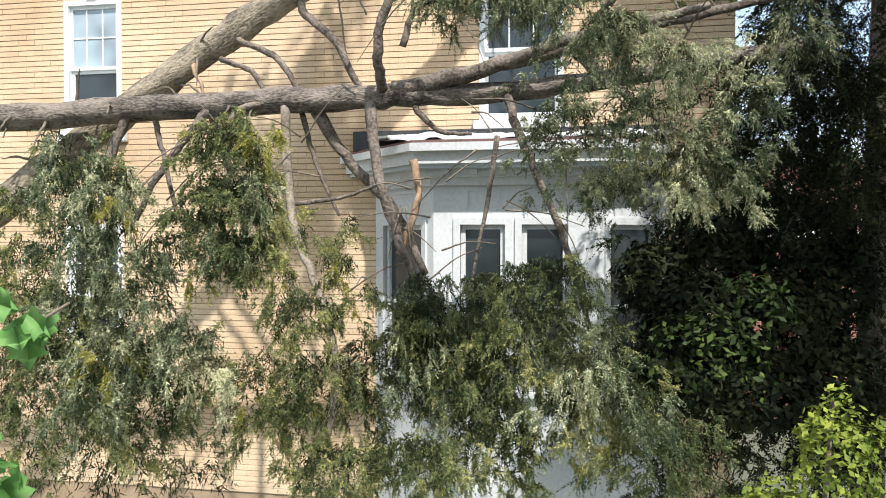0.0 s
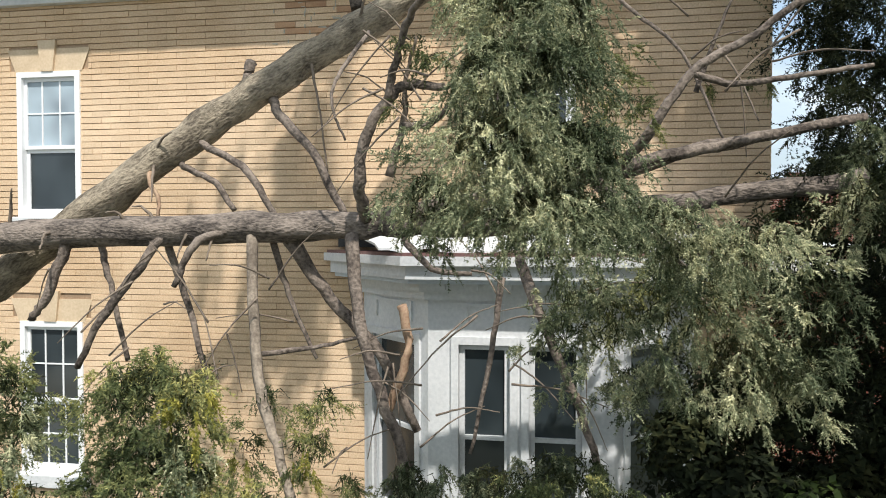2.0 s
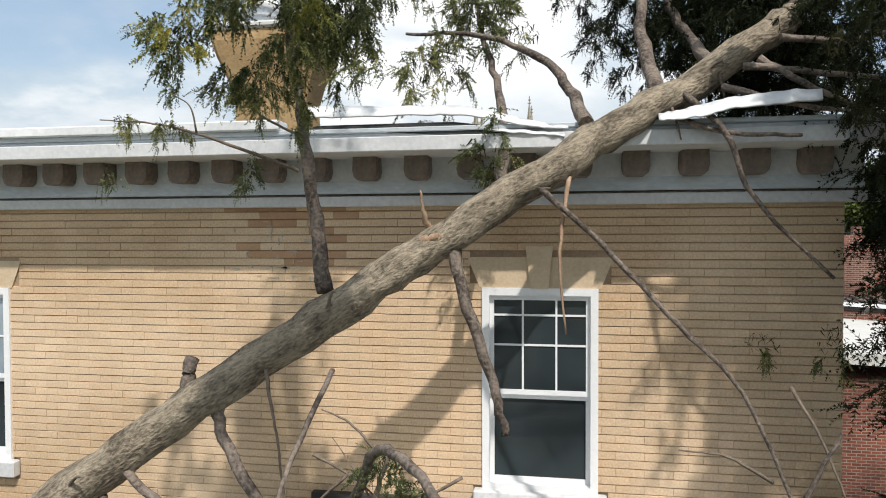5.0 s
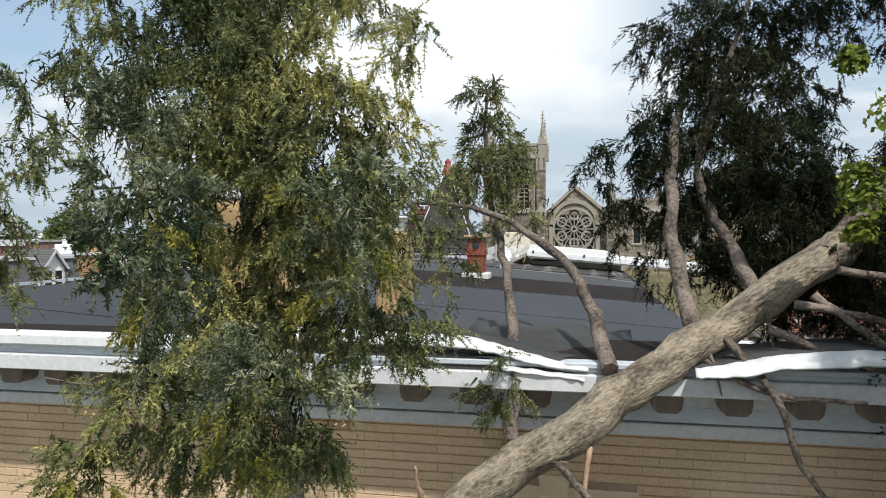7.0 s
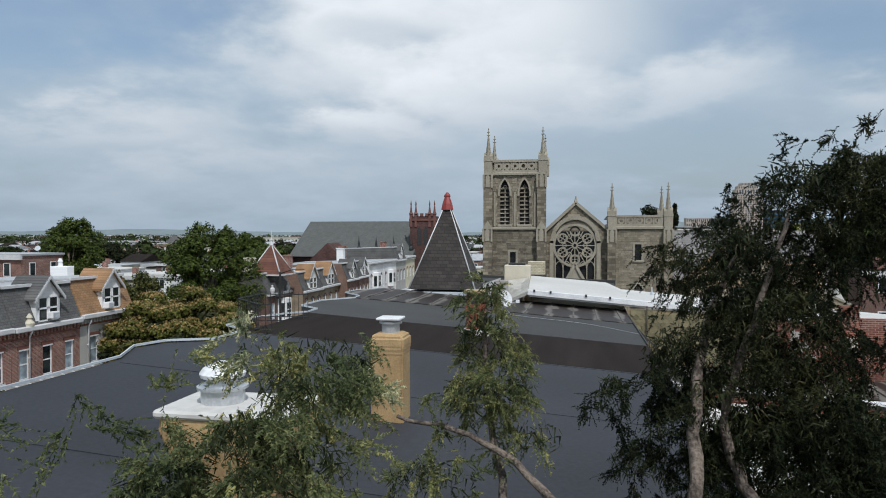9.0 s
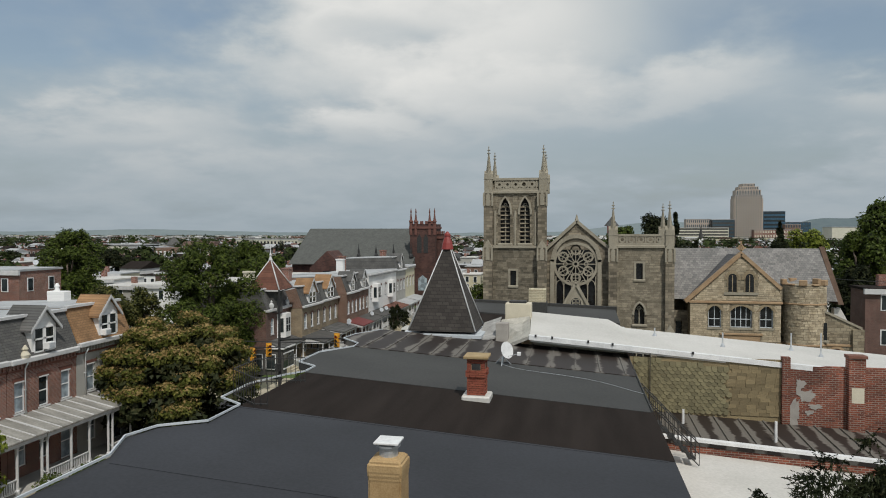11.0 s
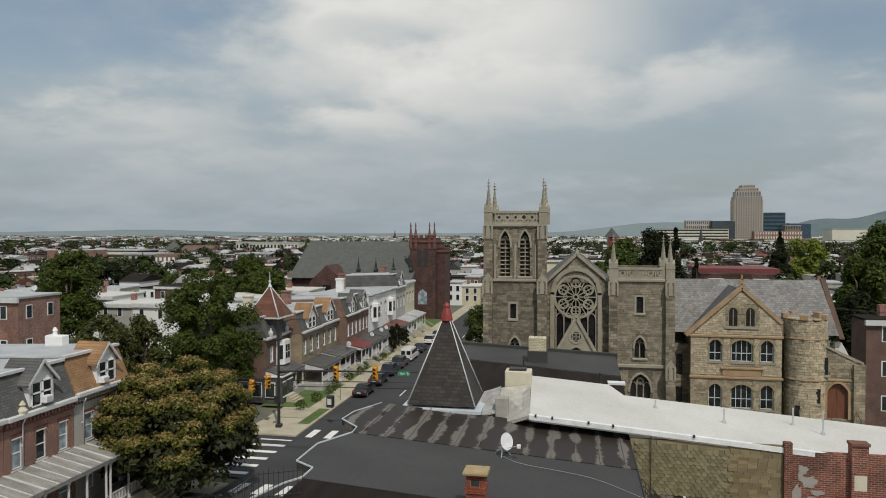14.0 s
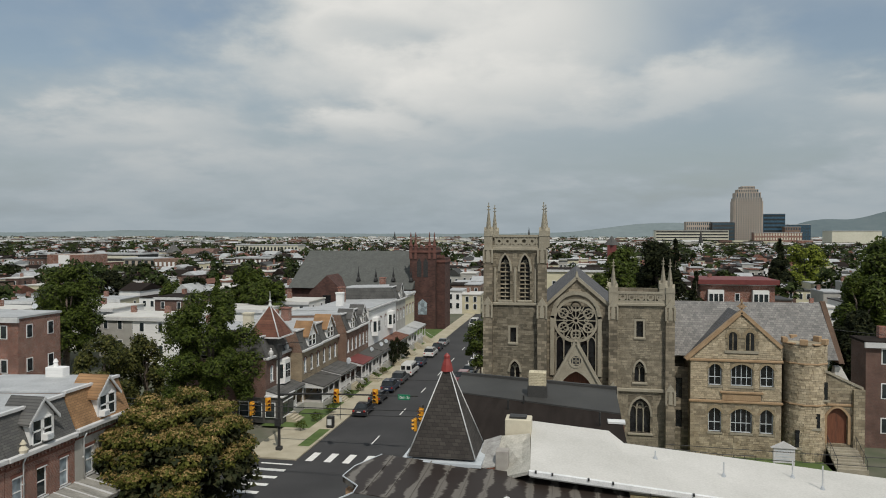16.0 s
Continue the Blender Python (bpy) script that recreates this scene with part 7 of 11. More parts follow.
    if porch:
        pz = porch_z or z0 + H * 0.5
        px = xf + porch_out
        part("porch_roof", prism(bmesh.new(), [(xf, y0, pz + 0.6), (px + 0.25, y0, pz), (px + 0.25, y0, pz - 0.1), (xf, y0, pz + 0.48)], (0, W, 0)), porch, h)
        if porch == "porch_tin":
            for k in range(int(W / 0.95) + 1):
                yy = min(y0 + 0.02 + k * 0.95, y1 - 0.1)
                part("porch_seam", prism(bmesh.new(), [(xf, yy, pz + 0.6), (px + 0.25, yy, pz), (px + 0.25, yy, pz + 0.05), (xf, yy, pz + 0.65)], (0, 0.06, 0)), "white_paint", h)
        part("porch_fascia", B(px - 0.05, y0 + 0.01, pz - 0.32, px + 0.15, y1 - 0.01, pz - 0.08), "white_paint", h)
        part("porch_side", prism(bmesh.new(), [(xf, y0 + 0.02, pz + 0.46), (px, y0 + 0.02, pz - 0.1), (px, y0 + 0.02, pz - 0.3), (xf, y0 + 0.02, pz - 0.3)], (0, 0.08, 0)), "white_paint", h)
        part("porch_floor", B(xf, y0, z0, px + 0.1, y1, z0 + H * 0.12), "stucco_grey", h)
        fl = z0 + H * 0.12
        for yy in (y0 + 0.12, y0 + W * 0.36, y0 + W * 0.64, y1 - 0.26):
            part("porch_post", lathe(bmesh.new(), (px - 0.05, yy + 0.07, fl), [(0.13, 0), (0.13, 0.25), (0.08, 0.3), (0.08, pz - fl - 0.55), (0.13, pz - fl - 0.45), (0.13, pz - fl - 0.3)], 8), "white_paint", h)
        ys = [y0 + 0.2, y0 + W * 0.64]
        for zz in (0.2, 0.85):
            part("porch_rail", B(px - 0.09, ys[0], fl + zz, px - 0.01, ys[1], fl + zz + 0.07), "white_paint", h)
        for i in range(int((ys[1] - ys[0]) / 0.16)):
            part("baluster", B(px - 0.07, ys[0] + 0.1 + i * 0.16, fl + 0.25, px - 0.03, ys[0] + 0.15 + i * 0.16, fl + 0.85), "white_paint", h)
        if steps:
            n = max(2, int((fl - gz((y0 + y1) / 2) - 0.1) / 0.19))
            for k in range(n):
                part("step", B(px + 0.1 + k * 0.3, y1 - W * 0.34, fl - 1.6, px + 0.4 + k * 0.3, y1 - 0.3, fl - 0.19 * (k + 0.5)), "concrete", h)
            part("handrail", cone(bmesh.new(), (px + 0.1, y1 - 0.3, fl + 0.85), (px + 0.1 + n * 0.3, y1 - 0.3, fl + 0.85 - 0.19 * n), 0.025, 0.025, 5), "white_paint", h)
    return h


XN = -33.6
row_house(XN, 27.6, 33.2, 1.8, 9.35, "red brick row house with a grey mansard and white porch", "brick_red", "mansard", "shingle_grey", 3, "shingle_grey", 5.65, arch=0)
row_house(XN, 33.25, 39.05, 1.6, 9.35, "red brick row house with a grey mansard and white porch", "brick_red", "mansard", "shingle_grey", 3, "porch_tin", 5.6, arch=0)
row_house(XN, 39.1, 44.9, 1.35, 9.3, "red brick row house with a green-grey dormer and white porch", "brick_red", "mansard", "shingle_grey", 3, "porch_tin", 5.55, arch=0)
row_house(XN, 44.95, 50.6, 1.1, 9.45, "grey stuccoed row house with a tan shingled mansard", "stucco_grey", "mansard", "shingle_tan", 2, "porch_tin", 5.5, dormers=(0.57,), arch=0)
stack = thing("chimney", "white painted chimney between two row roofs", "chimney")
part("shaft", B(-39.9, 49.6, 11.0, -38.4, 50.4, 12.85, 0.04), "siding_white", stack)
part("pot", lathe(bmesh.new(), (-39.3, 50.0, 12.85), [(0.2, 0), (0.14, 0.3), (0.2, 0.35), (0.08, 0.6)], 8), "siding_white", stack)
urns = thing("roof_ornament", "pinkish urn ornament on the cornice", "ornament")
part("body", lathe(bmesh.new(), (XN + 0.15, 40.35, 9.6), [(0.25, 0), (0.3, 0.2), (0.12, 0.45), (0.2, 0.55), (0.05, 0.8)], 8), "cream_stucco", urns)

for y, z in ((41.9, 9.9), (47.3, 10.0)):
    ac = thing("air_conditioner", "white window air conditioner in a dormer sash", "air conditioner", "window units")
    part("casing", B(XN + 0.1, y, z, XN + 0.5, y + 0.6, z + 0.42, 0.02), "vinyl", ac)
    for k in range(5):
        part("grille_slat", B(XN + 0.5, y + 0.06, z + 0.07 + k * 0.065, XN + 0.515, y + 0.54, z + 0.09 + k * 0.065), "grey_trim", ac)
for y in (34.92, 40.42, 45.72):
    dp = thing("downspout", "white metal downspout between two row houses", "downspout", "downspouts")
    part("pipe", tube(bmesh.new(), [(XN + 0.3, y, 9.3), (XN + 0.08, y, 8.9), (XN + 0.08, y, 5.9)], [0.05, 0.05, 0.05], 8), "vinyl", dp)
    part("bracket", B(XN, y - 0.08, 7.6, XN + 0.1, y + 0.08, 7.66), "vinyl", dp)


def roof_dish(x, y, z, turn):
    d = thing("satellite_dish", "small grey satellite dish on a bent arm", "satellite dish", "roof dishes")
    part("reflector", lathe(bmesh.new(), (0, 0, 0), [(0.02, 0), (0.22, 0.03), (0.34, 0.09), (0.36, 0.11), (0.34, 0.1)], 16), "galvanised", d).matrix_basis = pose(0, 0, 0.55, 70, 0, 0)
    part("arm", cone(bmesh.new(), (0, 0.05, 0), (0, 0.02, 0.5), 0.03, 0.03, 6), "galvanised", d)
    part("feed", cone(bmesh.new(), (0, 0, 0.35), (0, -0.4, 0.5), 0.015, 0.02, 5), "galvanised", d)
    d.matrix_basis = pose(x, y, z, 0, 0, turn)


for q in ((-33.0, 100.5, 3.62, 60), (-33.3, 101.6, 3.68, 40), (-32.6, 111.0, 3.75, 50), (-32.4, 116.0, 3.8, 40), (-70.5, 83.2, 12.85, 20), (-32.4, 119.0, 3.8, 45)):
    roof_dish(*q)

# the far row, beyond the crossing
corner = row_house(-36.9, 81.2, 88.2, 0.2, 7.7, "dark brick corner house with a shingled turret and bay", "brick_dark", "mansard", "shingle_grey", 2, "shingle_grey", 3.5, 2.0, dormers=(), bay=0.66, top="roof_dark", group="far row houses", steps=False)
part("turret_wall", prism(bmesh.new(), [(-36.7, 83.0, 7.5), (-36.2, 84.4, 7.5), (-37.0, 86.3, 7.5), (-39.8, 86.3, 7.5), (-39.8, 83.0, 7.5)], (0, 0, 2.9)), "shingle_grey", corner)
bm = bmesh.new()
cs = [(-35.8, 82.6), (-35.8, 86.8), (-40.0, 86.8), (-40.0, 82.6)]
vs = [bm.verts.new((x, y, 10.3)) for x, y in cs]
tip = bm.verts.new((-37.9, 84.7, 14.1))
for i in range(4):
    bm.faces.new((vs[i], vs[(i + 1) % 4], tip))
bm.faces.new(vs[::-1])
cap = part("turret_cap", bm, "shingle_red", corner, "brown shingled turret cap with white hips")
for x, y in cs:
    part("hip", tube(bmesh.new(), [(x, y, 10.35), (-37.9, 84.7, 14.12)], [0.09, 0.06], 5), "white_paint", cap)
part("finial", lathe(bmesh.new(), (-37.9, 84.7, 13.9), [(0.3, 0), (0.1, 0.5), (0.2, 0.7), (0.06, 0.9), (0.03, 1.9)], 8), "white_paint", cap)
part("turret_eave", B(-40.15, 82.45, 10.15, -35.65, 86.95, 10.32), "white_paint", corner)
for yy in (82.3, 87.0):
    part("urn", lathe(bmesh.new(), (-36.7, yy, 8.0), [(0.2, 0), (0.32, 0.35), (0.3, 0.6), (0.1, 0.8), (0.14, 0.95), (0.02, 1.1)], 8), "white_paint", corner)
shop = part("shop_front", B(-40.5, 80.9, 0.2, -36.9, 81.2, 3.2), "porch_dark", corner, "black painted shop front")
part("shop_side", B(-36.9, 81.0, 0.2, -34.7, 84.4, 3.3), "porch_dark", shop)
part("shop_cornice", B(-36.95, 80.8, 3.3, -34.5, 84.5, 3.5, 0.04), "white_paint", shop)
for k in range(2):
    part("shop_pane", B(-34.72, 81.3 + k * 1.6, 1.0, -34.66, 82.5 + k * 1.6, 2.7), "glass", shop)
    part("shop_trim", B(-34.7, 81.2 + k * 1.6, 0.85, -34.62, 82.6 + k * 1.6, 1.0), "vinyl", shop)
    part("shop_trim", B(-34.7, 81.2 + k * 1.6, 2.7, -34.62, 82.6 + k * 1.6, 2.85), "vinyl", shop)
for k in range(3):
    part("shop_trim", B(-40.2 + k * 1.7, 80.82, 0.9, -38.9 + k * 1.7, 80.9, 2.75), "vinyl", shop)
    part("shop_pane", B(-40.1 + k * 1.7, 80.78, 1.0, -39.0 + k * 1.7, 80.82, 2.65), "glass", shop)
for k in range(4):
    part("shop_step", B(-34.6 + k * 0.35, 82.0, 0.1, -34.25 + k * 0.35, 84.2, 0.9 - k * 0.2), "concrete", shop)
row_house(-35.2, 88.3, 95.2, 0.2, 7.5, "tan brick row house with a wide gabled dormer and porch", "tan_front", "mansard", "shingle_grey", 3, "porch_dark", 3.2, 2.8, dormers=(0.5,), group="far row houses", dormer_mat="shingle_tan", dormer_w=2.9, dormer_h=1.7)
row_house(-35.2, 95.3, 102.2, 0.2, 7.6, "tan brick row house with a tan gabled dormer and dark porch", "tan_front", "mansard", "shingle_grey", 3, "shingle_grey", 3.4, 2.8, dormers=(0.5,), group="far row houses", dormer_mat="shingle_tan", dormer_w=2.9, dormer_h=1.7)
tall = part("side_gable", prism(bmesh.new(), [(-35.1, 88.25, 7.5), (-36.1, 88.25, 10.2), (-46, 88.25, 9.8), (-46, 88.25, 7.5)], (0, 0.1, 0)), "brick_brown", corner)
g = row_house(-33.9, 102.3, 107.9, 0.2, 8.1, "brown brick row house with slate dormers and a maroon porch", "brick_brown", "mansard", "shingle_grey", 3, "maroon", 3.5, 2.4, dormers=(0.5,), group="far row houses")
for z in (4.6, 7.9):
    w = part("side_window", B(-36.6, 102.23, z, -35.6, 102.3, z + 2.0), "vinyl", g)
    part("pane", B(-36.48, 102.2, z + 0.12, -35.72, 102.24, z + 1.88), "glass", w)
part("mansard_side", prism(bmesh.new(), [(-33.8, 102.25, 8.1), (-34.8, 102.25, 10.8), (-44, 102.25, 10.4), (-44, 102.25, 8.1)], (0, 0.1, 0)), "brick_brown", g)
row_house(-33.9, 108.0, 113.5, 0.2, 8.2, "brick row house with slate mansard and dark porch", "brick_brown", "mansard", "shingle_grey", 3, "porch_dark", 3.5, 2.4, dormers=(0.5,), group="far row houses")
row_house(-33.9, 113.6, 122.5, 0.2, 10.2, "white sided row house with two-storey bays", "siding_white", "flat", wins=3, porch="porch_dark", porch_z=3.6, porch_out=2.4, bay=0.4, group="far row houses")
row_house(-33.9, 122.6, 131.5, 0.2, 10.2, "white sided row house with bays and a red porch", "siding_white", "flat", wins=3, porch="shingle_red", porch_z=3.7, porch_out=2.4, bay=0.5, group="far row houses")
row_house(-33.9, 131.6, 139.0, 0.2, 10.0, "grey row house with a small dormer and porch", "stucco_grey", "mansard", "shingle_grey", 3, "roof_silver", 3.7, 2.4, group="far row houses")
row_house(-33.9, 139.1, 147.0, 0.2, 10.4, "pale yellow sided end row house", "siding_yellow", "flat", wins=3, porch="roof_silver", porch_z=3.8, porch_out=2.4, group="far row houses")
for (x, y, z, m) in ((-42, 99.0, 10.6, "brick_red"), (-45, 93, 10.4, "cream_stucco"), (-40, 117, 11.3, "siding_white"), (-43, 126.5, 11.5, "brick_red"), (-40, 144, 12.2, "brick_red")):
    c = thing("chimney", "squat brick chimney on a row roof", "chimney", "row chimneys")
    part("shaft", B(x - 0.6, y - 0.5, z - 2.5, x + 0.6, y + 0.5, z + 1.4), m, c)
    part("cap", B(x - 0.7, y - 0.6, z + 1.4, x + 0.7, y + 0.6, z + 1.6), m, c)
sheet("yard_grass", (-37.0, -30.9), (80.0, 120, 165), 0.16, "grass", "narrow green front yards of the row", "lawn")
sheet("kerb_grass", (-29.6, -28.3), (73.5, 80), 0.15, "grass", "strip of grass by the kerb", "lawn")

# ---------------------------------------------------------------- the dark red church
M["brownstone"] = masonry("brownstone", (0.095, 0.044, 0.036), (0.06, 0.03, 0.026), (0.075, 0.045, 0.038), 0.6, 0.3, 0.015, axis="xy", stain=0.3)
M["brown_trim_dark"] = material("brown_trim_dark", (0.12, 0.05, 0.04), (0.18, 0.085, 0.07), 0.8, 0.9, 0.2)
M["slate_green"] = masonry("slate_green", (0.075, 0.08, 0.075), (0.095, 0.10, 0.093), (0.09, 0.09, 0.09), 0.4, 0.25, 0.012, axis="x", stain=0.12)
red = thing("brownstone_church", "dark red stone church with a wide slate roof", "church")
part("body", B(-68.6, 163, 0, -38.5, 190, 10), "brownstone", red)
part("roof", prism(bmesh.new(), [(-69.2, 162, 9.8), (-69.0, 176, 18.6), (-69.2, 190, 9.8)], (31.2, 0, 0)), "slate_green", red)
part("transept", B(-62, 158, 0, -53.5, 163, 9.2), "brownstone", red)
part("transept_gable", prism(bmesh.new(), [(-62, 158, 9.2), (-53.5, 158, 9.2), (-57.7, 158, 13.2)], (0, 8, 0)), "brownstone", red)
part("transept_window", B(-58.7, 157.95, 4, -56.7, 158.0, 8.5), "church_glass", red)
for i in range(4):
    x = -52 + i * 4.4
    part("roof_cresting", lathe(bmesh.new(), (x, 164.6, 11.6), [(0.6, 0), (0.5, 0.5), (0.25, 0.9), (0.3, 1.3), (0.08, 2.4), (0.02, 3.4)], 6), "black_iron", red)
for x0, x1, y0, zt in ((-39.2, -33.0, 165, 19.6), (-32.9, -31.0, 167, 17.2)):
    part("tower", B(x0, y0, 0, x1, y0 + 7, zt), "brownstone", red)
    part("tower_band", B(x0 - 0.2, y0 - 0.2, zt - 1.1, x1 + 0.2, y0 + 7.2, zt - 0.6), "brown_trim_dark", red)
    for i in range(5):
        part("merlon", B(x0 + (x1 - x0) * i / 5, y0 - 0.1, zt, x0 + (x1 - x0) * (i + 0.6) / 5, y0 + 0.4, zt + 0.7), "brown_trim_dark", red)
for x in (-39.0, -37.8, -34.4, -33.2):
    part("pinnacle", lathe(bmesh.new(), (x, 165.2, 17), [(0.45, 0), (0.4, 3.0), (0.55, 3.1), (0.3, 3.7), (0.12, 5.2), (0.2, 5.5), (0.04, 6.4)], 6), "brown_trim_dark", red)
# near-black plates stand in for the shaded belfry openings
for x in (-36.9, -35.3):
    part("belfry_light", prism(bmesh.new(), [(x - 0.55, 164.93, 12.6), (x + 0.55, 164.93, 12.6), (x + 0.55, 164.93, 16.2), (x, 164.93, 17.2), (x - 0.55, 164.93, 16.2)], (0, 0.1, 0)), "unlit_dark", red)
part("west_window", prism(bmesh.new(), [(-37.2, 164.95, 3.6), (-35.0, 164.95, 3.6), (-35.0, 164.95, 6.4), (-36.1, 164.95, 7.3), (-37.2, 164.95, 6.4)], (0, 0.1, 0)), "glass_pale", red)

# ---------------------------------------------------------------- signals, pole and wires
M["signal_yellow"] = material("signal_yellow", (0.55, 0.25, 0.02), (0.68, 0.34, 0.03), 5.0, 0.45, 0.05)
M["lamp_red"] = material("lamp_red", (0.25, 0.02, 0.015), (0.4, 0.04, 0.03), 9, 0.3, 0.0)
M["sign_green"] = material("sign_green", (0.0, 0.16, 0.08), (0.01, 0.22, 0.11), 6, 0.4, 0.0)
mast = thing("signal_mast", "black steel signal pole with a long mast arm", "traffic signal pole")
part("pole", cone(bmesh.new(), (-31.0, 71.9, 0), (-31.0, 71.9, 11.3), 0.17, 0.11, 10), "black_iron", mast)
part("base", B(-31.3, 71.6, 0, -30.7, 72.2, 0.5, 0.05), "black_iron", mast)
part("mast_arm", tube(bmesh.new(), smooth_line([(-30.9, 71.9, 6.0), (-27, 71.9, 6.25), (-15.9, 71.9, 6.5)], 5), taper(0.13, 0.07, 11), 8), "black_iron", mast)
part("lamp_arm", tube(bmesh.new(), [(-31.0, 71.9, 11.1), (-29.5, 71.9, 11.6), (-28.3, 71.9, 11.6)], [0.06, 0.05, 0.05], 6), "black_iron", mast)
part("side_arm", cone(bmesh.new(), (-31.0, 71.9, 5.2), (-34.0, 71.9, 5.0), 0.06, 0.05, 6), "black_iron", mast)
part("control_box", B(-31.35, 71.55, 2.7, -30.75, 71.8, 3.5), "black_iron", mast)


def signal(x, y, z, turn):
    s = thing("traffic_signal", "yellow three-lamp traffic signal on the mast", "traffic signal", "signals at the crossing")
    part("housing", B(-0.19, -0.12, -0.62, 0.19, 0.14, 0.62, 0.03), "signal_yellow", s)
    part("backplate", B(-0.30, 0.14, -0.74, 0.30, 0.16, 0.74), "signal_yellow", s)
    for k in (-1, 0, 1):
        part("lens", lathe(bmesh.new(), (0, 0, 0), [(0.15, 0), (0.15, 0.02)], 14), "lamp_red" if k == 1 else "unlit_dark", s).matrix_basis = pose(0, -0.13, k * 0.4, 90, 0, 0)
        bm = bmesh.new()
        ring = []
        for i in range(9):
            a = math.pi * (i / 8)
            ring.append([bm.verts.new((0.17 * math.cos(a), -0.12 - d, 0.17 * math.sin(a) + k * 0.4)) for d in (0, 0.24)])
        for p, q in zip(ring, ring[1:]):
            bm.faces.new((p[0], q[0], q[1], p[1]))
        part("visor", bm, "signal_yellow", s)
    s.matrix_basis = pose(x, y, z, 0, 0, turn)
    return s


for x, y, z, t in ((-24.6, 71.72, 6.15, 0), (-20.4, 71.72, 6.3, 0), (-32.1, 71.75, 4.9, 40), (-33.9, 71.75, 4.4, 60), (-15.6, 71.7, 4.6, -30), (-16.2, 71.7, 3.6, -60)):
    signal(x, y, z, t)
pole2 = thing("signal_post", "slim black signal post at the corner", "traffic signal pole")
part("post", cone(bmesh.new(), (-15.4, 71.95, 0), (-15.4, 71.95, 5.6), 0.09, 0.08, 8), "black_iron", pole2)
part("bracket", cone(bmesh.new(), (-16.2, 71.85, 3.9), (-15.4, 71.95, 4.2), 0.03, 0.03, 5), "black_iron", pole2)
sign = thing("street_sign", "green street name sign with white letters", "sign")
part("plate", B(-18.0, 71.78, 6.08, -16.7, 71.82, 6.62, 0.01), "sign_green", sign)
txt = bpy.data.curves.new("lettering", "FONT")
txt.body, txt.size, txt.align_x, txt.extrude = "15th St", 0.42, "CENTER", 0.004
tob = new("lettering", txt)
tob.parent = sign
tob.matrix_basis = pose(-17.35, 71.765, 6.2, 90, 0, 0)
txt.materials.append(M["road_paint"])
notice = thing("parking_sign", "white and black sign on a thin post", "sign")
part("post", cone(bmesh.new(), (-28.6, 84.5, 0), (-28.6, 84.5, 2.9), 0.03, 0.03, 6), "black_iron", notice)
part("plate", B(-28.8, 84.46, 2.3, -28.4, 84.49, 2.9), "white_paint", notice)
bin_ = thing("mail_box", "dark collection box on the pavement", "mailbox")
part("body", B(-28.95, 80.5, 0.14, -28.15, 81.2, 1.5, 0.06), "black_iron", bin_)
part("slot_panel", B(-28.8, 80.47, 0.5, -28.3, 80.5, 1.2), "white_paint", bin_)


def wire(a, b, sag, label="black overhead cable across the crossing", r=0.02):
    a, b = Vector(a), Vector(b)
    c = bpy.data.curves.new("overhead_wire", "CURVE")
    c.dimensions, c.bevel_depth = "3D", r
    s = c.splines.new("POLY")
    s.points.add(16)
    for i, p in enumerate(s.points):
        t = i / 16
        q = a.lerp(b, t)
        p.co = (q.x, q.y, q.z - sag * 4 * t * (1 - t), 1)
    c.materials.append(M["black_iron"])
    return tagged(new("overhead_wire", c), label, "cable", "overhead wires")


wire((-60, 63.0, 7.8), (-10, 61, 8.0), 0.5, r=0.04)
wire((-60, 63.2, 7.2), (-10, 61, 7.5), 0.5, r=0.035)
wire((-35, 90, 4.6), (-12, 88, 4.9), 0.4, r=0.025)
wire((8, 70.5, 2.6), (60, 68, 3.6), 0.3, r=0.03)
wire((8, 70.5, 3.4), (60, 68, 4.4), 0.3, r=0.03)
wire((24, 90, 12.6), (40, 84, 12.0), 0.3, r=0.03)

# ---------------------------------------------------------------- parked cars
M["tyre"] = material("tyre", (0.012, 0.012, 0.012), (0.03, 0.03, 0.03), 6, 0.9, 0.1)
M["car_glass"] = glassy("car_glass", (0.02, 0.024, 0.026), 0.05)
M["chrome"] = material("chrome", (0.5, 0.5, 0.5), (0.62, 0.62, 0.62), 5, 0.25, 0.0, metal=0.8)
M["tail_red"] = material("tail_red", (0.3, 0.015, 0.012), (0.42, 0.03, 0.02), 8, 0.3, 0.0)


def paint(name, c):
    m = material(name, tuple(v * 0.9 for v in c), c, 1.0, 0.28, 0.0)
    m.node_tree.nodes["Principled BSDF"].inputs["Coat Weight"].default_value = 0.6
    return m


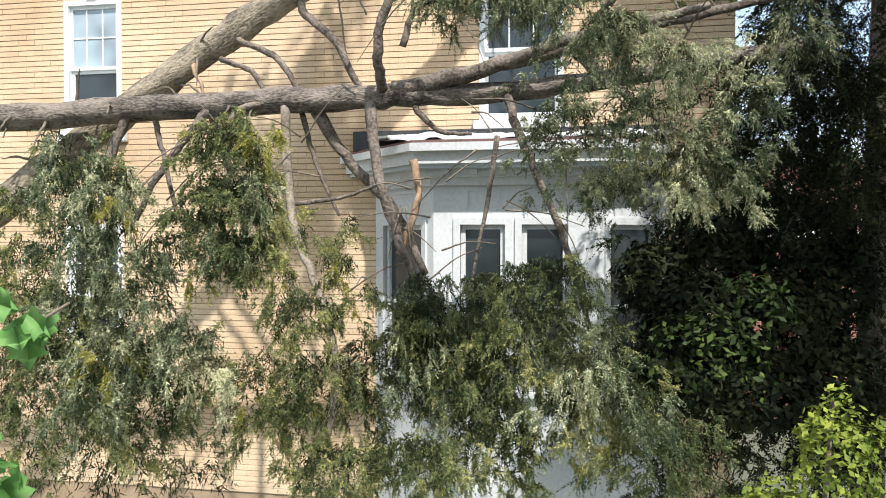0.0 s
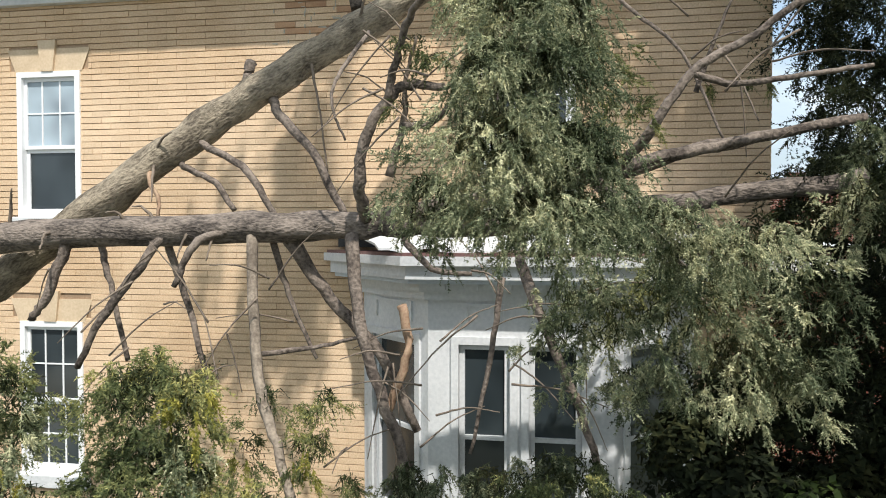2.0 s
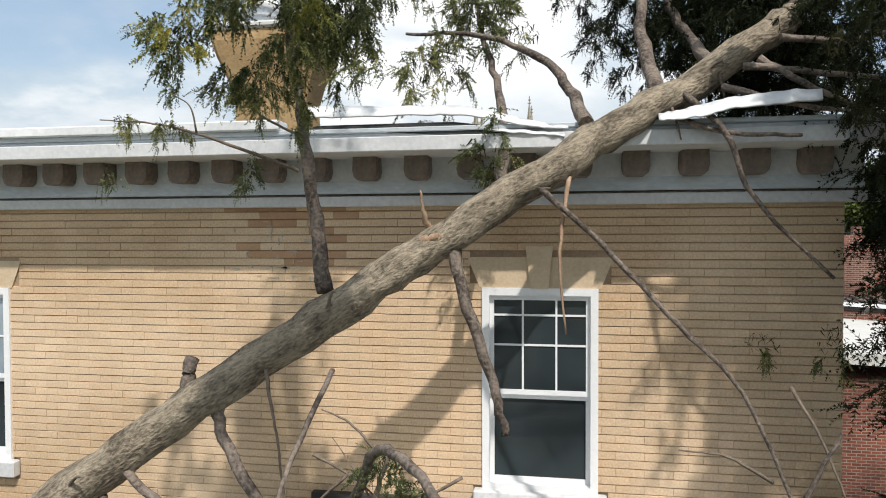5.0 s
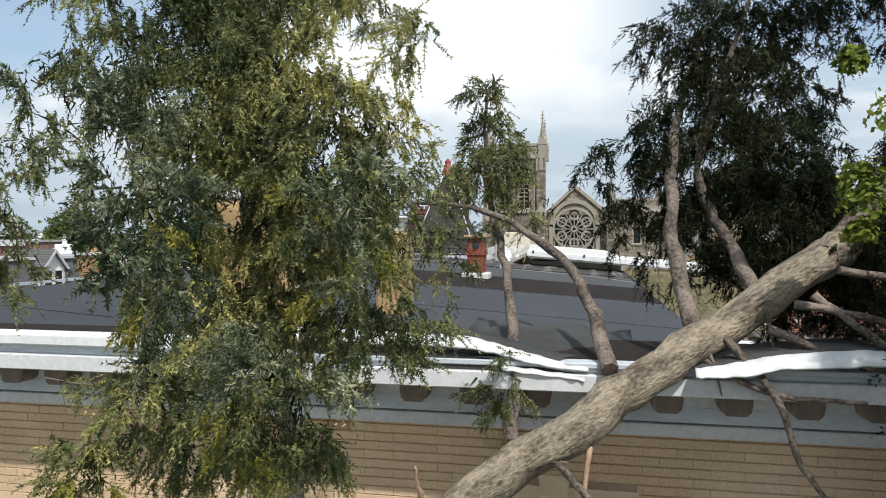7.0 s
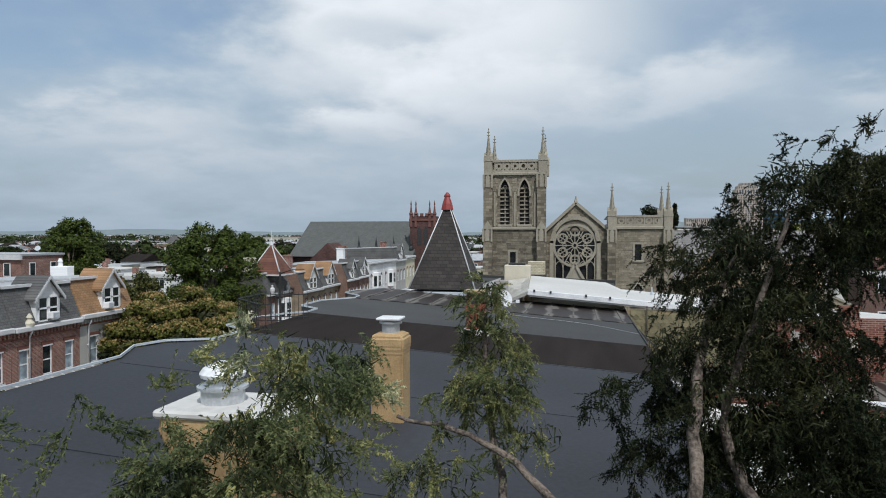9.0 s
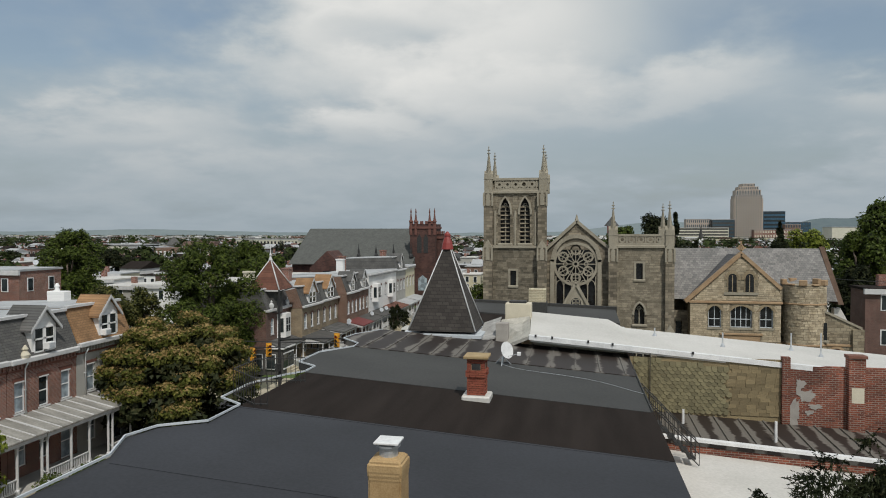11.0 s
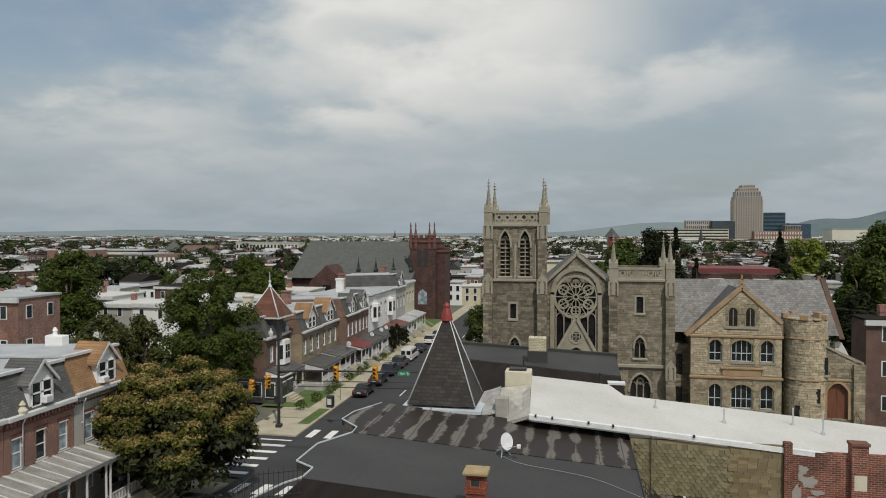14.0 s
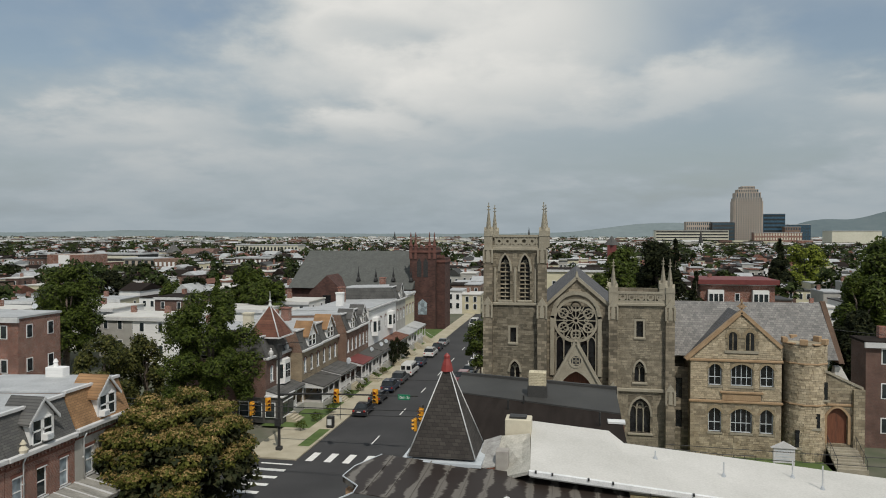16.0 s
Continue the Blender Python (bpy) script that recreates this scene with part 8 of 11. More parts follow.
def car(name, label, col, shape):
    """A parked car facing +y, built from side profiles. shape: sedan, suv or van."""
    c = thing(name, label, name, "parked cars")
    Lh, W = {"sedan": (2.3, 0.9), "suv": (2.35, 0.95), "van": (2.7, 1.0)}[shape]
    top = {"sedan": 1.42, "suv": 1.72, "van": 2.05}[shape]
    if shape == "sedan":
        low = [(-Lh, 0.35), (-Lh, 0.75), (-Lh + 0.15, 0.95), (-1.35, 1.0), (0.95, 0.95), (2.0, 0.82), (Lh, 0.62), (Lh, 0.35)]
        cab = [(-1.75, 0.97), (-1.0, top - 0.03), (0.2, top), (1.15, 0.95)]
    elif shape == "suv":
        low = [(-Lh, 0.4), (-Lh, 0.95), (-Lh + 0.05, 1.05), (0.95, 1.05), (2.0, 0.98), (Lh, 0.75), (Lh, 0.4)]
        cab = [(-2.28, 1.03), (-2.0, top - 0.05), (0.1, top), (1.1, 1.04)]
    else:
        low = [(-Lh, 0.4), (-Lh, 1.1), (1.4, 1.1), (2.3, 0.95), (Lh, 0.8), (Lh, 0.4)]
        cab = [(-Lh + 0.02, 1.08), (-Lh + 0.1, top), (0.9, top), (1.7, 1.09)]
    def loft(prof, w0, w1, zsplit):
        bm = bmesh.new()
        sides = []
        for s in (-1, 1):
            sides.append([bm.verts.new((s * (w1 if z > zsplit else w0), y, z)) for y, z in prof])
        n = len(prof)
        for i in range(n):
            j = (i + 1) % n
            bm.faces.new((sides[0][i], sides[0][j], sides[1][j], sides[1][i]))
        bm.faces.new(sides[0]); bm.faces.new(sides[1][::-1])
        bmesh.ops.recalc_face_normals(bm, faces=bm.faces[:])
        bmesh.ops.bevel(bm, geom=bm.edges[:], offset=0.06, segments=2, affect="EDGES")
        return bm
    body = part("body", loft(low, W, W, 9), col, c)
    part("cabin", loft(cab, W - 0.06, W - 0.2, 1.2), "car_glass" if shape != "van" else col, c)
    part("roof_panel", B(-(W - 0.2), cab[1][0] + 0.12, top - 0.05, W - 0.2, cab[2][0] - 0.05, top + 0.015, 0.02), col, c)
    if shape == "van":
        for y0, y1 in ((0.3, 1.2), (-2.2, -1.4), (-1.2, 0.1)):
            for s in (-1, 1):
                part("side_window", B(s * 0.93 - 0.02, y0, 1.2, s * 0.93 + 0.02, y1, 1.8), "car_glass", c)
        for s in (-0.45, 0.45):
            part("rear_window", B(s - 0.32, -Lh - 0.01, 1.2, s + 0.32, -Lh + 0.06, 1.8), "car_glass", c)
        part("windscreen", prism(bmesh.new(), [(-0.8, 1.72, 1.12), (0.8, 1.72, 1.12), (0.72, 0.98, 1.98), (-0.72, 0.98, 1.98)], (0, 0.04, 0.03)), "car_glass", c)
    else:
        for s in (-1, 1):
            for y in (-0.35, cab[2][0] + 0.05, cab[1][0] + 0.1):
                part("pillar", cone(bmesh.new(), (s * (W - 0.07), y, 1.0), (s * (W - 0.19), y - 0.05, top - 0.04), 0.035, 0.03, 5), col, c)
    for s in (-1, 1):
        for y in (-1.45, 1.4):
            w = part("wheel", lathe(bmesh.new(), (0, 0, 0), [(0.2, 0), (0.33, 0.02), (0.34, 0.1), (0.33, 0.2), (0.2, 0.22)], 18), "tyre", c)
            w.matrix_basis = pose(s * (W - 0.02) - s * 0.2, y, 0.34, 0, 90 * s, 0)
            part("rim", lathe(bmesh.new(), (0, 0, 0.2), [(0.2, 0), (0.19, 0.03), (0.05, 0.035)], 12), "chrome", w)
        part("tail_light", B(s * (W - 0.2) - 0.12, -Lh - 0.02, 0.7, s * (W - 0.2) + 0.12, -Lh + 0.05, 0.92), "tail_red", c)
        part("headlight", B(s * (W - 0.22) - 0.15, Lh - 0.06, 0.6, s * (W - 0.22) + 0.15, Lh + 0.01, 0.74), "chrome", c)
        part("mirror", B(s * (W + 0.08) - 0.08, 0.75, 0.98, s * (W + 0.08) + 0.08, 0.9, 1.12, 0.02), col, c)
    part("rear_bumper", B(-W + 0.02, -Lh - 0.08, 0.36, W - 0.02, -Lh + 0.1, 0.6, 0.04), col, c)
    part("number_plate", B(-0.26, -Lh - 0.09, 0.62, 0.26, -Lh - 0.06, 0.76), "white_paint", c)
    return c


BLACK, NAVY, SILVER, WHITE, MAROON, GREYP = [paint(n, c) for n, c in (("paint_black", (0.015, 0.015, 0.02)), ("paint_navy", (0.025, 0.035, 0.06)), ("paint_silver", (0.3, 0.31, 0.32)), ("paint_white", (0.72, 0.72, 0.71)), ("paint_maroon", (0.16, 0.015, 0.02)), ("paint_grey", (0.08, 0.085, 0.09)))]
proto = {}
for x, y, kind, col, label, flip in (
        (-26.75, 88.4, "sedan", BLACK, "black sedan parked at the kerb", 0), (-26.75, 95.0, "sedan", BLACK, "black sedan parked at the kerb", 0), (-26.8, 101.6, "suv", NAVY, "dark blue sport utility parked at the kerb", 0),
        (-26.8, 107.3, "suv", GREYP, "dark grey sport utility parked at the kerb", 0), (-26.8, 113.4, "van", WHITE, "white cargo van parked at the kerb", 0), (-26.8, 121.2, "sedan", NAVY, "dark blue sedan parked at the kerb", 0),
        (-26.8, 130.4, "suv", WHITE, "white crossover parked at the kerb", 0), (-26.8, 137.0, "sedan", BLACK, "black sedan parked at the kerb", 0), (-26.8, 143.2, "sedan", SILVER, "silver sedan parked at the kerb", 0),
        (-17.2, 108.4, "suv", MAROON, "maroon sport utility parked at the kerb", 1), (-17.2, 115.0, "sedan", GREYP, "dark grey sedan parked at the kerb", 1), (-17.2, 121.4, "sedan", WHITE, "white sedan parked at the kerb", 1),
        (-17.2, 128.5, "van", WHITE, "white box van parked at the kerb", 1), (-17.2, 136, "sedan", BLACK, "black sedan parked at the kerb", 1), (-17.2, 143, "suv", SILVER, "silver sport utility parked at the kerb", 1),
        (-24.6, 172.0, "van", WHITE, "white truck far down the street", 1), (-20.0, 178.0, "sedan", BLACK, "dark car far down the street", 1), (-29.2, 36.0, "sedan", GREYP, "dark grey sedan parked by the porches", 0),
        (-26.7, 48.2, "sedan", BLACK, "black sedan parked under the tree", 0)):
    name = {"sedan": "car", "suv": "car", "van": "van"}[kind]
    key = (kind, label)
    if key not in proto:
        proto[key] = car(name, label, col, kind)
        ob = proto[key]
    else:
        ob = copy_thing(proto[key], Matrix())
    x = -26.8 if x == -29.2 else x
    ob.matrix_basis = pose(x, y, gz(y) + 0.01, math.degrees(math.atan(-0.085)) if y < 57 else 0, 0, 180 * flip)

# ---------------------------------------------------------------- trees of the streets
def broad_tree(x, y, z, height, spread, mat, label, seed, n=2600, leaf=0.34, trunk=0.3, name="tree"):
    rr = random.Random(seed)
    t = thing(name, label, "tree")
    part("trunk", tube(bmesh.new(), smooth_line([(x, y, z - 0.3), (x + 0.2, y, z + height * 0.3), (x, y, z + height * 0.7)], 4), taper(trunk, trunk * 0.35, 9), 8, 0.2), "bark", t)
    lobes = []
    for i in range(42):
        a = rr.uniform(0, 6.28)
        h = 0.20 + 0.75 * (i + 0.5) / 42
        r = spread * math.sqrt(max(0.02, 1 - ((h - 0.45) / 0.55) ** 2)) * rr.uniform(0.35, 0.78)
        s = spread * rr.uniform(0.18, 0.36)
        lobes.append((x + r * math.cos(a), y + r * math.sin(a), z + height * h, s, s, s * rr.uniform(0.6, 0.95) * height / spread / 2.0, int(n / 27)))
        if i % 5 == 0:
            part("limb", tube(bmesh.new(), [(x, y, z + height * 0.35), (x + r * 0.5 * math.cos(a), y + r * 0.5 * math.sin(a), z + height * (h - 0.1)), (x + r * math.cos(a), y + r * math.sin(a), z + height * h)], [trunk * 0.45, trunk * 0.25, 0.04], 6), "bark", t)
    crown("crown", lobes, mat, t, seed, leaf * 0.85)
    # dark lobes inside, the crown's inner shade put into their colour
    crown("inner_crown", [(a, b, c, p * 0.8, q * 0.8, r * 0.8, k // 4) for a, b, c, p, q, r, k in lobes], "foliage_inner_shade", t, seed + 300, leaf * 1.1)
    return t


def conifer(x, y, z, height, spread, mat, label, seed, n=3000, leaf=0.3):
    """A pointed evergreen in drooping tiers."""
    rr = random.Random(seed)
    t = thing("conifer", label, "tree")
    part("trunk", cone(bmesh.new(), (x, y, z - 0.3), (x, y, z + height * 0.95), 0.3, 0.03, 7), "bark", t)
    lobes = []
    for k in range(9):
        f = k / 8
        r = spread * (1 - f) * 0.75 + 0.25
        for j in range(5 if k < 6 else 2):
            a = rr.uniform(0, 6.28)
            lobes.append((x + r * 0.6 * math.cos(a), y + r * 0.6 * math.sin(a), z + height * (0.12 + 0.82 * f), r * 0.6, r * 0.6, height * 0.075, n // 36))
    crown("crown", lobes, mat, t, seed, leaf)
    return t


rust = thing("blossom_tree", "broad street tree with rusty orange seed clusters", "tree")
part("trunk", tube(bmesh.new(), smooth_line([(-30, 51.5, 0.4), (-29.8, 51.4, 3.0), (-30.2, 51.6, 6.5)], 4), taper(0.32, 0.2, 9), 9, 0.2), "bark", rust)
rr = random.Random(31)
lb, lg, lc = [], [], []
for i in range(125):
    a, r = rr.uniform(0, 6.28), math.sqrt(rr.random()) * 0.97
    px, py = -29.9 + 5.35 * r * math.cos(a), 51.3 + 5.3 * r * math.sin(a)
    pz = 3.3 + 7.7 * math.sqrt(max(0, 1 - r * r)) ** 0.8 * rr.uniform(0.62, 1.0)
    w = rr.uniform(0.75, 1.35)
    lb.append((px, py, pz + 0.25, w, w, 0.34, int(190 * w * w)))
    lg.append((px, py, pz - 0.05, w * 1.08, w * 1.08, 0.55, int(430 * w * w)))
    lc.append((px, py, pz - 1.1, 1.1, 1.1, 0.9, 150))
    if i % 5 == 0:
        part("limb", tube(bmesh.new(), [(-30.1, 51.5, 4.5), ((px - 30) / 2, (py + 51.5) / 2, pz * 0.75), (px, py, pz)], [0.16, 0.09, 0.03], 6), "bark", rust)
# low dark lobes that stand in for the shade under the crown
for i in range(30):
    a, r = rr.uniform(0, 6.28), rr.uniform(0.2, 0.82)
    lc.append((-29.9 + 5.3 * r * math.cos(a), 51.3 + 5.3 * r * math.sin(a), rr.uniform(2.2, 4.2), 1.3, 1.3, 1.0, 150))
crown("blossom", lb, "foliage_rust", rust, 32, 0.10, "rusty orange clusters")
crown("leaves", lg, "foliage_mimosa", rust, 33, 0.13)
crown("inner_crown", lc, "foliage_inner_shade", rust, 34, 0.24)

broad_tree(-41.0, 75.3, 0.1, 15.7, 5.9, "foliage_broad", "tall dark green shade tree beside the corner house", 41, 26000, 0.17, 0.4)
broad_tree(-83, 104, 0, 17.5, 7.0, "foliage_broad", "dense dark shade tree behind the rows", 42, 14000, 0.25, 0.4)
broad_tree(-90, 112, 0, 13.5, 6.0, "foliage_dark", "dense dark shade tree behind the rows", 43, 6000, 0.32, 0.4)
broad_tree(-127, 173, 0, 12.2, 8.0, "foliage_dark", "dense dark shade tree behind the rows", 56, 6000, 0.42, 0.4)
broad_tree(-54.5, 75.5, 0, 10.8, 4.2, "foliage_olive", "yellowish leafy tree behind the rows", 44, 6500, 0.2)
broad_tree(-52.5, 80.5, 0, 10.4, 3.2, "foliage_olive", "yellowish leafy tree behind the rows", 57, 4500, 0.2)
broad_tree(-101, 173, 0, 11.2, 5.5, "foliage_dark", "dark shade tree among the rows", 58, 4000, 0.4, 0.3)
conifer(-77, 142, 0, 14.2, 3.4, "foliage_broad", "pointed dark conifer among the rows", 59, 4000, 0.3)
broad_tree(-74.5, 153, 0, 14.6, 6.5, "foliage_broad", "large shade tree before the brownstone church", 60, 8000, 0.36, 0.4)
broad_tree(-66, 144, 0, 12.6, 5.5, "foliage_broad", "large shade tree before the brownstone church", 61, 7000, 0.34, 0.4)
broad_tree(-104, 167, 0, 10.0, 3.8, "foliage_broad", "shade tree among the rows", 62, 3000, 0.36, 0.3)
broad_tree(-15.0, 112, 0, 8.8, 3.2, "foliage_broad", "slim street tree before the church", 45, 3600, 0.2, 0.16)
broad_tree(-14.2, 132, 0, 10.5, 3.6, "foliage_broad", "slim street tree along the pavement", 46, 3000, 0.24, 0.16)
broad_tree(8.0, 150, 0, 16.8, 6.2, "foliage_broad", "green shade tree behind the stone church", 47, 8000, 0.34, 0.4)
broad_tree(18, 165, 0, 20.5, 6.5, "foliage_dark", "tall dark tree behind the stone church", 48, 8000, 0.4, 0.4)
conifer(21, 158, 0, 21.5, 5.0, "foliage_dark", "tall dark conifer behind the stone church", 55, 5000, 0.4)
broad_tree(12.5, 195, 0, 19.0, 6.5, "foliage_broad", "shade tree behind the stone church", 63, 5000, 0.44, 0.4)
conifer(22, 138, 0, 15.8, 4.6, "foliage_dark", "dark conifer behind the parish house", 64, 5000, 0.3)
conifer(66, 246, 0, 21.0, 7.0, "foliage_dark", "tall dark conifer among the houses", 65, 5000, 0.5)
broad_tree(81, 270, 0, 18.0, 9.0, "foliage_lime", "bright green tree among the houses", 66, 5000, 0.5, 0.4)
broad_tree(43.5, 113, 0, 21.5, 6.0, "foliage_broad", "large shade tree beside the parish house", 49, 13000, 0.3, 0.5)
broad_tree(37.5, 105, 0, 17.0, 4.6, "foliage_broad", "shade tree behind the parish house", 50, 9000, 0.28, 0.5)
broad_tree(50, 124, 0, 21.5, 8.0, "foliage_broad", "large shade tree beside the parish house", 51, 9000, 0.36, 0.5)
broad_tree(34.8, 99, 0, 13.0, 3.6, "foliage_dark", "dark tree beside the parish house", 67, 6000, 0.28, 0.4)
broad_tree(-30.95, 118.2, 0.1, 4.6, 0.9, "foliage_dark", "clipped conical evergreen before a porch", 52, 1200, 0.14, 0.1)
broad_tree(-30.95, 121.0, 0.1, 4.6, 0.9, "foliage_dark", "clipped conical evergreen before a porch", 53, 1200, 0.14, 0.1)
broad_tree(-31.0, 126, 0.1, 3.0, 1.3, "foliage_dark", "rounded clipped bush in a front yard", 54, 1200, 0.14, 0.1)
for i in range(9):
    b = thing("bush", "small leafy bush in a front yard", "bush", "yard bushes")
    x, y = -31.5 + (i % 3) * 0.35, 79 + i * 4.1
    part("stem", cone(bmesh.new(), (x, y, 0.1), (x, y, 0.8), 0.05, 0.02, 5), "twig", b)
    crown("foliage", [(x, y, 0.75, 0.7, 0.7, 0.55, 260)], "foliage_broad", b, 60 + i, 0.11)
for i in range(4):
    b = thing("bush", "green shrub before the porch steps", "bush", "yard bushes")
    x, y = -30.2 + (i % 2) * 0.4, 38.5 + i * 2.1
    part("stem", cone(bmesh.new(), (x, y, gz(y)), (x, y, gz(y) + 1), 0.05, 0.02, 5), "twig", b)
    crown("foliage", [(x, y, gz(y) + 0.9, 0.8, 0.9, 0.8, 500)], "foliage_broad", b, 80 + i, 0.1)
near_green = thing("street_tree", "yellow-green street tree beside the porches", "tree")
part("trunk", cone(bmesh.new(), (-29.5, 30.5, 2.0), (-29.7, 31, 7), 0.16, 0.06, 7), "bark", near_green)
crown("crown", [(-29.6, 31.2, 6.4, 1.5, 1.6, 1.3, 900), (-29.4, 33.2, 6.6, 1.0, 1.0, 0.8, 500), (-29.8, 33.0, 4.6, 1.2, 1.3, 1.2, 600)], "foliage_lime", near_green, 91, 0.16)


# ---------------------------------------------------------------- the town
def town_house(x, y, w, d, h, wallmat, roofmat, label, turn=0, rows=2, cols=3, z=0):
    """A detached or end house seen across the roofs, with its own windows, cornice and chimney."""
    t = thing("town_house", label, "house", "town houses")
    part("wall", B(-w / 2, -d / 2, -0.5, w / 2, d / 2, h), wallmat, t)
    part("roof", B(-w / 2 - 0.15, -d / 2 - 0.2, h, w / 2 + 0.15, d / 2 + 0.2, h + 0.25), roofmat, t)
    part("cornice", B(-w / 2 - 0.2, -d / 2 - 0.35, h - 0.45, w / 2 + 0.2, -d / 2 - 0.02, h + 0.12), "white_paint", t)
    for r in range(rows):
        for c in range(cols):
            cx, cz = -w / 2 + w * (c + 0.5) / cols, h * (r + 0.35) / rows + 0.2
            f = part("window", B(cx - 0.5, -d / 2 - 0.06, cz, cx + 0.5, -d / 2 + 0.02, cz + 1.7), "vinyl", t)
            part("pane", B(cx - 0.38, -d / 2 - 0.08, cz + 0.1, cx + 0.38, -d / 2 - 0.05, cz + 1.6), "glass", f)
        for c in range(2):
            cy, cz = -d / 2 + d * (c + 0.5) / 2, h * (r + 0.35) / rows + 0.2
            f = part("window", B(w / 2 - 0.02, cy - 0.5, cz, w / 2 + 0.06, cy + 0.5, cz + 1.7), "vinyl", t)
            part("pane", B(w / 2 + 0.05, cy - 0.38, cz + 0.1, w / 2 + 0.08, cy + 0.38, cz + 1.6), "glass", f)
    part("chimney", B(-w * 0.3, d * 0.2, h, -w * 0.3 + 0.9, d * 0.2 + 0.8, h + 1.5), "brick_red", t)
    t.matrix_basis = pose(x, y, z, 0, 0, turn)
    return t


town_house(-75.0, 80, 16, 7, 12.6, "brick_red", "roof_silver", "red brick flats with white windows and a flat roof", 0, 3, 4)
rr = random.Random(77)
for i, (x, y, w, d, h, wm, rm) in enumerate(((-72, 118, 11, 9, 8.0, "siding_white", "roof_membrane"), (-60, 112, 12, 10, 7.2, "siding_white", "roof_silver"), (-84, 124, 9, 10, 7.2, "stucco_grey", "roof_membrane"), (-95, 130, 10, 10, 8.0, "siding_white", "roof_membrane"),
        (-55, 130, 14, 9, 6.5, "stucco_grey", "roof_silver"), (-70, 138, 16, 10, 7.5, "siding_white", "roof_membrane"), (-88, 150, 12, 10, 8.5, "brick_dark", "roof_dark"), (-106, 146, 9, 9, 8, "siding_yellow", "roof_silver"),
        (-62, 150, 10, 10, 8, "siding_white", "roof_membrane"), (-118, 140, 11, 10, 8, "siding_white", "roof_silver"), (-100, 112, 10, 9, 7.5, "siding_yellow", "roof_silver"), (-112, 122, 12, 10, 8.0, "siding_white", "roof_membrane"))):
    town_house(x, y, w, d, h, wm, rm, "two-storey house with a flat pale roof", rr.choice((0, 0, 0, 8)), 2, 3)
redroof = town_house(34, 166, 15, 12, 12.4, "brick_red", "maroon", "brick house with a red cornice and white bays", 0, 2, 3)
for x in (-4.5, 4.5):
    part("bay_window", B(x - 1.6, -7.2, 3.0, x + 1.6, -6.0, 11.0), "siding_white", redroof)
    for k in (-1, 0, 1):
        part("bay_pane", B(x + k * 1.0 - 0.38, -7.26, 8.2, x + k * 1.0 + 0.38, -7.18, 10.2), "glass", redroof)
part("red_cornice", B(-8.2, -7.0, 12.2, 8.2, 6.6, 13.2), "maroon", redroof)
town_house(0, 182, 26, 10, 14.0, "siding_yellow", "roof_dark", "long pale yellow building with a dark roof", 0, 2, 5)
town_house(62, 150, 9, 9, 9.5, "stucco_grey", "roof_silver", "grey gabled house among trees", 0, 2, 3)
town_house(36.6, 87.2, 12, 4, 11.2, "brick_dark", "roof_dark", "dark brick flats beside the parish house", 0, 3, 3)
sq = thing("bell_turret", "small red turret with a grey slate cap", "tower")
part("shaft", B(9.6, 217, 0, 12.2, 220, 19.6), "maroon", sq)
part("cap", cone(bmesh.new(), (10.9, 218.5, 19.6), (10.9, 218.5, 22.4), 2.3, 0.1, 4), "shingle_grey", sq)

# blocks of row houses to the edge of the town, past counting
WALLS = ["brick_red", "brick_brown", "brick_dark", "siding_white", "siding_white", "siding_yellow", "stucco_grey", "stucco_grey"]
ROOFS = ["roof_silver", "roof_membrane", "roof_dark", "roof_slate_blue", "shingle_red"]


class Pile:
    def __init__(self):
        self.v, self.f = [], []

    def box(self, x0, y0, z0, x1, y1, z1):
        n = len(self.v)
        self.v += [(x, y, z) for x in (x0, x1) for y in (y0, y1) for z in (z0, z1)]
        self.f += [tuple(n + i for i in f) for f in ((0, 1, 3, 2), (4, 6, 7, 5), (0, 4, 5, 1), (2, 3, 7, 6), (1, 5, 7, 3))]

    def pane(self, x0, y0, z0, x1, y1, z1):
        n = len(self.v)
        self.v += [(x0, y0, z0), (x1, y1, z0), (x1, y1, z1), (x0, y0, z1)]
        self.f.append((n, n + 1, n + 2, n + 3))

    def gable(self, x0, y0, z, x1, y1, rise, along):
        n = len(self.v)
        if along:
            m = (y0 + y1) / 2
            self.v += [(x0, y0, z), (x1, y0, z), (x1, y1, z), (x0, y1, z), (x0, m, z + rise), (x1, m, z + rise)]
            self.f += [(n, n + 1, n + 5, n + 4), (n + 2, n + 3, n + 4, n + 5), (n, n + 4, n + 3), (n + 1, n + 2, n + 5)]
        else:
            m = (x0 + x1) / 2
            self.v += [(x0, y0, z), (x1, y0, z), (x1, y1, z), (x0, y1, z), (m, y0, z + rise), (m, y1, z + rise)]
            self.f += [(n, n + 4, n + 5, n + 3), (n + 1, n + 2, n + 5, n + 4), (n, n + 1, n + 4), (n + 2, n + 3, n + 5)]


piles = {m: Pile() for m in WALLS + ROOFS + ["glass", "vinyl"]}
spots = []


CLEAR = ((-305, 315, -258, 405), (-242, 300, -198, 350), (-202, 340, -166, 395), (-328, 450, -278, 522), (-338, 585, -262, 660))


def blocked(x, y):
    if any(a - 6 < x < c and b - 10 < y < d for a, b, c, d in CLEAR):
        return True
    if y < 105 and x > -125 and x < 60 or (-125 < x < -40 and y < 165) or (-70 < x < 10 and y < 195) or (-30 < x < -14 and y < 420) or (x >= 10 and x < 60 and y < 165):
        return True
    return x < -1.05 * y - 25 or x > 0.47 * y + 25


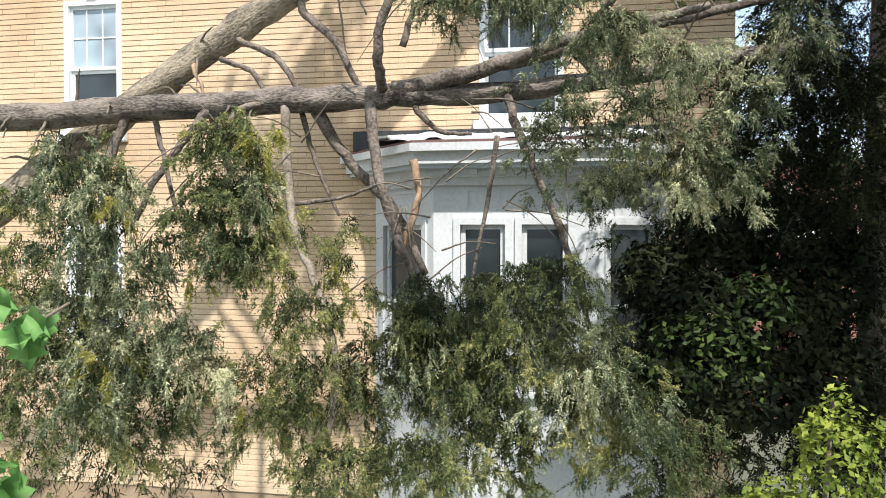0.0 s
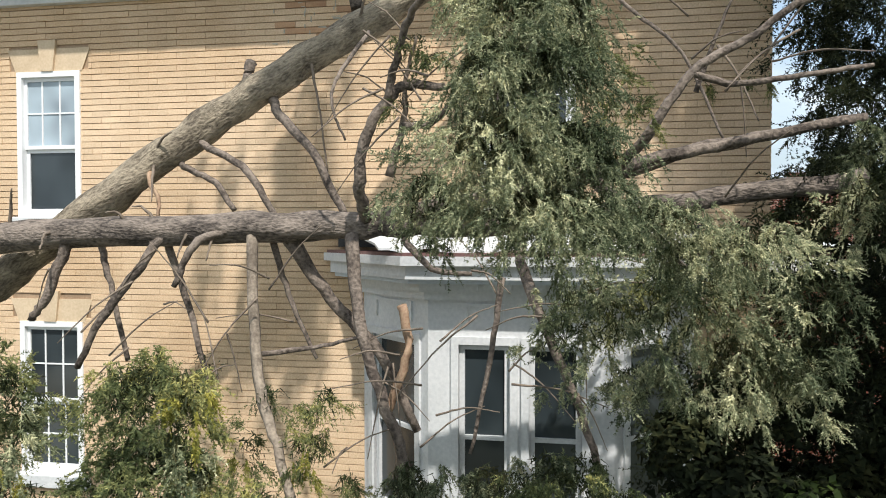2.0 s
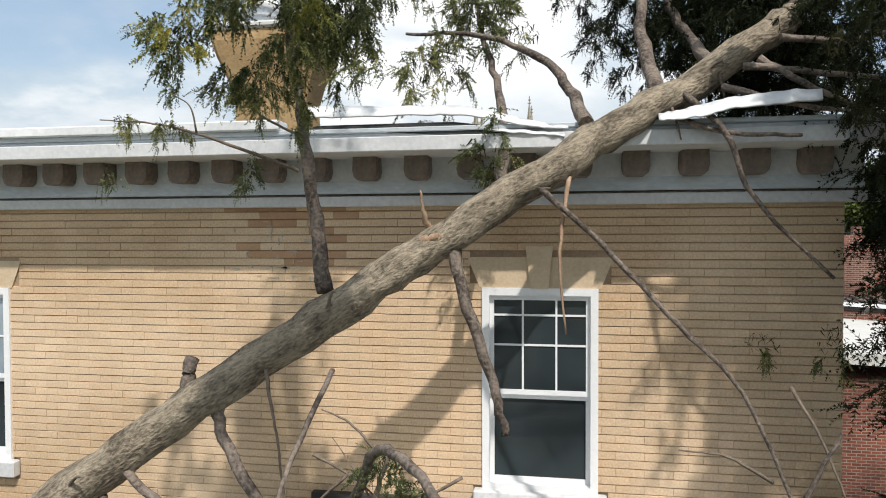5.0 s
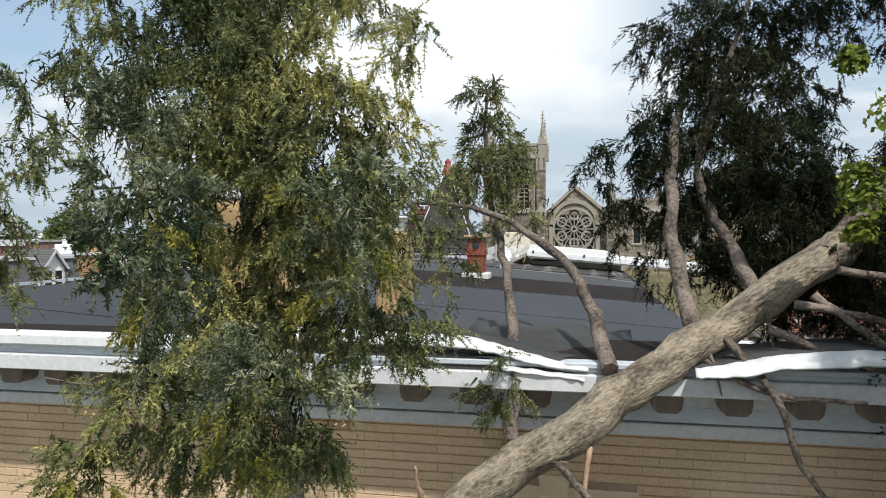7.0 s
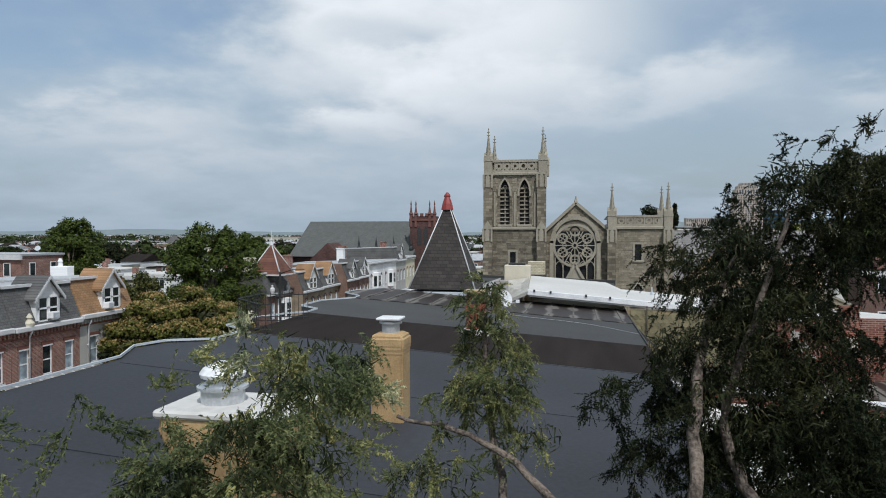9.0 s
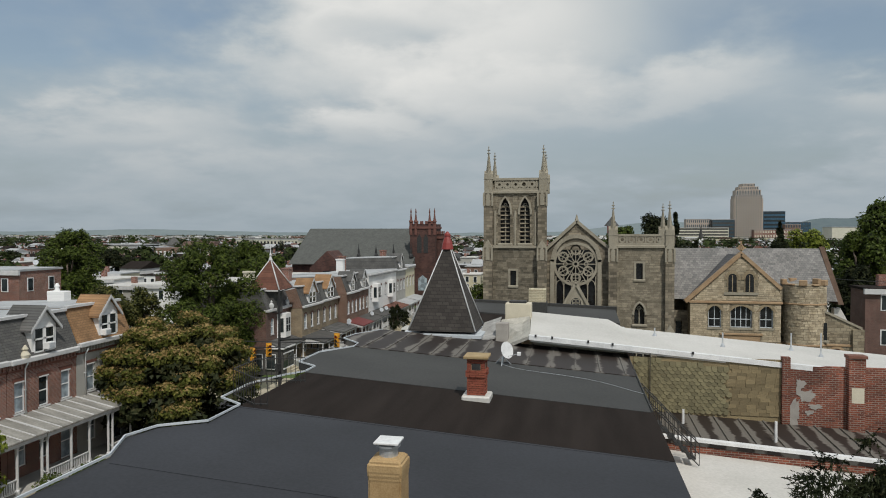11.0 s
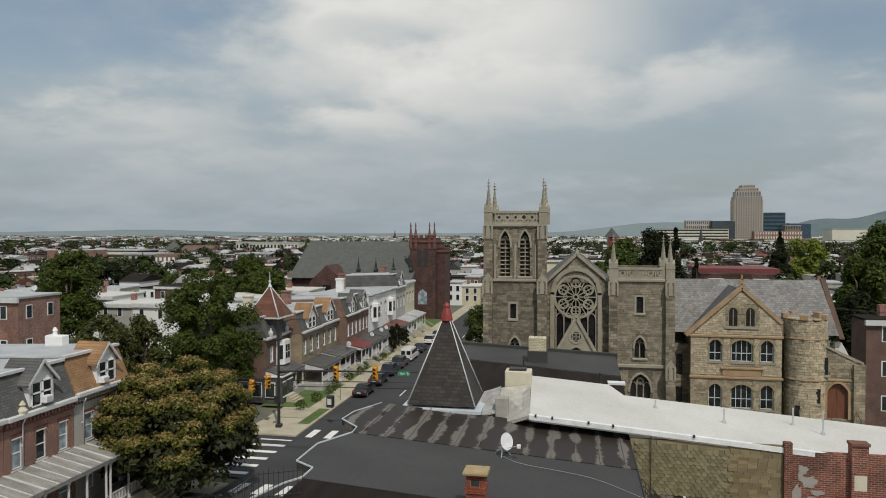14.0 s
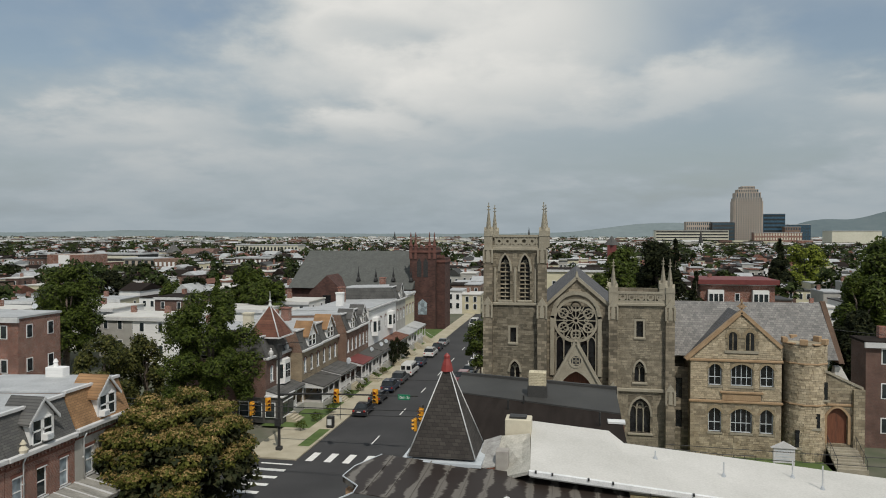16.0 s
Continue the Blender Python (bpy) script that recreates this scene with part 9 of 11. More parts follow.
for by in range(84, 1000, 34):
    bx = -1050
    while bx < 480:
        length = rr.choice((36, 48, 60))
        x = bx
        wm, h0 = rr.choice(WALLS), rr.uniform(5.4, 7.4)
        while x < bx + length:
            w = rr.uniform(4.4, 6.2)
            if rr.random() < 0.25:
                wm = rr.choice(WALLS)
            for yy, d in ((by, 10.5), (by + 13.5, 10)):
                if blocked(x, yy) or rr.random() < 0.16:
                    continue
                h = h0 + rr.uniform(-0.9, 1.2)
                if rr.random() < 0.5:
                    wm2 = rr.choice(WALLS)
                else:
                    wm2 = wm
                piles[wm2].box(x, yy, -0.5, x + w, yy + d, h)
                rm = rr.choices(ROOFS, (4.5, 3.6, 2.2, 1.8, 1.0))[0]
                if rr.random() < 0.34:
                    piles[rm if rm[:6] != "roof_m" else "roof_dark"].gable(x - 0.2, yy - 0.3, h, x + w + 0.2, yy + d + 0.3, rr.uniform(1.2, 2.4), rr.random() < 0.6)
                else:
                    piles[rm].box(x - 0.1, yy - 0.2, h, x + w + 0.1, yy + d + 0.2, h + 0.3)
                if rr.random() < 0.5:
                    piles["brick_red"].box(x + 0.4, yy + d * 0.6, h, x + 1.2, yy + d * 0.6 + 0.8, h + 1.6)
                if yy < 420:
                    for r in (0.22, 0.62):
                        for c in (0.28, 0.72):
                            cx = x + w * c
                            piles["vinyl"].box(cx - 0.55, yy - 0.06, h * r, cx + 0.55, yy, h * r + 1.7)
                            piles["glass"].pane(cx - 0.42, yy - 0.1, h * r + 0.12, cx + 0.42, yy - 0.1, h * r + 1.58)
                    for r in (0.22, 0.62):
                        for c in (0.3, 0.7):
                            cy = yy + d * c
                            piles["glass"].pane(x + w + 0.05, cy - 0.4, h * r, x + w + 0.05, cy + 0.4, h * r + 1.5)
            x += w
        if rr.random() < 0.95:
            spots.append((bx - rr.uniform(2, 8), by + rr.uniform(-3, 24)))
        for _ in range(2):
            spots.append((bx + rr.uniform(0, length), by + 25 + rr.uniform(-2, 6)))
        bx += length + rr.choice((4, 10, 14))
for i in range(1500):
    y = 1000 + 2300 * rr.random() ** 1.5
    x = rr.uniform(-1.05 * y, 0.47 * y)
    w, d, h = rr.uniform(10, 38), rr.uniform(9, 20), rr.uniform(5.5, 11)
    piles[rr.choice(WALLS + ["siding_white"] * 4)].box(x, y, -1, x + w, y + d, h)
    piles[rr.choices(ROOFS, (4, 1.5, 3, 3, 1.6))[0]].box(x - 0.2, y - 0.2, h, x + w + 0.2, y + d + 0.2, h + 0.4)
for m, p in piles.items():
    if p.f:
        tagged(soup("town_blocks", p.v, p.f, m), "distant blocks of row houses across the town", "houses", kind="stuff")

# trees of the town
far_lobes, near_lobes, dark_lobes = [], [], []
for x, y in spots:
    if blocked(x, y) or y > 1000:
        continue
    s = rr.uniform(2.6, 5.0)
    for k in range(3):
        (dark_lobes if rr.random() < 0.4 else near_lobes).append((x + rr.uniform(-s, s) * 0.7, y + rr.uniform(-s, s) * 0.7, s * rr.uniform(1.1, 2.2), s * 0.8, s * 0.8, s * 0.75, 64 if y < 420 else 24))
for i in range(700):
    y = 420 + 2900 * rr.random() ** 1.4
    x = rr.uniform(-1.05 * y, 0.47 * y)
    s = rr.uniform(5, 14)
    if y < 640 and -0.54 < x / y < -0.40:          # the open view to the cream hall
        continue
    far_lobes.append((x, y, s * 0.5, s * 1.5, s, s * 0.55, 22))
tagged(crown("town_trees", near_lobes, "foliage_town", None, 101, 0.95), "leafy trees between the blocks of the town", "trees", kind="stuff")
tagged(crown("town_trees", dark_lobes, "foliage_dark", None, 102, 0.95), "dark trees between the blocks of the town", "trees", kind="stuff")
tagged(crown("town_trees", far_lobes, "foliage_town", None, 103, 2.6), "woods towards the horizon", "trees", kind="stuff")

# landmarks in the distance
M["far_tan"] = material("far_tan", (0.36, 0.30, 0.25), (0.46, 0.39, 0.33), 0.05, 0.9, 0.0, 0.4)
M["far_cream"] = material("far_cream", (0.56, 0.54, 0.44), (0.66, 0.64, 0.54), 0.05, 0.9, 0.0, 0.4)
M["far_blue"] = glassy("far_blue", (0.05, 0.12, 0.19), 0.2)
M["far_glass"] = glassy("far_glass", (0.06, 0.10, 0.13), 0.25)
# both blue-greys hold the distance haze in the colour
M["hill_haze"] = material("hill_haze", (0.09, 0.125, 0.14), (0.12, 0.155, 0.165), 0.004, 1.0, 0.0, 0.03)
M["plain_haze"] = material("plain_haze", (0.15, 0.19, 0.20), (0.19, 0.23, 0.24), 0.004, 1.0, 0.0, 0.03)


def block(name, label, x, y, w, d, h, mat, cat="building", floors=0, cols=0, win="far_glass", band=False, z=0):
    b = thing(name, label, cat)
    part("wall", B(x - w / 2, y, z, x + w / 2, y + d, h), mat, b)
    part("roof", B(x - w / 2 - 0.5, y - 0.5, h, x + w / 2 + 0.5, y + d, h + 0.8), "roof_silver", b)
    for r in range(floors):
        zz = z + (h - z) * (r + 0.3) / floors
        if band:
            part("window_band", B(x - w / 2 + 1, y - 0.2, zz, x + w / 2 - 1, y + 0.1, zz + (h - z) / floors * 0.5), win, b)
        else:
            for c in range(cols):
                cx = x - w / 2 + w * (c + 0.5) / cols
                part("window", B(cx - w / cols * 0.24, y - 0.25, zz, cx + w / cols * 0.24, y + 0.1, zz + (h - z) / floors * 0.55), win, b)
    return b


tower = block("high_rise", "tan stone high-rise with stepped crown over downtown", 364.3, 1560, 54, 40, 99, "far_tan", "skyscraper", 21, 11)
for w, z0, z1 in ((50, 99, 111), (40, 111, 118), (26, 118, 124.5)):
    part("setback", B(364.3 - w / 2, 1563, z0, 364.3 + w / 2, 1596, z1), "far_tan", tower)
    for c in range(9):
        cx = 364.3 - w / 2 + w * (c + 0.5) / 9
        part("window", B(cx - w / 40, 1562.8, z0 + 1.5, cx + w / 40, 1563.1, z1 - 1.5), "far_glass", tower)
for x in (336.5, 392):
    part("wing", B(x - 1.6, 1562, 0, x + 1.6, 1596, 93), "far_tan", tower)
block("glass_office", "blue glass office block beside the high-rise", 415.5, 1562, 44, 30, 65, "far_blue", "building", 8, 0, "glass", True)
block("office_block", "dark office block with glass front downtown", 466, 1562, 43, 30, 42, "far_glass", "building", 5, 8, "far_blue")
block("office_block", "brown brick block downtown", 443, 1530, 30, 20, 37, "brick_brown", "building", 4, 6)
# near-black bands put the shade of the open decks on the front
block("parking_garage", "long pale parking garage with open decks", 240, 1500, 144, 40, 30, "far_cream", "building", 5, 0, "unlit_dark", True)
block("office_block", "pale rose office block downtown", 263, 1560, 50, 30, 48.5, "far_tan", "building", 5, 12)
block("office_block", "curved grey office with glass bands downtown", 311, 1545, 46, 20, 47.5, "roof_slate_blue", "building", 6, 0, "far_glass", True)
block("office_block", "long red brick mill downtown", 393, 1450, 88, 20, 25, "brick_red", "building", 3, 18, "far_cream")
block("warehouse", "windowless cream block at the town's edge", 403, 1095, 66, 40, 27, "far_cream", "building")
block("hall", "long cream hall with tall windows and a pale roof", -300, 640, 66, 18, 11.5, "far_cream", "building", 1, 18, "glass")
block("brick_flats", "dark brick flats before the cream hall", -184.5, 380, 26, 12, 8.4, "brick_dark", "building", 2, 9, "vinyl")
school = block("school", "red brick school with a long wall of glass", -284, 385, 40, 20, 10.0, "roof_slate_blue", "building", 3, 0, "far_cream", True)
part("brick_wing", B(-294.5, 345, 0, -271, 365, 11.2), "brick_red", school)
part("white_panel", B(-287, 344.7, 0.5, -280, 345, 11.0), "siding_white", school)
tanb = block("tan_building", "tan brick building with a flat roof and bays", -227, 332, 19, 16, 9.4, "far_tan", "building", 2, 5, "glass")
part("brick_wing", B(-217.4, 330, 0, -204, 345, 9.8), "brick_brown", tanb)
for k in range(5):
    part("wing_window", B(-216.6 + k * 2.5, 329.8, 6, -215.4 + k * 2.5, 330.05, 8.2), "vinyl", tanb)
st = block("romanesque_hall", "dark red hall with a steep roof and turret", -297, 505, 26, 16, 6, "brick_dark", "building", 1, 8)
part("gable_roof", prism(bmesh.new(), [(-311, 504, 6), (-284, 504, 6), (-284, 512, 11), (-311, 512, 11)], (0, 8, 0)), "brick_dark", st)
part("turret", B(-321, 498, 0, -309, 508, 8), "far_tan", st)
part("turret_roof", cone(bmesh.new(), (-315, 503, 8), (-315, 503, 15), 8, 0.3, 4), "shingle_grey", st)
for x, y, h in ((145, 846, 22), (-330, 1250, 22), (-96, 1500, 30), (-190, 1700, 30)):
    s = thing("steeple", "slim white church steeple in the distance", "steeple")
    part("shaft", B(x - 2, y - 2, 0, x + 2, y + 2, h * 0.55), "siding_white", s)
    part("spire", cone(bmesh.new(), (x, y, h * 0.55), (x, y, h * 1.25), 2.6, 0.2, 8), "roof_slate_blue", s)


def hills(name, y, x0, x1, prof, mat, label):
    bm = bmesh.new()
    n = 90
    rows = []
    for i in range(n + 1):
        t = i / n
        x = x0 + (x1 - x0) * t
        h = prof(t) + 5 * noise.noise(Vector((x * 0.006, 3.1, 0))) + 2.2 * noise.noise(Vector((x * 0.03, 1, 0)))
        rows.append([bm.verts.new((x, y - 260, -5)), bm.verts.new((x, y - 60, max(2, h * 0.8))), bm.verts.new((x, y, max(3, h)))])
    for a, b in zip(rows, rows[1:]):
        for k in (0, 1):
            bm.faces.new((a[k], b[k], b[k + 1], a[k + 1])).smooth = True
    return tagged(part(name, bm, mat), label, "hills", kind="structure")


def bump(x, c, w, h):
    return h * math.exp(-((x - c) / w) ** 2)


hills("backdrop_hills", 4300, -4600, 2400, lambda t: 30 + 6 * math.sin(t * 9) + bump(-4600 + 7000 * t, 420, 330, 50) + bump(-4600 + 7000 * t, 760, 260, 26) + bump(-4600 + 7000 * t, -2900, 500, 14), "plain_haze", "low hills along the horizon, haze put into their blue-grey colour")
hills("backdrop_ridge", 3600, 700, 2600, lambda t: 20 + bump(700 + 1900 * t, 1150, 170, 62) + bump(700 + 1900 * t, 1520, 230, 104) + bump(700 + 1900 * t, 2100, 420, 110), "hill_haze", "wooded ridge beyond downtown, hazed blue-grey in its colour")

# ---------------------------------------------------------------- the fallen conifer
tree = thing("fallen_tree", "fallen two-stemmed conifer leaning on the brick house and its torn eaves", "tree")


def limb(*a, name="limb", seg=7, mat="bark", wob=0.012):
    """A branch through guide points, then its first and last girth."""
    pts, r0, r1 = a[:-2], a[-2], a[-1]
    line = smooth_line(pts, 6, min(wob, r0 * 0.25), len(tree.children))
    return part(name, tube(bmesh.new(), line, taper(r0, r1, len(line)), seg, 0.25), mat, tree)


SLOPE = [(-5.5, 5.72, 8.70), (-4.6, 5.86, 9.39), (-3.937, 5.986, 9.904), (-3.08, 6.176, 10.57), (-2.27, 6.377, 11.14), (-1.51, 6.565, 11.655), (-0.88, 6.718, 12.08), (-0.08, 6.974, 12.62), (0.56, 7.248, 13.01), (1.286, 7.462, 13.50), (1.5, 7.52, 13.63)]
limb(*SLOPE, 0.148, 0.105, name="trunk", seg=18, wob=0.02, mat="bark_sloped")
limb((-7.2, 5.42, 9.66), (-6.0, 5.48, 9.71), (-4.0, 5.56, 9.78), (-2.0, 5.64, 9.85), (-1.3, 5.66, 9.86), (-0.4, 5.72, 9.87), (0.6, 5.75, 9.98), (1.9, 5.7, 10.16), 0.14, 0.06, name="trunk", seg=18, wob=0.015, mat="bark_level")
limb((-2.39, 6.36, 11.0), (-2.33, 6.25, 10.82), (-1.93, 5.97, 10.43), (-1.64, 5.93, 9.91), 0.042, 0.030)
limb((-3.0, 6.2, 10.6), (-2.9, 6.13, 10.52), (-2.44, 5.97, 10.27), (-2.19, 5.95, 9.86), 0.036, 0.025)
limb((-3.17, 6.2, 10.45), (-3.08, 6.12, 10.35), (-2.74, 6.00, 10.2), (-2.56, 5.97, 9.98), 0.032, 0.022)
limb((-3.35, 6.1, 10.36), (-3.28, 5.97, 10.22), (-3.19, 5.94, 10.05), (-3.19, 5.93, 9.86), 0.022, 0.014, mat="raw_wood")
limb((-2.62, 6.32, 10.98), (-2.62, 6.36, 11.10), (-2.61, 6.40, 11.24), 0.052, 0.045, name="branch_stub")
limb((-1.72, 6.55, 11.68), (-1.80, 6.60, 12.18), (-1.89, 6.60, 12.80), (-1.93, 6.5, 13.3), (-1.75, 5.9, 13.9), (-1.3, 5.6, 14.6), 0.060, 0.012)
limb((-0.91, 6.75, 12.16), (-0.81, 6.60, 11.76), (-0.63, 6.55, 11.20), (-0.51, 6.5, 10.78), 0.048, 0.030)
limb((-1.02, 6.75, 12.06), (-1.06, 6.65, 12.18), (-1.08, 6.6, 12.36), 0.03, 0.006, name="splinter", mat="raw_wood")
limb((-1.12, 6.66, 12.0), (-1.0, 6.6, 12.04), (-0.86, 6.62, 12.06), 0.04, 0.02, name="splinter", mat="raw_wood")
limb((-0.33, 6.8, 12.4), (0.11, 6.60, 11.99), (0.53, 6.45, 11.52), (0.86, 6.3, 11.16), (1.17, 6.2, 10.44), 0.024, 0.010)
limb((-0.11, 6.85, 12.45), (-0.17, 6.70, 11.95), (-0.13, 6.70, 11.41), 0.018, 0.006, mat="raw_wood")
limb((0.68, 7.2, 13.05), (0.92, 7.00, 12.74), (1.08, 6.95, 12.31), (1.56, 6.9, 11.78), 0.026, 0.012)
limb((0.50, 7.2, 12.95), (0.88, 7.05, 12.76), (1.41, 7.05, 12.72), 0.024, 0.012)
limb((-0.57, 6.9, 12.42), (-0.62, 7.6, 12.99), (-0.75, 8.2, 13.5), (-0.95, 8.7, 14.2), (-0.95, 8.8, 14.9), 0.048, 0.012)
limb((0.01, 7.1, 12.85), (-0.10, 7.60, 13.18), (-0.30, 7.9, 13.5), (-0.9, 8.3, 13.85), (-1.6, 8.5, 13.95), 0.055, 0.014)
limb((0.53, 7.25, 13.03), (0.45, 7.7, 13.6), (0.5, 8.1, 14.3), (0.62, 8.3, 14.8), (0.75, 8.2, 15.2), 0.060, 0.012)
limb((0.93, 7.4, 13.27), (0.83, 7.9, 13.64), (0.68, 8.1, 14.10), (0.85, 8.1, 14.8), (1.05, 8.1, 15.5), 0.052, 0.012)
limb((1.3, 7.5, 13.45), (1.7, 7.7, 13.9), (2.3, 7.9, 14.4), (2.9, 7.9, 15.3), 0.08, 0.02)
limb((-3.69, 5.55, 9.76), (-3.82, 5.50, 9.35), (-3.96, 5.50, 9.15), 0.040, 0.030)
limb((-3.46, 5.6, 9.74), (-3.38, 5.60, 9.42), (-3.24, 5.60, 8.84), 0.025, 0.020)
limb((-2.93, 5.58, 9.80), (-3.07, 5.45, 9.52), (-3.32, 5.40, 9.17), (-3.51, 5.40, 8.82), 0.040, 0.025)
limb((-2.95, 5.66, 9.75), (-2.83, 5.70, 9.34), (-2.65, 5.70, 8.68), 0.030, 0.020)
limb((-2.38, 5.58, 9.84), (-2.62, 5.45, 9.71), (-2.75, 5.40, 9.42), 0.035, 0.020)
limb((-2.24, 5.58, 9.77), (-2.12, 5.36, 9.10), (-1.99, 5.2, 8.68), (-1.80, 5.0, 8.41), (-1.60, 4.75, 8.10), (-1.48, 4.6, 7.80), (-1.46, 4.5, 7.57), (-1.51, 4.5, 7.3), 0.042, 0.022, mat="bark_pale")
limb((-1.50, 5.6, 9.79), (-1.36, 5.35, 9.12), (-1.09, 5.30, 8.40), (-0.94, 5.30, 7.80), 0.050, 0.030)
limb((-2.03, 5.7, 9.81), (-1.78, 5.80, 9.38), (-1.34, 5.80, 8.91), (-1.06, 5.80, 8.35), 0.058, 0.030)
limb((-2.13, 5.7, 9.77), (-2.05, 5.80, 9.34), (-1.83, 5.80, 8.86), 0.025, 0.015)
limb((-1.38, 5.6, 9.88), (-1.37, 5.35, 10.1), (-1.31, 5.30, 10.45), (-1.13, 5.30, 10.70), (-0.98, 5.27, 10.76), (-0.78, 5.22, 10.73), 0.045, 0.026)
limb((-1.16, 5.3, 10.68), (-1.08, 5.2, 10.92), (-0.93, 5.0, 11.15), (-0.62, 4.5, 11.18), (-0.40, 4.1, 11.03), (-0.25, 3.86, 10.82), 0.030, 0.012)
limb((-1.30, 5.66, 9.9), (-0.57, 5.60, 10.04), (0.29, 5.60, 10.20), (0.91, 5.60, 10.36), (1.86, 5.60, 10.53), 0.08, 0.030)
limb((-0.4, 5.62, 10.08), (0.15, 5.35, 10.18), (0.65, 5.35, 10.29), (1.15, 5.35, 10.39), 0.052, 0.030)
limb((0.77, 5.30, 10.66), (0.86, 5.25, 10.95), (0.98, 5.2, 11.25), 0.018, 0.006)
limb((-0.37, 5.7, 9.85), (-0.20, 5.25, 9.36), (0.08, 5.20, 8.71), (0.30, 5.20, 7.95), 0.042, 0.020)
limb((0.19, 5.6, 10.12), (0.47, 5.25, 9.78), (0.79, 5.20, 9.60), 0.035, 0.015)
limb((-1.18, 5.66, 9.82), (-0.93, 5.60, 9.56), (-0.64, 5.60, 9.52), 0.030, 0.015)
limb((-1.12, 5.5, 9.3), (-1.07, 5.50, 9.00), (-1.23, 5.50, 8.53), 0.035, 0.030, mat="raw_wood")
limb((-2.11, 5.45, 8.95), (-1.73, 5.50, 9.00), (-1.36, 5.4, 9.1), 0.020, 0.012)
limb((-0.43, 5.6, 9.5), (-0.51, 5.50, 8.91), (-0.64, 5.50, 8.30), 0.025, 0.012)
limb((0.24, 5.5, 10.12), (0.44, 5.30, 9.85), (0.78, 5.30, 9.54), 0.030, 0.012)
limb((-1.45, 5.9, 11.3), (-1.53, 5.4, 10.87), (-1.51, 5.20, 10.63), (-1.42, 5.20, 10.40), 0.016, 0.008)
limb((-2.06, 6.35, 11.2), (-2.0, 6.3, 10.95), (-1.96, 6.3, 10.7), (-1.9, 6.28, 10.3), 0.014, 0.006, mat="twig")
limb((-1.90, 6.55, 12.5), (-2.2, 6.4, 12.62), (-2.51, 6.3, 12.73), (-2.8, 6.28, 12.80), (-3.2, 6.3, 12.84), 0.014, 0.004, mat="twig")
limb((-1.92, 6.55, 12.75), (-2.1, 6.4, 12.85), (-2.25, 6.32, 13.02), (-2.5, 6.3, 12.98), 0.010, 0.003, mat="twig")
limb((-2.5, 6.3, 12.73), (-2.52, 6.25, 12.9), (-2.64, 6.22, 12.98), 0.007, 0.003, mat="twig")
limb((-1.16, 5.3, 10.17), (-1.06, 5.3, 10.5), (-1.03, 5.28, 10.8), (-0.95, 5.2, 11.05), 0.03, 0.008, mat="twig")
limb((-1.06, 5.3, 10.5), (-0.85, 5.2, 10.5), (-0.6, 4.9, 10.66), (-0.42, 4.4, 10.8), 0.028, 0.012)
limb((0.2, 5.4, 10.12), (0.42, 4.9, 10.33), (0.66, 4.87, 10.69), (0.95, 4.87, 10.85), (1.2, 4.87, 11.03), (1.5, 4.85, 11.1), 0.034, 0.016)
limb((0.66, 4.87, 10.69), (0.9, 4.9, 10.62), (1.25, 4.9, 10.66), (1.6, 4.9, 10.7), 0.022, 0.012)
limb((1.12, 6.3, 11.2), (1.24, 6.2, 10.95), (1.36, 6.1, 10.6), 0.012, 0.005, mat="twig")
for p in (((1.1, 7.3, 13.25), (1.6, 7.2, 13.15), (2.2, 7.1, 13.05)), ((1.2, 7.32, 13.3), (1.6, 7.15, 13.0), (2.1, 7.1, 12.75)), ((0.95, 7.25, 13.1), (1.3, 7.1, 12.95), (1.75, 7.05, 12.85)), ((1.35, 7.35, 13.45), (1.8, 7.3, 13.4), (2.3, 7.2, 13.5))):
    limb(*p, 0.028, 0.012)
# knots and short broken twigs along both stems
rnd = random.Random(4)
for i in range(26):
    s = rnd.random()
    if i % 2:
        k = min(int(s * 9), 8)
        p = Vector(SLOPE[k]).lerp(Vector(SLOPE[k + 1]), s * 9 - k) + Vector((0, -0.06, 0))
    else:
        p = Vector((-6.5, 5.46, 9.7)).lerp(Vector((1.0, 5.72, 10.0)), s)
    d = Vector((rnd.uniform(-0.6, 0.6), rnd.uniform(-0.8, 0.1), rnd.uniform(-1, 0.7))).normalized()
    n = rnd.uniform(0.16, 0.5)
    limb(tuple(p), tuple(p + d * n * 0.6), tuple(p + d * n + Vector((0, 0, -0.08))), 0.016, 0.005, name="twig", seg=5, mat="twig")
# fine bare twigs among the boughs
for i in range(70):
    a = Vector(rnd.choice(((-2.1, 5.4, 9.0), (-1.2, 5.35, 8.7), (-0.2, 5.2, 9.2), (0.5, 5.3, 9.8), (-3.2, 5.4, 9.3), (0.9, 5.3, 10.7), (-0.9, 5.2, 10.6), (-1.7, 5.4, 7.9))))
    a += Vector((rnd.uniform(-0.4, 0.4), rnd.uniform(-0.3, 0.2), rnd.uniform(-0.5, 0.5)))
    d = Vector((rnd.uniform(-1, 1), rnd.uniform(-0.6, 0.4), rnd.uniform(-1, 0.6))).normalized() * rnd.uniform(0.25, 0.7)
    limb(tuple(a), tuple(a + d * 0.5 + Vector((0, 0, 0.04))), tuple(a + d), 0.008, 0.003, name="twig", seg=4, mat="twig")

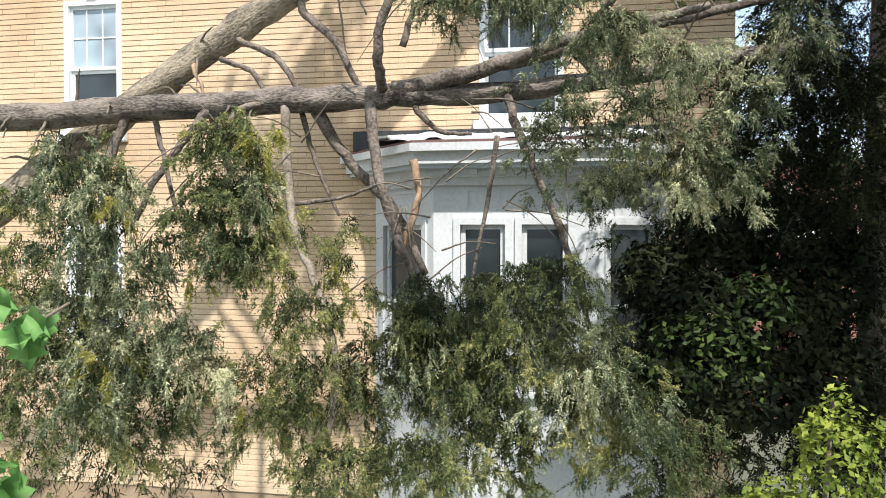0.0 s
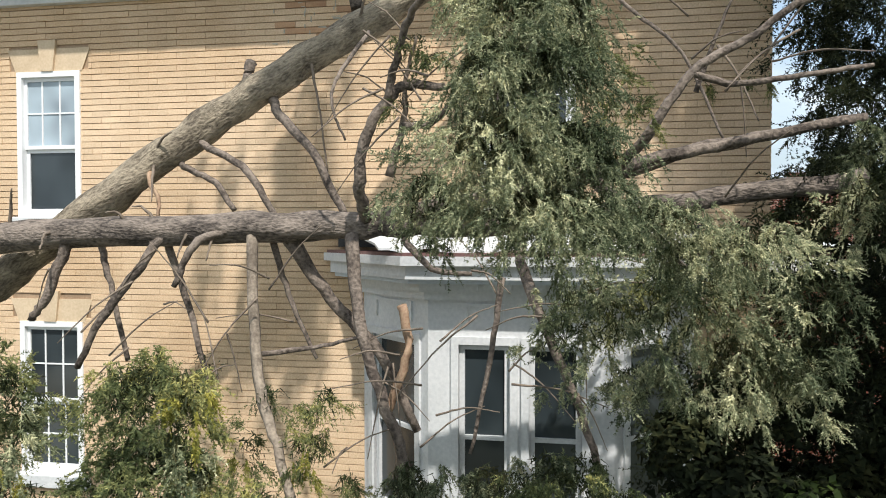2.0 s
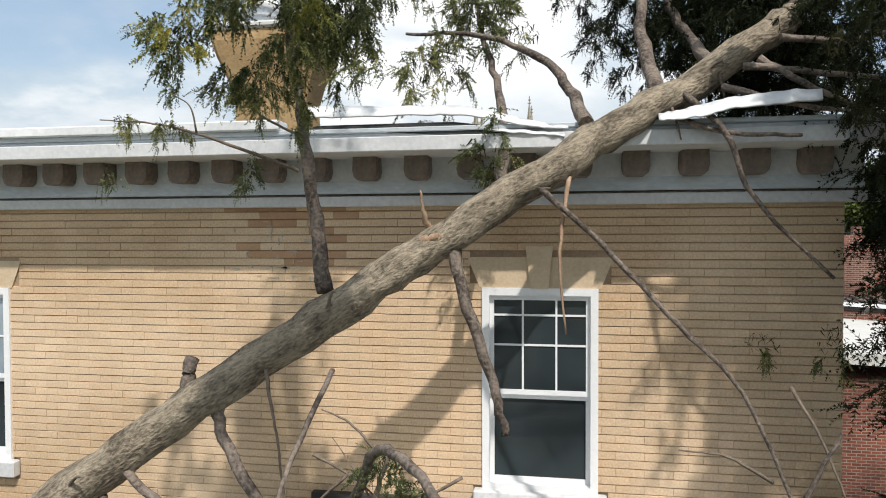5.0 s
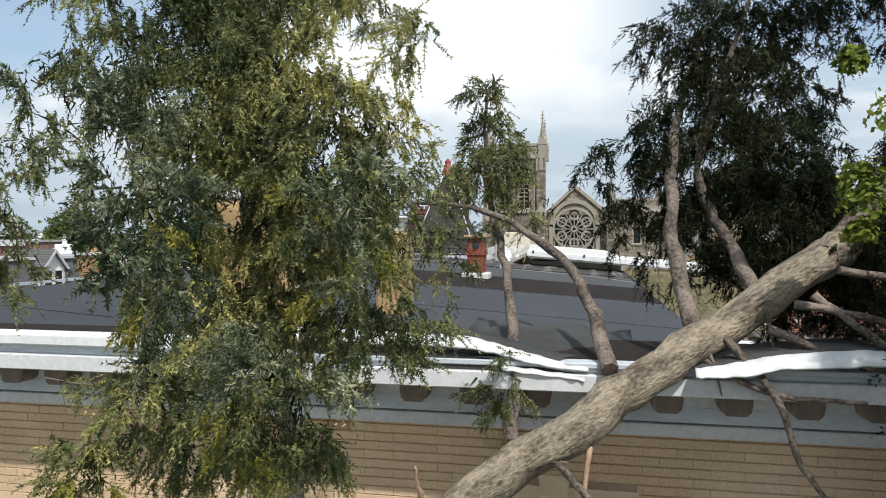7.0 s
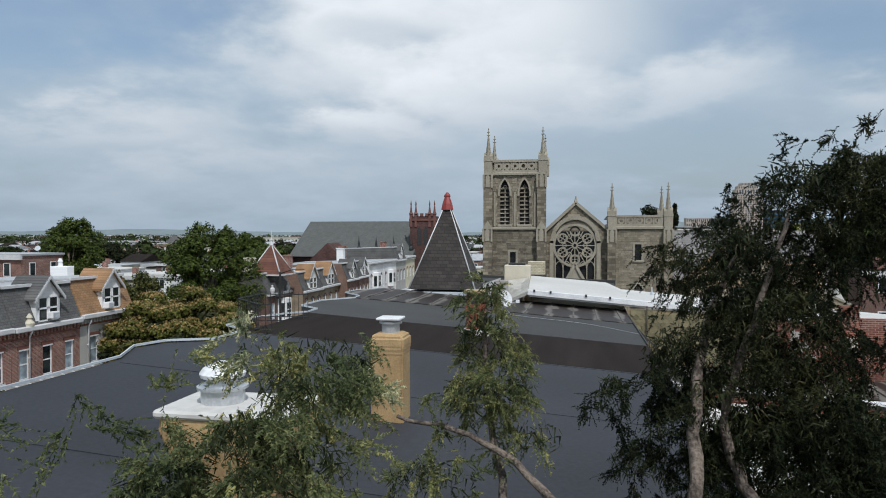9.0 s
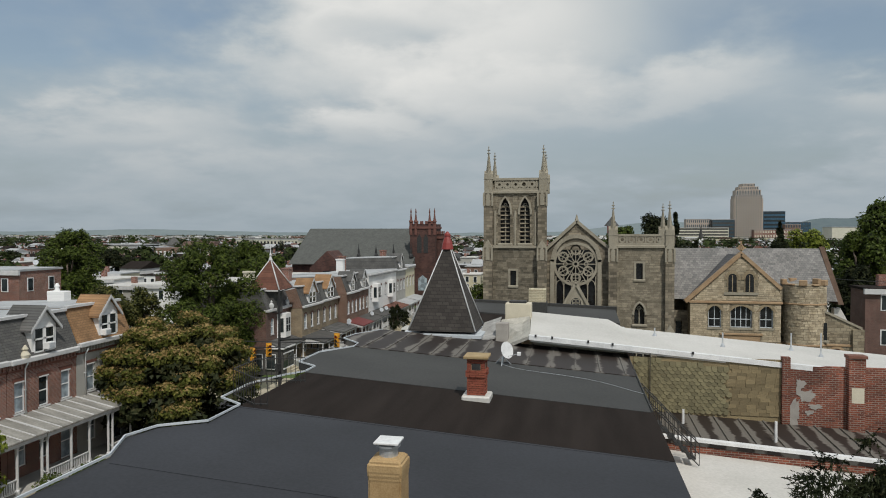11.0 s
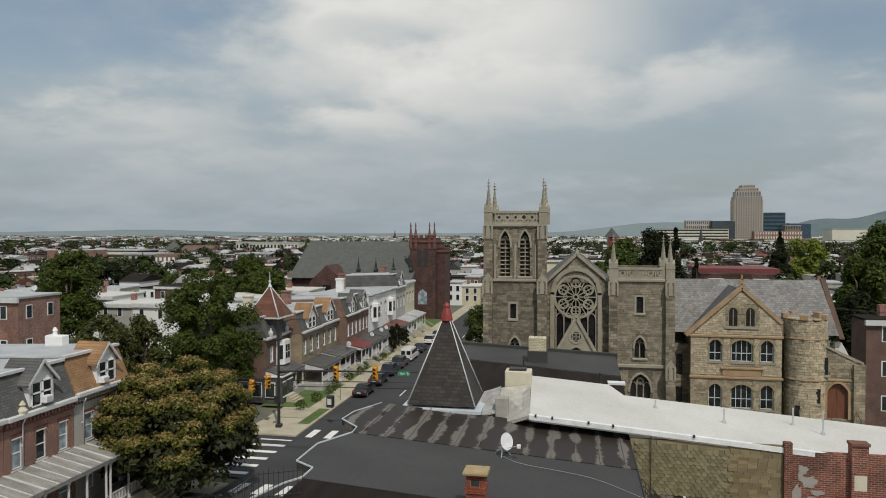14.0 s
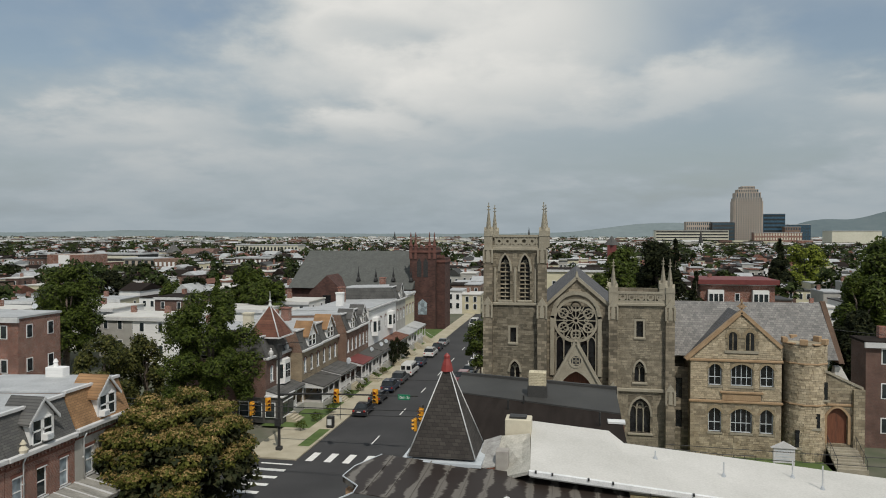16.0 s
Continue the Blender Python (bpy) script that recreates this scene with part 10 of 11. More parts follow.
# the hanging bough in front of the house
boughs([(-0.23, 3.76, 10.96, 0.14, 0.12, 0.12, 493), (-0.34, 3.69, 10.85, 0.13, 0.1, 0.10, 493), (-0.13, 3.73, 10.87, 0.11, 0.1, 0.10, 417), (-0.02, 3.74, 10.68, 0.11, 0.1, 0.12, 417), (-0.24, 3.55, 10.66, 0.21, 0.16, 0.14, 986), (-0.31, 3.44, 10.40, 0.17, 0.14, 0.16, 986), (-0.07, 3.57, 10.43, 0.15, 0.14, 0.16, 872), (-0.30, 3.33, 10.11, 0.21, 0.15, 0.16, 1138),
        (0.0, 3.47, 10.09, 0.19, 0.14, 0.16, 1062), (0.34, 3.93, 9.85, 0.24, 0.15, 0.10, 796), (-0.12, 3.35, 9.87, 0.30, 0.16, 0.10, 1062), (-0.56, 3.48, 9.91, 0.13, 0.12, 0.16, 417), (0.62, 4.1, 9.72, 0.26, 0.16, 0.10, 569)],
       "foliage_silver", tree, 11, 0.105, 11, 0.0155, 0.0036, 1.4, core=1.2, grain=0.016, reaching=(0.4, 1.5), stray=0.62)
boughs([(-0.95, 5.22, 11.0, 0.10, 0.09, 0.09, 102), (-0.82, 5.2, 10.9, 0.07, 0.06, 0.07, 59), (-1.05, 5.28, 10.65, 0.06, 0.06, 0.09, 51), (0.15, 4.6, 10.65, 0.13, 0.12, 0.16, 221), (0.30, 4.6, 10.45, 0.14, 0.12, 0.12, 187)],
       "foliage", tree, 51, 0.110, 12, 0.0170, 0.0040, 1.2, core=0.8, grain=0.016, stray=0.6)
boughs([(-3.02, 6.3, 12.84, 0.10, 0.07, 0.05, 59), (-2.68, 6.26, 12.77, 0.12, 0.08, 0.06, 76), (-2.15, 6.36, 12.52, 0.06, 0.06, 0.14, 68), (-3.1, 6.25, 12.5, 0.03, 0.03, 0.07, 20), (-2.08, 6.35, 12.95, 0.12, 0.1, 0.10, 93)],
       "foliage", tree, 52, 0.110, 12, 0.0170, 0.0040, 1.4, core=0.5, grain=0.016, stray=0.6)
# boughs below the level stem
boughs([(-3.50, 4.10, 8.45, 0.23, 0.21, 0.30, 599), (-3.27, 3.92, 7.66, 0.33, 0.33, 0.51, 1147), (-2.78, 3.82, 8.99, 0.33, 0.23, 0.22, 822), (-2.68, 3.82, 8.19, 0.28, 0.24, 0.31, 822), (-2.54, 3.83, 7.64, 0.45, 0.33, 0.36, 1197), (-1.68, 3.39, 9.15, 0.24, 0.17, 0.18, 822), (-1.65, 3.39, 8.82, 0.27, 0.19, 0.20, 947),
        (-1.55, 3.39, 8.6, 0.18, 0.15, 0.12, 399), (-3.9, 4.6, 8.9, 0.3, 0.25, 0.2, 399)],
       "foliage", tree, 12, 0.100, 8, 0.0215, 0.0050, 1.2, core=0.7, grain=0.02, stray=0.65)
boughs([(-1.70, 4.58, 8.15, 0.34, 0.22, 0.16, 423), (-1.54, 4.60, 7.57, 0.43, 0.35, 0.42, 1071), (-1.40, 4.41, 7.09, 0.45, 0.27, 0.23, 822), (-0.80, 4.52, 8.15, 0.22, 0.17, 0.17, 373), (-0.65, 4.54, 7.69, 0.42, 0.33, 0.42, 1297), (-0.33, 4.38, 7.30, 0.47, 0.30, 0.29, 1147), (-0.05, 4.64, 8.40, 0.42, 0.23, 0.14, 498),
        (0.30, 4.38, 7.72, 0.32, 0.27, 0.35, 997), (0.65, 4.43, 7.37, 0.42, 0.28, 0.28, 1098), (-0.82, 3.89, 7.36, 0.40, 0.24, 0.20, 848), (-0.88, 4.51, 8.11, 0.22, 0.17, 0.17, 379), (-0.46, 4.47, 8.16, 0.25, 0.18, 0.17, 447), (-2.3, 5.2, 7.3, 0.5, 0.4, 0.5, 748), (-3.4, 5.2, 7.2, 0.6, 0.4, 0.7, 1048)],
       "foliage", tree, 13, 0.105, 8, 0.0230, 0.0052, 1.2, core=0.8, grain=0.022, stray=0.65)
boughs([(-0.05, 4.54, 8.12, 0.30, 0.21, 0.2, 408), (-0.34, 4.48, 7.79, 0.33, 0.22, 0.22, 459), (-3.35, 4.02, 8.16, 0.30, 0.24, 0.30, 382), (-2.95, 3.88, 7.97, 0.28, 0.24, 0.32, 433), (-2.45, 4.26, 7.84, 0.30, 0.23, 0.27, 306)],
       "foliage", tree, 25, 0.140, 11, 0.0230, 0.0052, 1.2, core=0.8, grain=0.022, stray=0.65)
boughs([(-0.88, 4.75, 8.16, 0.29, 0.25, 0.33, 280), (-0.90, 4.53, 7.83, 0.38, 0.26, 0.28, 357), (-0.37, 4.73, 8.22, 0.28, 0.20, 0.21, 221), (-0.29, 4.63, 7.87, 0.38, 0.28, 0.31, 391), (0.09, 4.91, 8.38, 0.22, 0.17, 0.22, 153), (0.27, 4.92, 7.84, 0.33, 0.28, 0.36, 323)],
       "foliage_silver", tree, 33, 0.140, 11, 0.0221, 0.0056, 1.8, core=1.0, grain=0.022, stray=0.5)
boughs([(-2.62, 3.40, 8.99, 0.18, 0.15, 0.18, 221), (-2.37, 3.40, 8.96, 0.19, 0.13, 0.13, 221), (-2.60, 3.40, 8.62, 0.20, 0.16, 0.20, 255), (-2.31, 3.40, 8.63, 0.18, 0.15, 0.21, 255), (-2.06, 3.40, 8.59, 0.14, 0.12, 0.15, 187), (-2.51, 3.40, 8.35, 0.20, 0.15, 0.18, 238), (-2.16, 3.40, 8.35, 0.16, 0.13, 0.17, 204), (-2.29, 3.40, 8.05, 0.24, 0.16, 0.16, 272), (-1.98, 3.40, 8.10, 0.17, 0.14, 0.19, 221), (-2.48, 3.40, 7.81, 0.24, 0.16, 0.15, 238), (-1.81, 3.40, 7.95, 0.14, 0.12, 0.15, 170), (-2.69, 3.40, 9.19, 0.13, 0.09, 0.10, 110), (-1.63, 3.30, 8.62, 0.08, 0.09, 0.14, 136), (-1.49, 3.30, 8.97, 0.08, 0.10, 0.16, 136)],
       "foliage_silver", tree, 61, 0.125, 9, 0.0190, 0.0046, 1.5, core=0.9, grain=0.02, stray=0.55)
boughs([(-2.10, 5.20, 8.29, 0.14, 0.15, 0.24, 127), (-1.56, 4.90, 8.46, 0.18, 0.12, 0.13, 127), (-1.49, 5.00, 8.77, 0.07, 0.06, 0.09, 42), (-2.06, 5.20, 7.91, 0.19, 0.17, 0.25, 170), (-2.38, 5.30, 7.52, 0.24, 0.22, 0.31, 221), (-1.93, 5.20, 7.49, 0.23, 0.21, 0.29, 221), (-1.36, 4.85, 7.79, 0.18, 0.15, 0.20, 195), (-2.25, 5.20, 7.17, 0.28, 0.19, 0.19, 187), (-1.43, 4.80, 7.42, 0.25, 0.17, 0.18, 221), (-1.32, 4.90, 8.27, 0.10, 0.08, 0.10, 59), (-2.68, 5.00, 7.84, 0.18, 0.15, 0.18, 102)],
       "foliage", tree, 62, 0.150, 9, 0.0230, 0.0054, 1.6, core=0.9, grain=0.024, stray=0.55)
boughs([(-0.94, 4.90, 8.28, 0.14, 0.12, 0.18, 170), (-1.02, 4.90, 7.77, 0.14, 0.18, 0.32, 272), (-0.75, 4.80, 7.70, 0.21, 0.21, 0.31, 323), (-0.44, 4.90, 8.33, 0.19, 0.13, 0.13, 170), (-0.47, 4.90, 7.87, 0.20, 0.19, 0.27, 272), (-0.12, 4.90, 8.44, 0.13, 0.09, 0.10, 93), (-0.41, 4.80, 7.49, 0.25, 0.18, 0.20, 272), (0.20, 4.10, 7.88, 0.18, 0.14, 0.18, 221), (0.50, 4.10, 7.73, 0.20, 0.13, 0.13, 204), (0.34, 4.10, 8.15, 0.07, 0.06, 0.09, 59), (0.06, 4.30, 7.62, 0.21, 0.14, 0.14, 187)],
       "foliage_silver", tree, 63, 0.150, 9, 0.0230, 0.0054, 1.7, core=1.3, grain=0.024, stray=0.5)
boughs([(-1.36, 3.20, 9.21, 0.07, 0.05, 0.06, 51), (-2.24, 3.30, 8.87, 0.09, 0.06, 0.06, 46), (-2.06, 5.00, 8.44, 0.09, 0.09, 0.13, 38), (-1.55, 4.80, 8.46, 0.14, 0.09, 0.08, 59), (-1.39, 4.75, 8.18, 0.09, 0.07, 0.09, 38), (-2.33, 5.10, 7.41, 0.11, 0.12, 0.18, 59), (-1.80, 3.30, 8.49, 0.06, 0.05, 0.07, 38), (-0.50, 4.60, 7.77, 0.13, 0.09, 0.09, 59), (-2.31, 3.30, 8.01, 0.13, 0.08, 0.08, 59), (-1.94, 5.00, 7.38, 0.18, 0.11, 0.10, 59)],
       "foliage_gold_lit", tree, 64, 0.110, 9, 0.0200, 0.0050, 1.5, core=0, stray=0.5)
boughs([(-2.88, 5.30, 8.73, 0.24, 0.16, 0.17, 93), (-2.47, 5.30, 8.87, 0.20, 0.14, 0.14, 76), (-1.92, 5.20, 8.67, 0.19, 0.14, 0.15, 93), (-3.30, 5.30, 8.56, 0.27, 0.18, 0.18, 102), (-1.55, 5.10, 8.62, 0.17, 0.11, 0.11, 76), (-3.65, 5.30, 8.42, 0.24, 0.15, 0.14, 76)],
       "foliage", tree, 69, 0.150, 9, 0.0220, 0.0050, 1.4, core=0.4, grain=0.022, stray=0.6)
# dark mass for the shadowed gaps low among the left boughs
crown("inner_foliage", [(-4.28, 5.00, 7.05, 0.39, 0.36, 0.50, 595), (-3.82, 5.00, 6.79, 0.49, 0.35, 0.38, 595), (-4.27, 5.00, 7.65, 0.27, 0.24, 0.33, 340), (-3.27, 5.00, 6.73, 0.41, 0.27, 0.26, 425), (-2.85, 5.20, 6.64, 0.31, 0.21, 0.21, 255)], "foliage_inner_shade", tree, 70, 0.03, hang=1.4)
boughs([(0.09, 4.48, 9.33, 0.32, 0.27, 0.32, 734), (0.59, 4.56, 9.40, 0.40, 0.28, 0.28, 844), (0.91, 4.61, 9.11, 0.33, 0.23, 0.25, 661), (0.39, 4.72, 8.98, 0.23, 0.15, 0.15, 256), (0.2, 5.0, 9.9, 0.4, 0.3, 0.16, 330), (1.22, 4.62, 9.45, 0.24, 0.2, 0.22, 298), (1.18, 4.68, 9.05, 0.22, 0.2, 0.2, 252), (1.0, 4.7, 9.72, 0.26, 0.2, 0.14, 229), (1.5, 4.75, 9.9, 0.22, 0.2, 0.25, 252), (1.62, 4.9, 10.25, 0.2, 0.2, 0.22, 183)],
       "foliage_silver", tree, 14, 0.105, 8, 0.0230, 0.0052, 1.2, core=0.8, grain=0.022, stray=0.65)
boughs([(0.89, 6.45, 9.42, 0.35, 0.23, 0.23, 280), (1.46, 6.54, 9.30, 0.39, 0.24, 0.21, 289), (1.92, 6.73, 9.70, 0.24, 0.19, 0.24, 187), (0.43, 6.37, 9.19, 0.27, 0.19, 0.19, 187), (1.70, 7.33, 11.29, 0.12, 0.13, 0.20, 42), (1.32, 7.68, 11.22, 0.19, 0.13, 0.12, 42)],
       "foliage", tree, 36, 0.140, 11, 0.0221, 0.0056, 1.3, core=0.9, grain=0.022, stray=0.5)
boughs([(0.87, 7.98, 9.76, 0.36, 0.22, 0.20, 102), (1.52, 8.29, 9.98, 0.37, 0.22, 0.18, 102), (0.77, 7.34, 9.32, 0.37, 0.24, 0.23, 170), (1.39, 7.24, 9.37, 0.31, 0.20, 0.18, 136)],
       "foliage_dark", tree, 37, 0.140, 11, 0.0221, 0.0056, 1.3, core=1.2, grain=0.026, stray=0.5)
# the upper crown over the roof's edge
boughs([(-1.58, 4.84, 14.44, 0.17, 0.15, 0.13, 212), (-1.44, 4.97, 14.46, 0.19, 0.16, 0.12, 272), (-1.22, 5.01, 14.40, 0.19, 0.16, 0.12, 297), (-1.50, 4.85, 14.20, 0.21, 0.18, 0.15, 399), (-1.26, 4.92, 14.20, 0.21, 0.18, 0.15, 566), (-1.00, 4.97, 14.10, 0.19, 0.16, 0.12, 416), (-1.35, 4.90, 13.97, 0.22, 0.18, 0.17, 566),
        (-1.03, 4.90, 13.95, 0.21, 0.17, 0.14, 506), (-0.81, 5.0, 13.98, 0.15, 0.13, 0.10, 144), (-0.83, 5.0, 13.80, 0.18, 0.15, 0.12, 298), (-1.70, 4.85, 13.95, 0.11, 0.11, 0.17, 110)],
       "foliage", tree, 15, 0.115, 12, 0.0185, 0.0044, 1.5, core=0.6, grain=0.018, reaching=(0.3, 1.0))
boughs([(-1.15, 5.75, 14.9, 0.18, 0.13, 0.11, 114), (-1.25, 5.65, 14.8, 0.17, 0.13, 0.12, 124), (-1.32, 5.45, 14.66, 0.18, 0.13, 0.13, 181), (-1.45, 5.26, 14.6, 0.17, 0.11, 0.09, 248), (-1.42, 5.35, 14.47, 0.14, 0.13, 0.15, 248), (-1.76, 4.85, 12.87, 0.09, 0.10, 0.13, 154), (-1.56, 4.9, 13.12, 0.17, 0.15, 0.15, 323), (-1.23, 4.95, 13.01, 0.18, 0.15, 0.15, 370)],
       "foliage", tree, 27, 0.115, 12, 0.0185, 0.0044, 1.2, core=0.6, grain=0.018, reaching=(0.3, 1.0))
boughs([(-1.04, 5.0, 12.95, 0.12, 0.11, 0.13, 139),
        (-1.42, 5.48, 13.52, 0.25, 0.18, 0.18, 401), (-1.08, 5.54, 13.54, 0.16, 0.14, 0.18, 229), (-1.55, 5.33, 12.81, 0.25, 0.18, 0.18, 363), (-1.20, 5.41, 13.26, 0.16, 0.12, 0.13, 191), (-1.88, 5.36, 13.33, 0.10, 0.1, 0.14, 76),
        (-1.31, 4.95, 13.32, 0.29, 0.22, 0.22, 680), (-0.91, 5.12, 13.32, 0.26, 0.18, 0.13, 370), (-2.06, 5.07, 14.25, 0.17, 0.14, 0.13, 144), (-2.20, 5.04, 13.92, 0.15, 0.12, 0.13, 170), (-2.24, 4.97, 13.63, 0.15, 0.14, 0.18, 221), (-1.55, 5.0, 13.69, 0.22, 0.2, 0.24, 442), (-1.14, 5.10, 13.70, 0.27, 0.22, 0.22, 557)],
       "foliage", tree, 18, 0.115, 12, 0.0185, 0.0044, 1.7, core=0.6, grain=0.018, reaching=(0.3, 1.0))
boughs([(-1.02, 4.05, 13.66, 0.15, 0.12, 0.13, 191), (-1.40, 4.45, 13.95, 0.17, 0.14, 0.14, 216), (-0.72, 4.35, 13.75, 0.13, 0.12, 0.10, 140), (-0.95, 4.45, 13.35, 0.16, 0.14, 0.16, 204), (-1.35, 5.70, 14.95, 0.13, 0.12, 0.10, 114), (-1.12, 6.1, 14.72, 0.13, 0.12, 0.10, 114)],
       "foliage_silver", tree, 53, 0.095, 10, 0.0200, 0.0040, 0.8, core=0.3, grain=0.018, reaching=(0.4, 1.1))
# bright tufts painted where the sun catches the tips
boughs([(-1.38, 4.75, 13.71, 0.06, 0.04, 0.04, 51), (-1.23, 4.75, 13.15, 0.05, 0.05, 0.08, 76), (-1.15, 4.75, 12.99, 0.03, 0.03, 0.05, 34), (-0.99, 4.80, 13.81, 0.06, 0.04, 0.04, 46), (-0.85, 4.90, 13.64, 0.06, 0.04, 0.05, 51), (-1.69, 4.75, 12.90, 0.06, 0.06, 0.11, 76), (-1.54, 4.80, 13.41, 0.05, 0.04, 0.05, 42), (-0.95, 4.90, 13.47, 0.05, 0.04, 0.05, 42)],
       "foliage_gold_lit", tree, 65, 0.090, 9, 0.0190, 0.0042, 1.2, core=0, stray=0.5)
boughs([(-1.98, 5.00, 14.74, 0.09, 0.06, 0.07, 51), (-1.93, 5.00, 14.50, 0.10, 0.06, 0.05, 59), (-1.91, 5.10, 14.67, 0.07, 0.05, 0.07, 42), (-1.23, 5.60, 14.87, 0.09, 0.08, 0.09, 59), (-1.07, 5.60, 14.71, 0.09, 0.06, 0.07, 59), (-0.71, 5.10, 14.35, 0.08, 0.04, 0.03, 59), (-0.82, 5.20, 14.30, 0.07, 0.05, 0.05, 59), (-1.72, 5.20, 14.82, 0.09, 0.06, 0.06, 51), (-1.46, 5.30, 14.88, 0.10, 0.06, 0.06, 51)],
       "foliage", tree, 66, 0.130, 12, 0.0190, 0.0040, 0.5, core=0, reaching=(0.6, 1.6), stray=0.45)
# dark column: shade at the crown's heart put into the colour
crown("inner_foliage", [(-1.40, 5.25, 14.0, 0.16, 0.12, 0.45, 765), (-1.30, 5.25, 13.45, 0.15, 0.12, 0.45, 765), (-1.25, 5.2, 12.98, 0.12, 0.1, 0.25, 357)], "foliage_inner_shade", tree, 67, 0.03, hang=1.6)
boughs([(1.55, 7.38, 13.62, 0.16, 0.12, 0.14, 144), (1.75, 7.3, 13.35, 0.2, 0.14, 0.16, 153), (1.62, 7.3, 13.0, 0.18, 0.14, 0.12, 102), (1.9, 7.2, 12.9, 0.22, 0.16, 0.16, 136)],
       "foliage_dark", tree, 68, 0.140, 11, 0.0230, 0.0056, 1.2, core=1.6, grain=0.028)
boughs([(-1.25, 5.30, 14.73, 0.14, 0.10, 0.11, 144), (-1.12, 5.40, 14.85, 0.10, 0.07, 0.08, 110), (-1.01, 5.30, 14.68, 0.12, 0.08, 0.09, 144), (-1.37, 5.20, 14.66, 0.13, 0.08, 0.07, 119), (-0.95, 5.50, 14.93, 0.06, 0.04, 0.04, 51), (-1.07, 5.10, 14.69, 0.13, 0.08, 0.06, 136)],
       "foliage", tree, 71, 0.125, 11, 0.0185, 0.0042, 1.0, core=0.7, grain=0.018, reaching=(0.5, 1.4), stray=0.5)
boughs([(-0.97, 8.66, 14.45, 0.27, 0.25, 0.34, 527), (-0.90, 8.72, 14.85, 0.15, 0.14, 0.2, 153), (-1.02, 8.54, 14.1, 0.38, 0.28, 0.22, 357), (-0.75, 8.55, 14.15, 0.22, 0.2, 0.2, 187), (-1.29, 8.17, 13.5, 0.42, 0.3, 0.33, 391), (-0.55, 8.45, 13.86, 0.28, 0.2, 0.17, 106), (-1.94, 8.05, 13.6, 0.2, 0.16, 0.18, 106), (-0.65, 7.2, 12.6, 0.25, 0.2, 0.3, 142)],
       "foliage", tree, 16, 0.160, 13, 0.0230, 0.0062, 0.9)
# right side of the crown, its shade put into the near-black foliage colour
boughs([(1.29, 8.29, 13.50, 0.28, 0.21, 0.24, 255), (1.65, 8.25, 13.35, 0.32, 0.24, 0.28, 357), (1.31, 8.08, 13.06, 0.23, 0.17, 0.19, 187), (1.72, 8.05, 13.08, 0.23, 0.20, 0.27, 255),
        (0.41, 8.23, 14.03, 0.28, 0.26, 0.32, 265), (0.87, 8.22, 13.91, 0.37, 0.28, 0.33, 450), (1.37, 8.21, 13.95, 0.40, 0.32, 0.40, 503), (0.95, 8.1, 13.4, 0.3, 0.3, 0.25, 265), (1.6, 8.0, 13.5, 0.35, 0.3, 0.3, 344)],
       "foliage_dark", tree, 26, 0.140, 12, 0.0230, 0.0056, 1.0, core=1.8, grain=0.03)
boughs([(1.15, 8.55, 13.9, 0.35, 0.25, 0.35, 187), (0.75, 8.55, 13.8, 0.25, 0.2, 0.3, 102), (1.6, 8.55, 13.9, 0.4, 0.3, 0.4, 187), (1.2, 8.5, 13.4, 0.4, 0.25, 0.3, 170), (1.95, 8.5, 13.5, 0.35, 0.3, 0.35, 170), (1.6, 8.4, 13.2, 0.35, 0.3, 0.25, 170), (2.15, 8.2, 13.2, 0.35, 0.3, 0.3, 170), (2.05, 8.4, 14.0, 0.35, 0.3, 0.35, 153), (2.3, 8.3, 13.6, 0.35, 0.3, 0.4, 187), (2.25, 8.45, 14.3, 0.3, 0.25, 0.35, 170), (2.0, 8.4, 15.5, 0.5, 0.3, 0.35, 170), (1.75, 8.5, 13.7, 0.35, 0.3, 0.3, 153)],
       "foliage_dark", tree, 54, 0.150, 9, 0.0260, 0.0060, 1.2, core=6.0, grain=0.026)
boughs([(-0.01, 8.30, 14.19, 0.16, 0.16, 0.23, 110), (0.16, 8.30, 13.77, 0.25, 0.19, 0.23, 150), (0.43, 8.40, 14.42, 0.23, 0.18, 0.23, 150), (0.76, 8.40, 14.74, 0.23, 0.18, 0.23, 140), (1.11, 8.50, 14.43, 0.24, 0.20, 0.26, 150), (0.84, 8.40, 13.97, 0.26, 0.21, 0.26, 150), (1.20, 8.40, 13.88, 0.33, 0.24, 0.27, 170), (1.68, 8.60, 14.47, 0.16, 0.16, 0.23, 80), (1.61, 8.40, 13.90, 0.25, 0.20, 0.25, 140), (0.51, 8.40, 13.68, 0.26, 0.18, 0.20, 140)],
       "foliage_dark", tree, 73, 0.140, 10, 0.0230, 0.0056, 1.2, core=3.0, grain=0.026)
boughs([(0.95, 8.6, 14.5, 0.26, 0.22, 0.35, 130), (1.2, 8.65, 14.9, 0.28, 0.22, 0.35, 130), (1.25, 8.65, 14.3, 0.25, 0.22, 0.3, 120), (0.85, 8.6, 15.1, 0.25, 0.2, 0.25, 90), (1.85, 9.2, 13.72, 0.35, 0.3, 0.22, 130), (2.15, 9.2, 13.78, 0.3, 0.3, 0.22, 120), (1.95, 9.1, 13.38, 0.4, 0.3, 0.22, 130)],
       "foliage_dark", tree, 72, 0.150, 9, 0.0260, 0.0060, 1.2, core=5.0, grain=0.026)
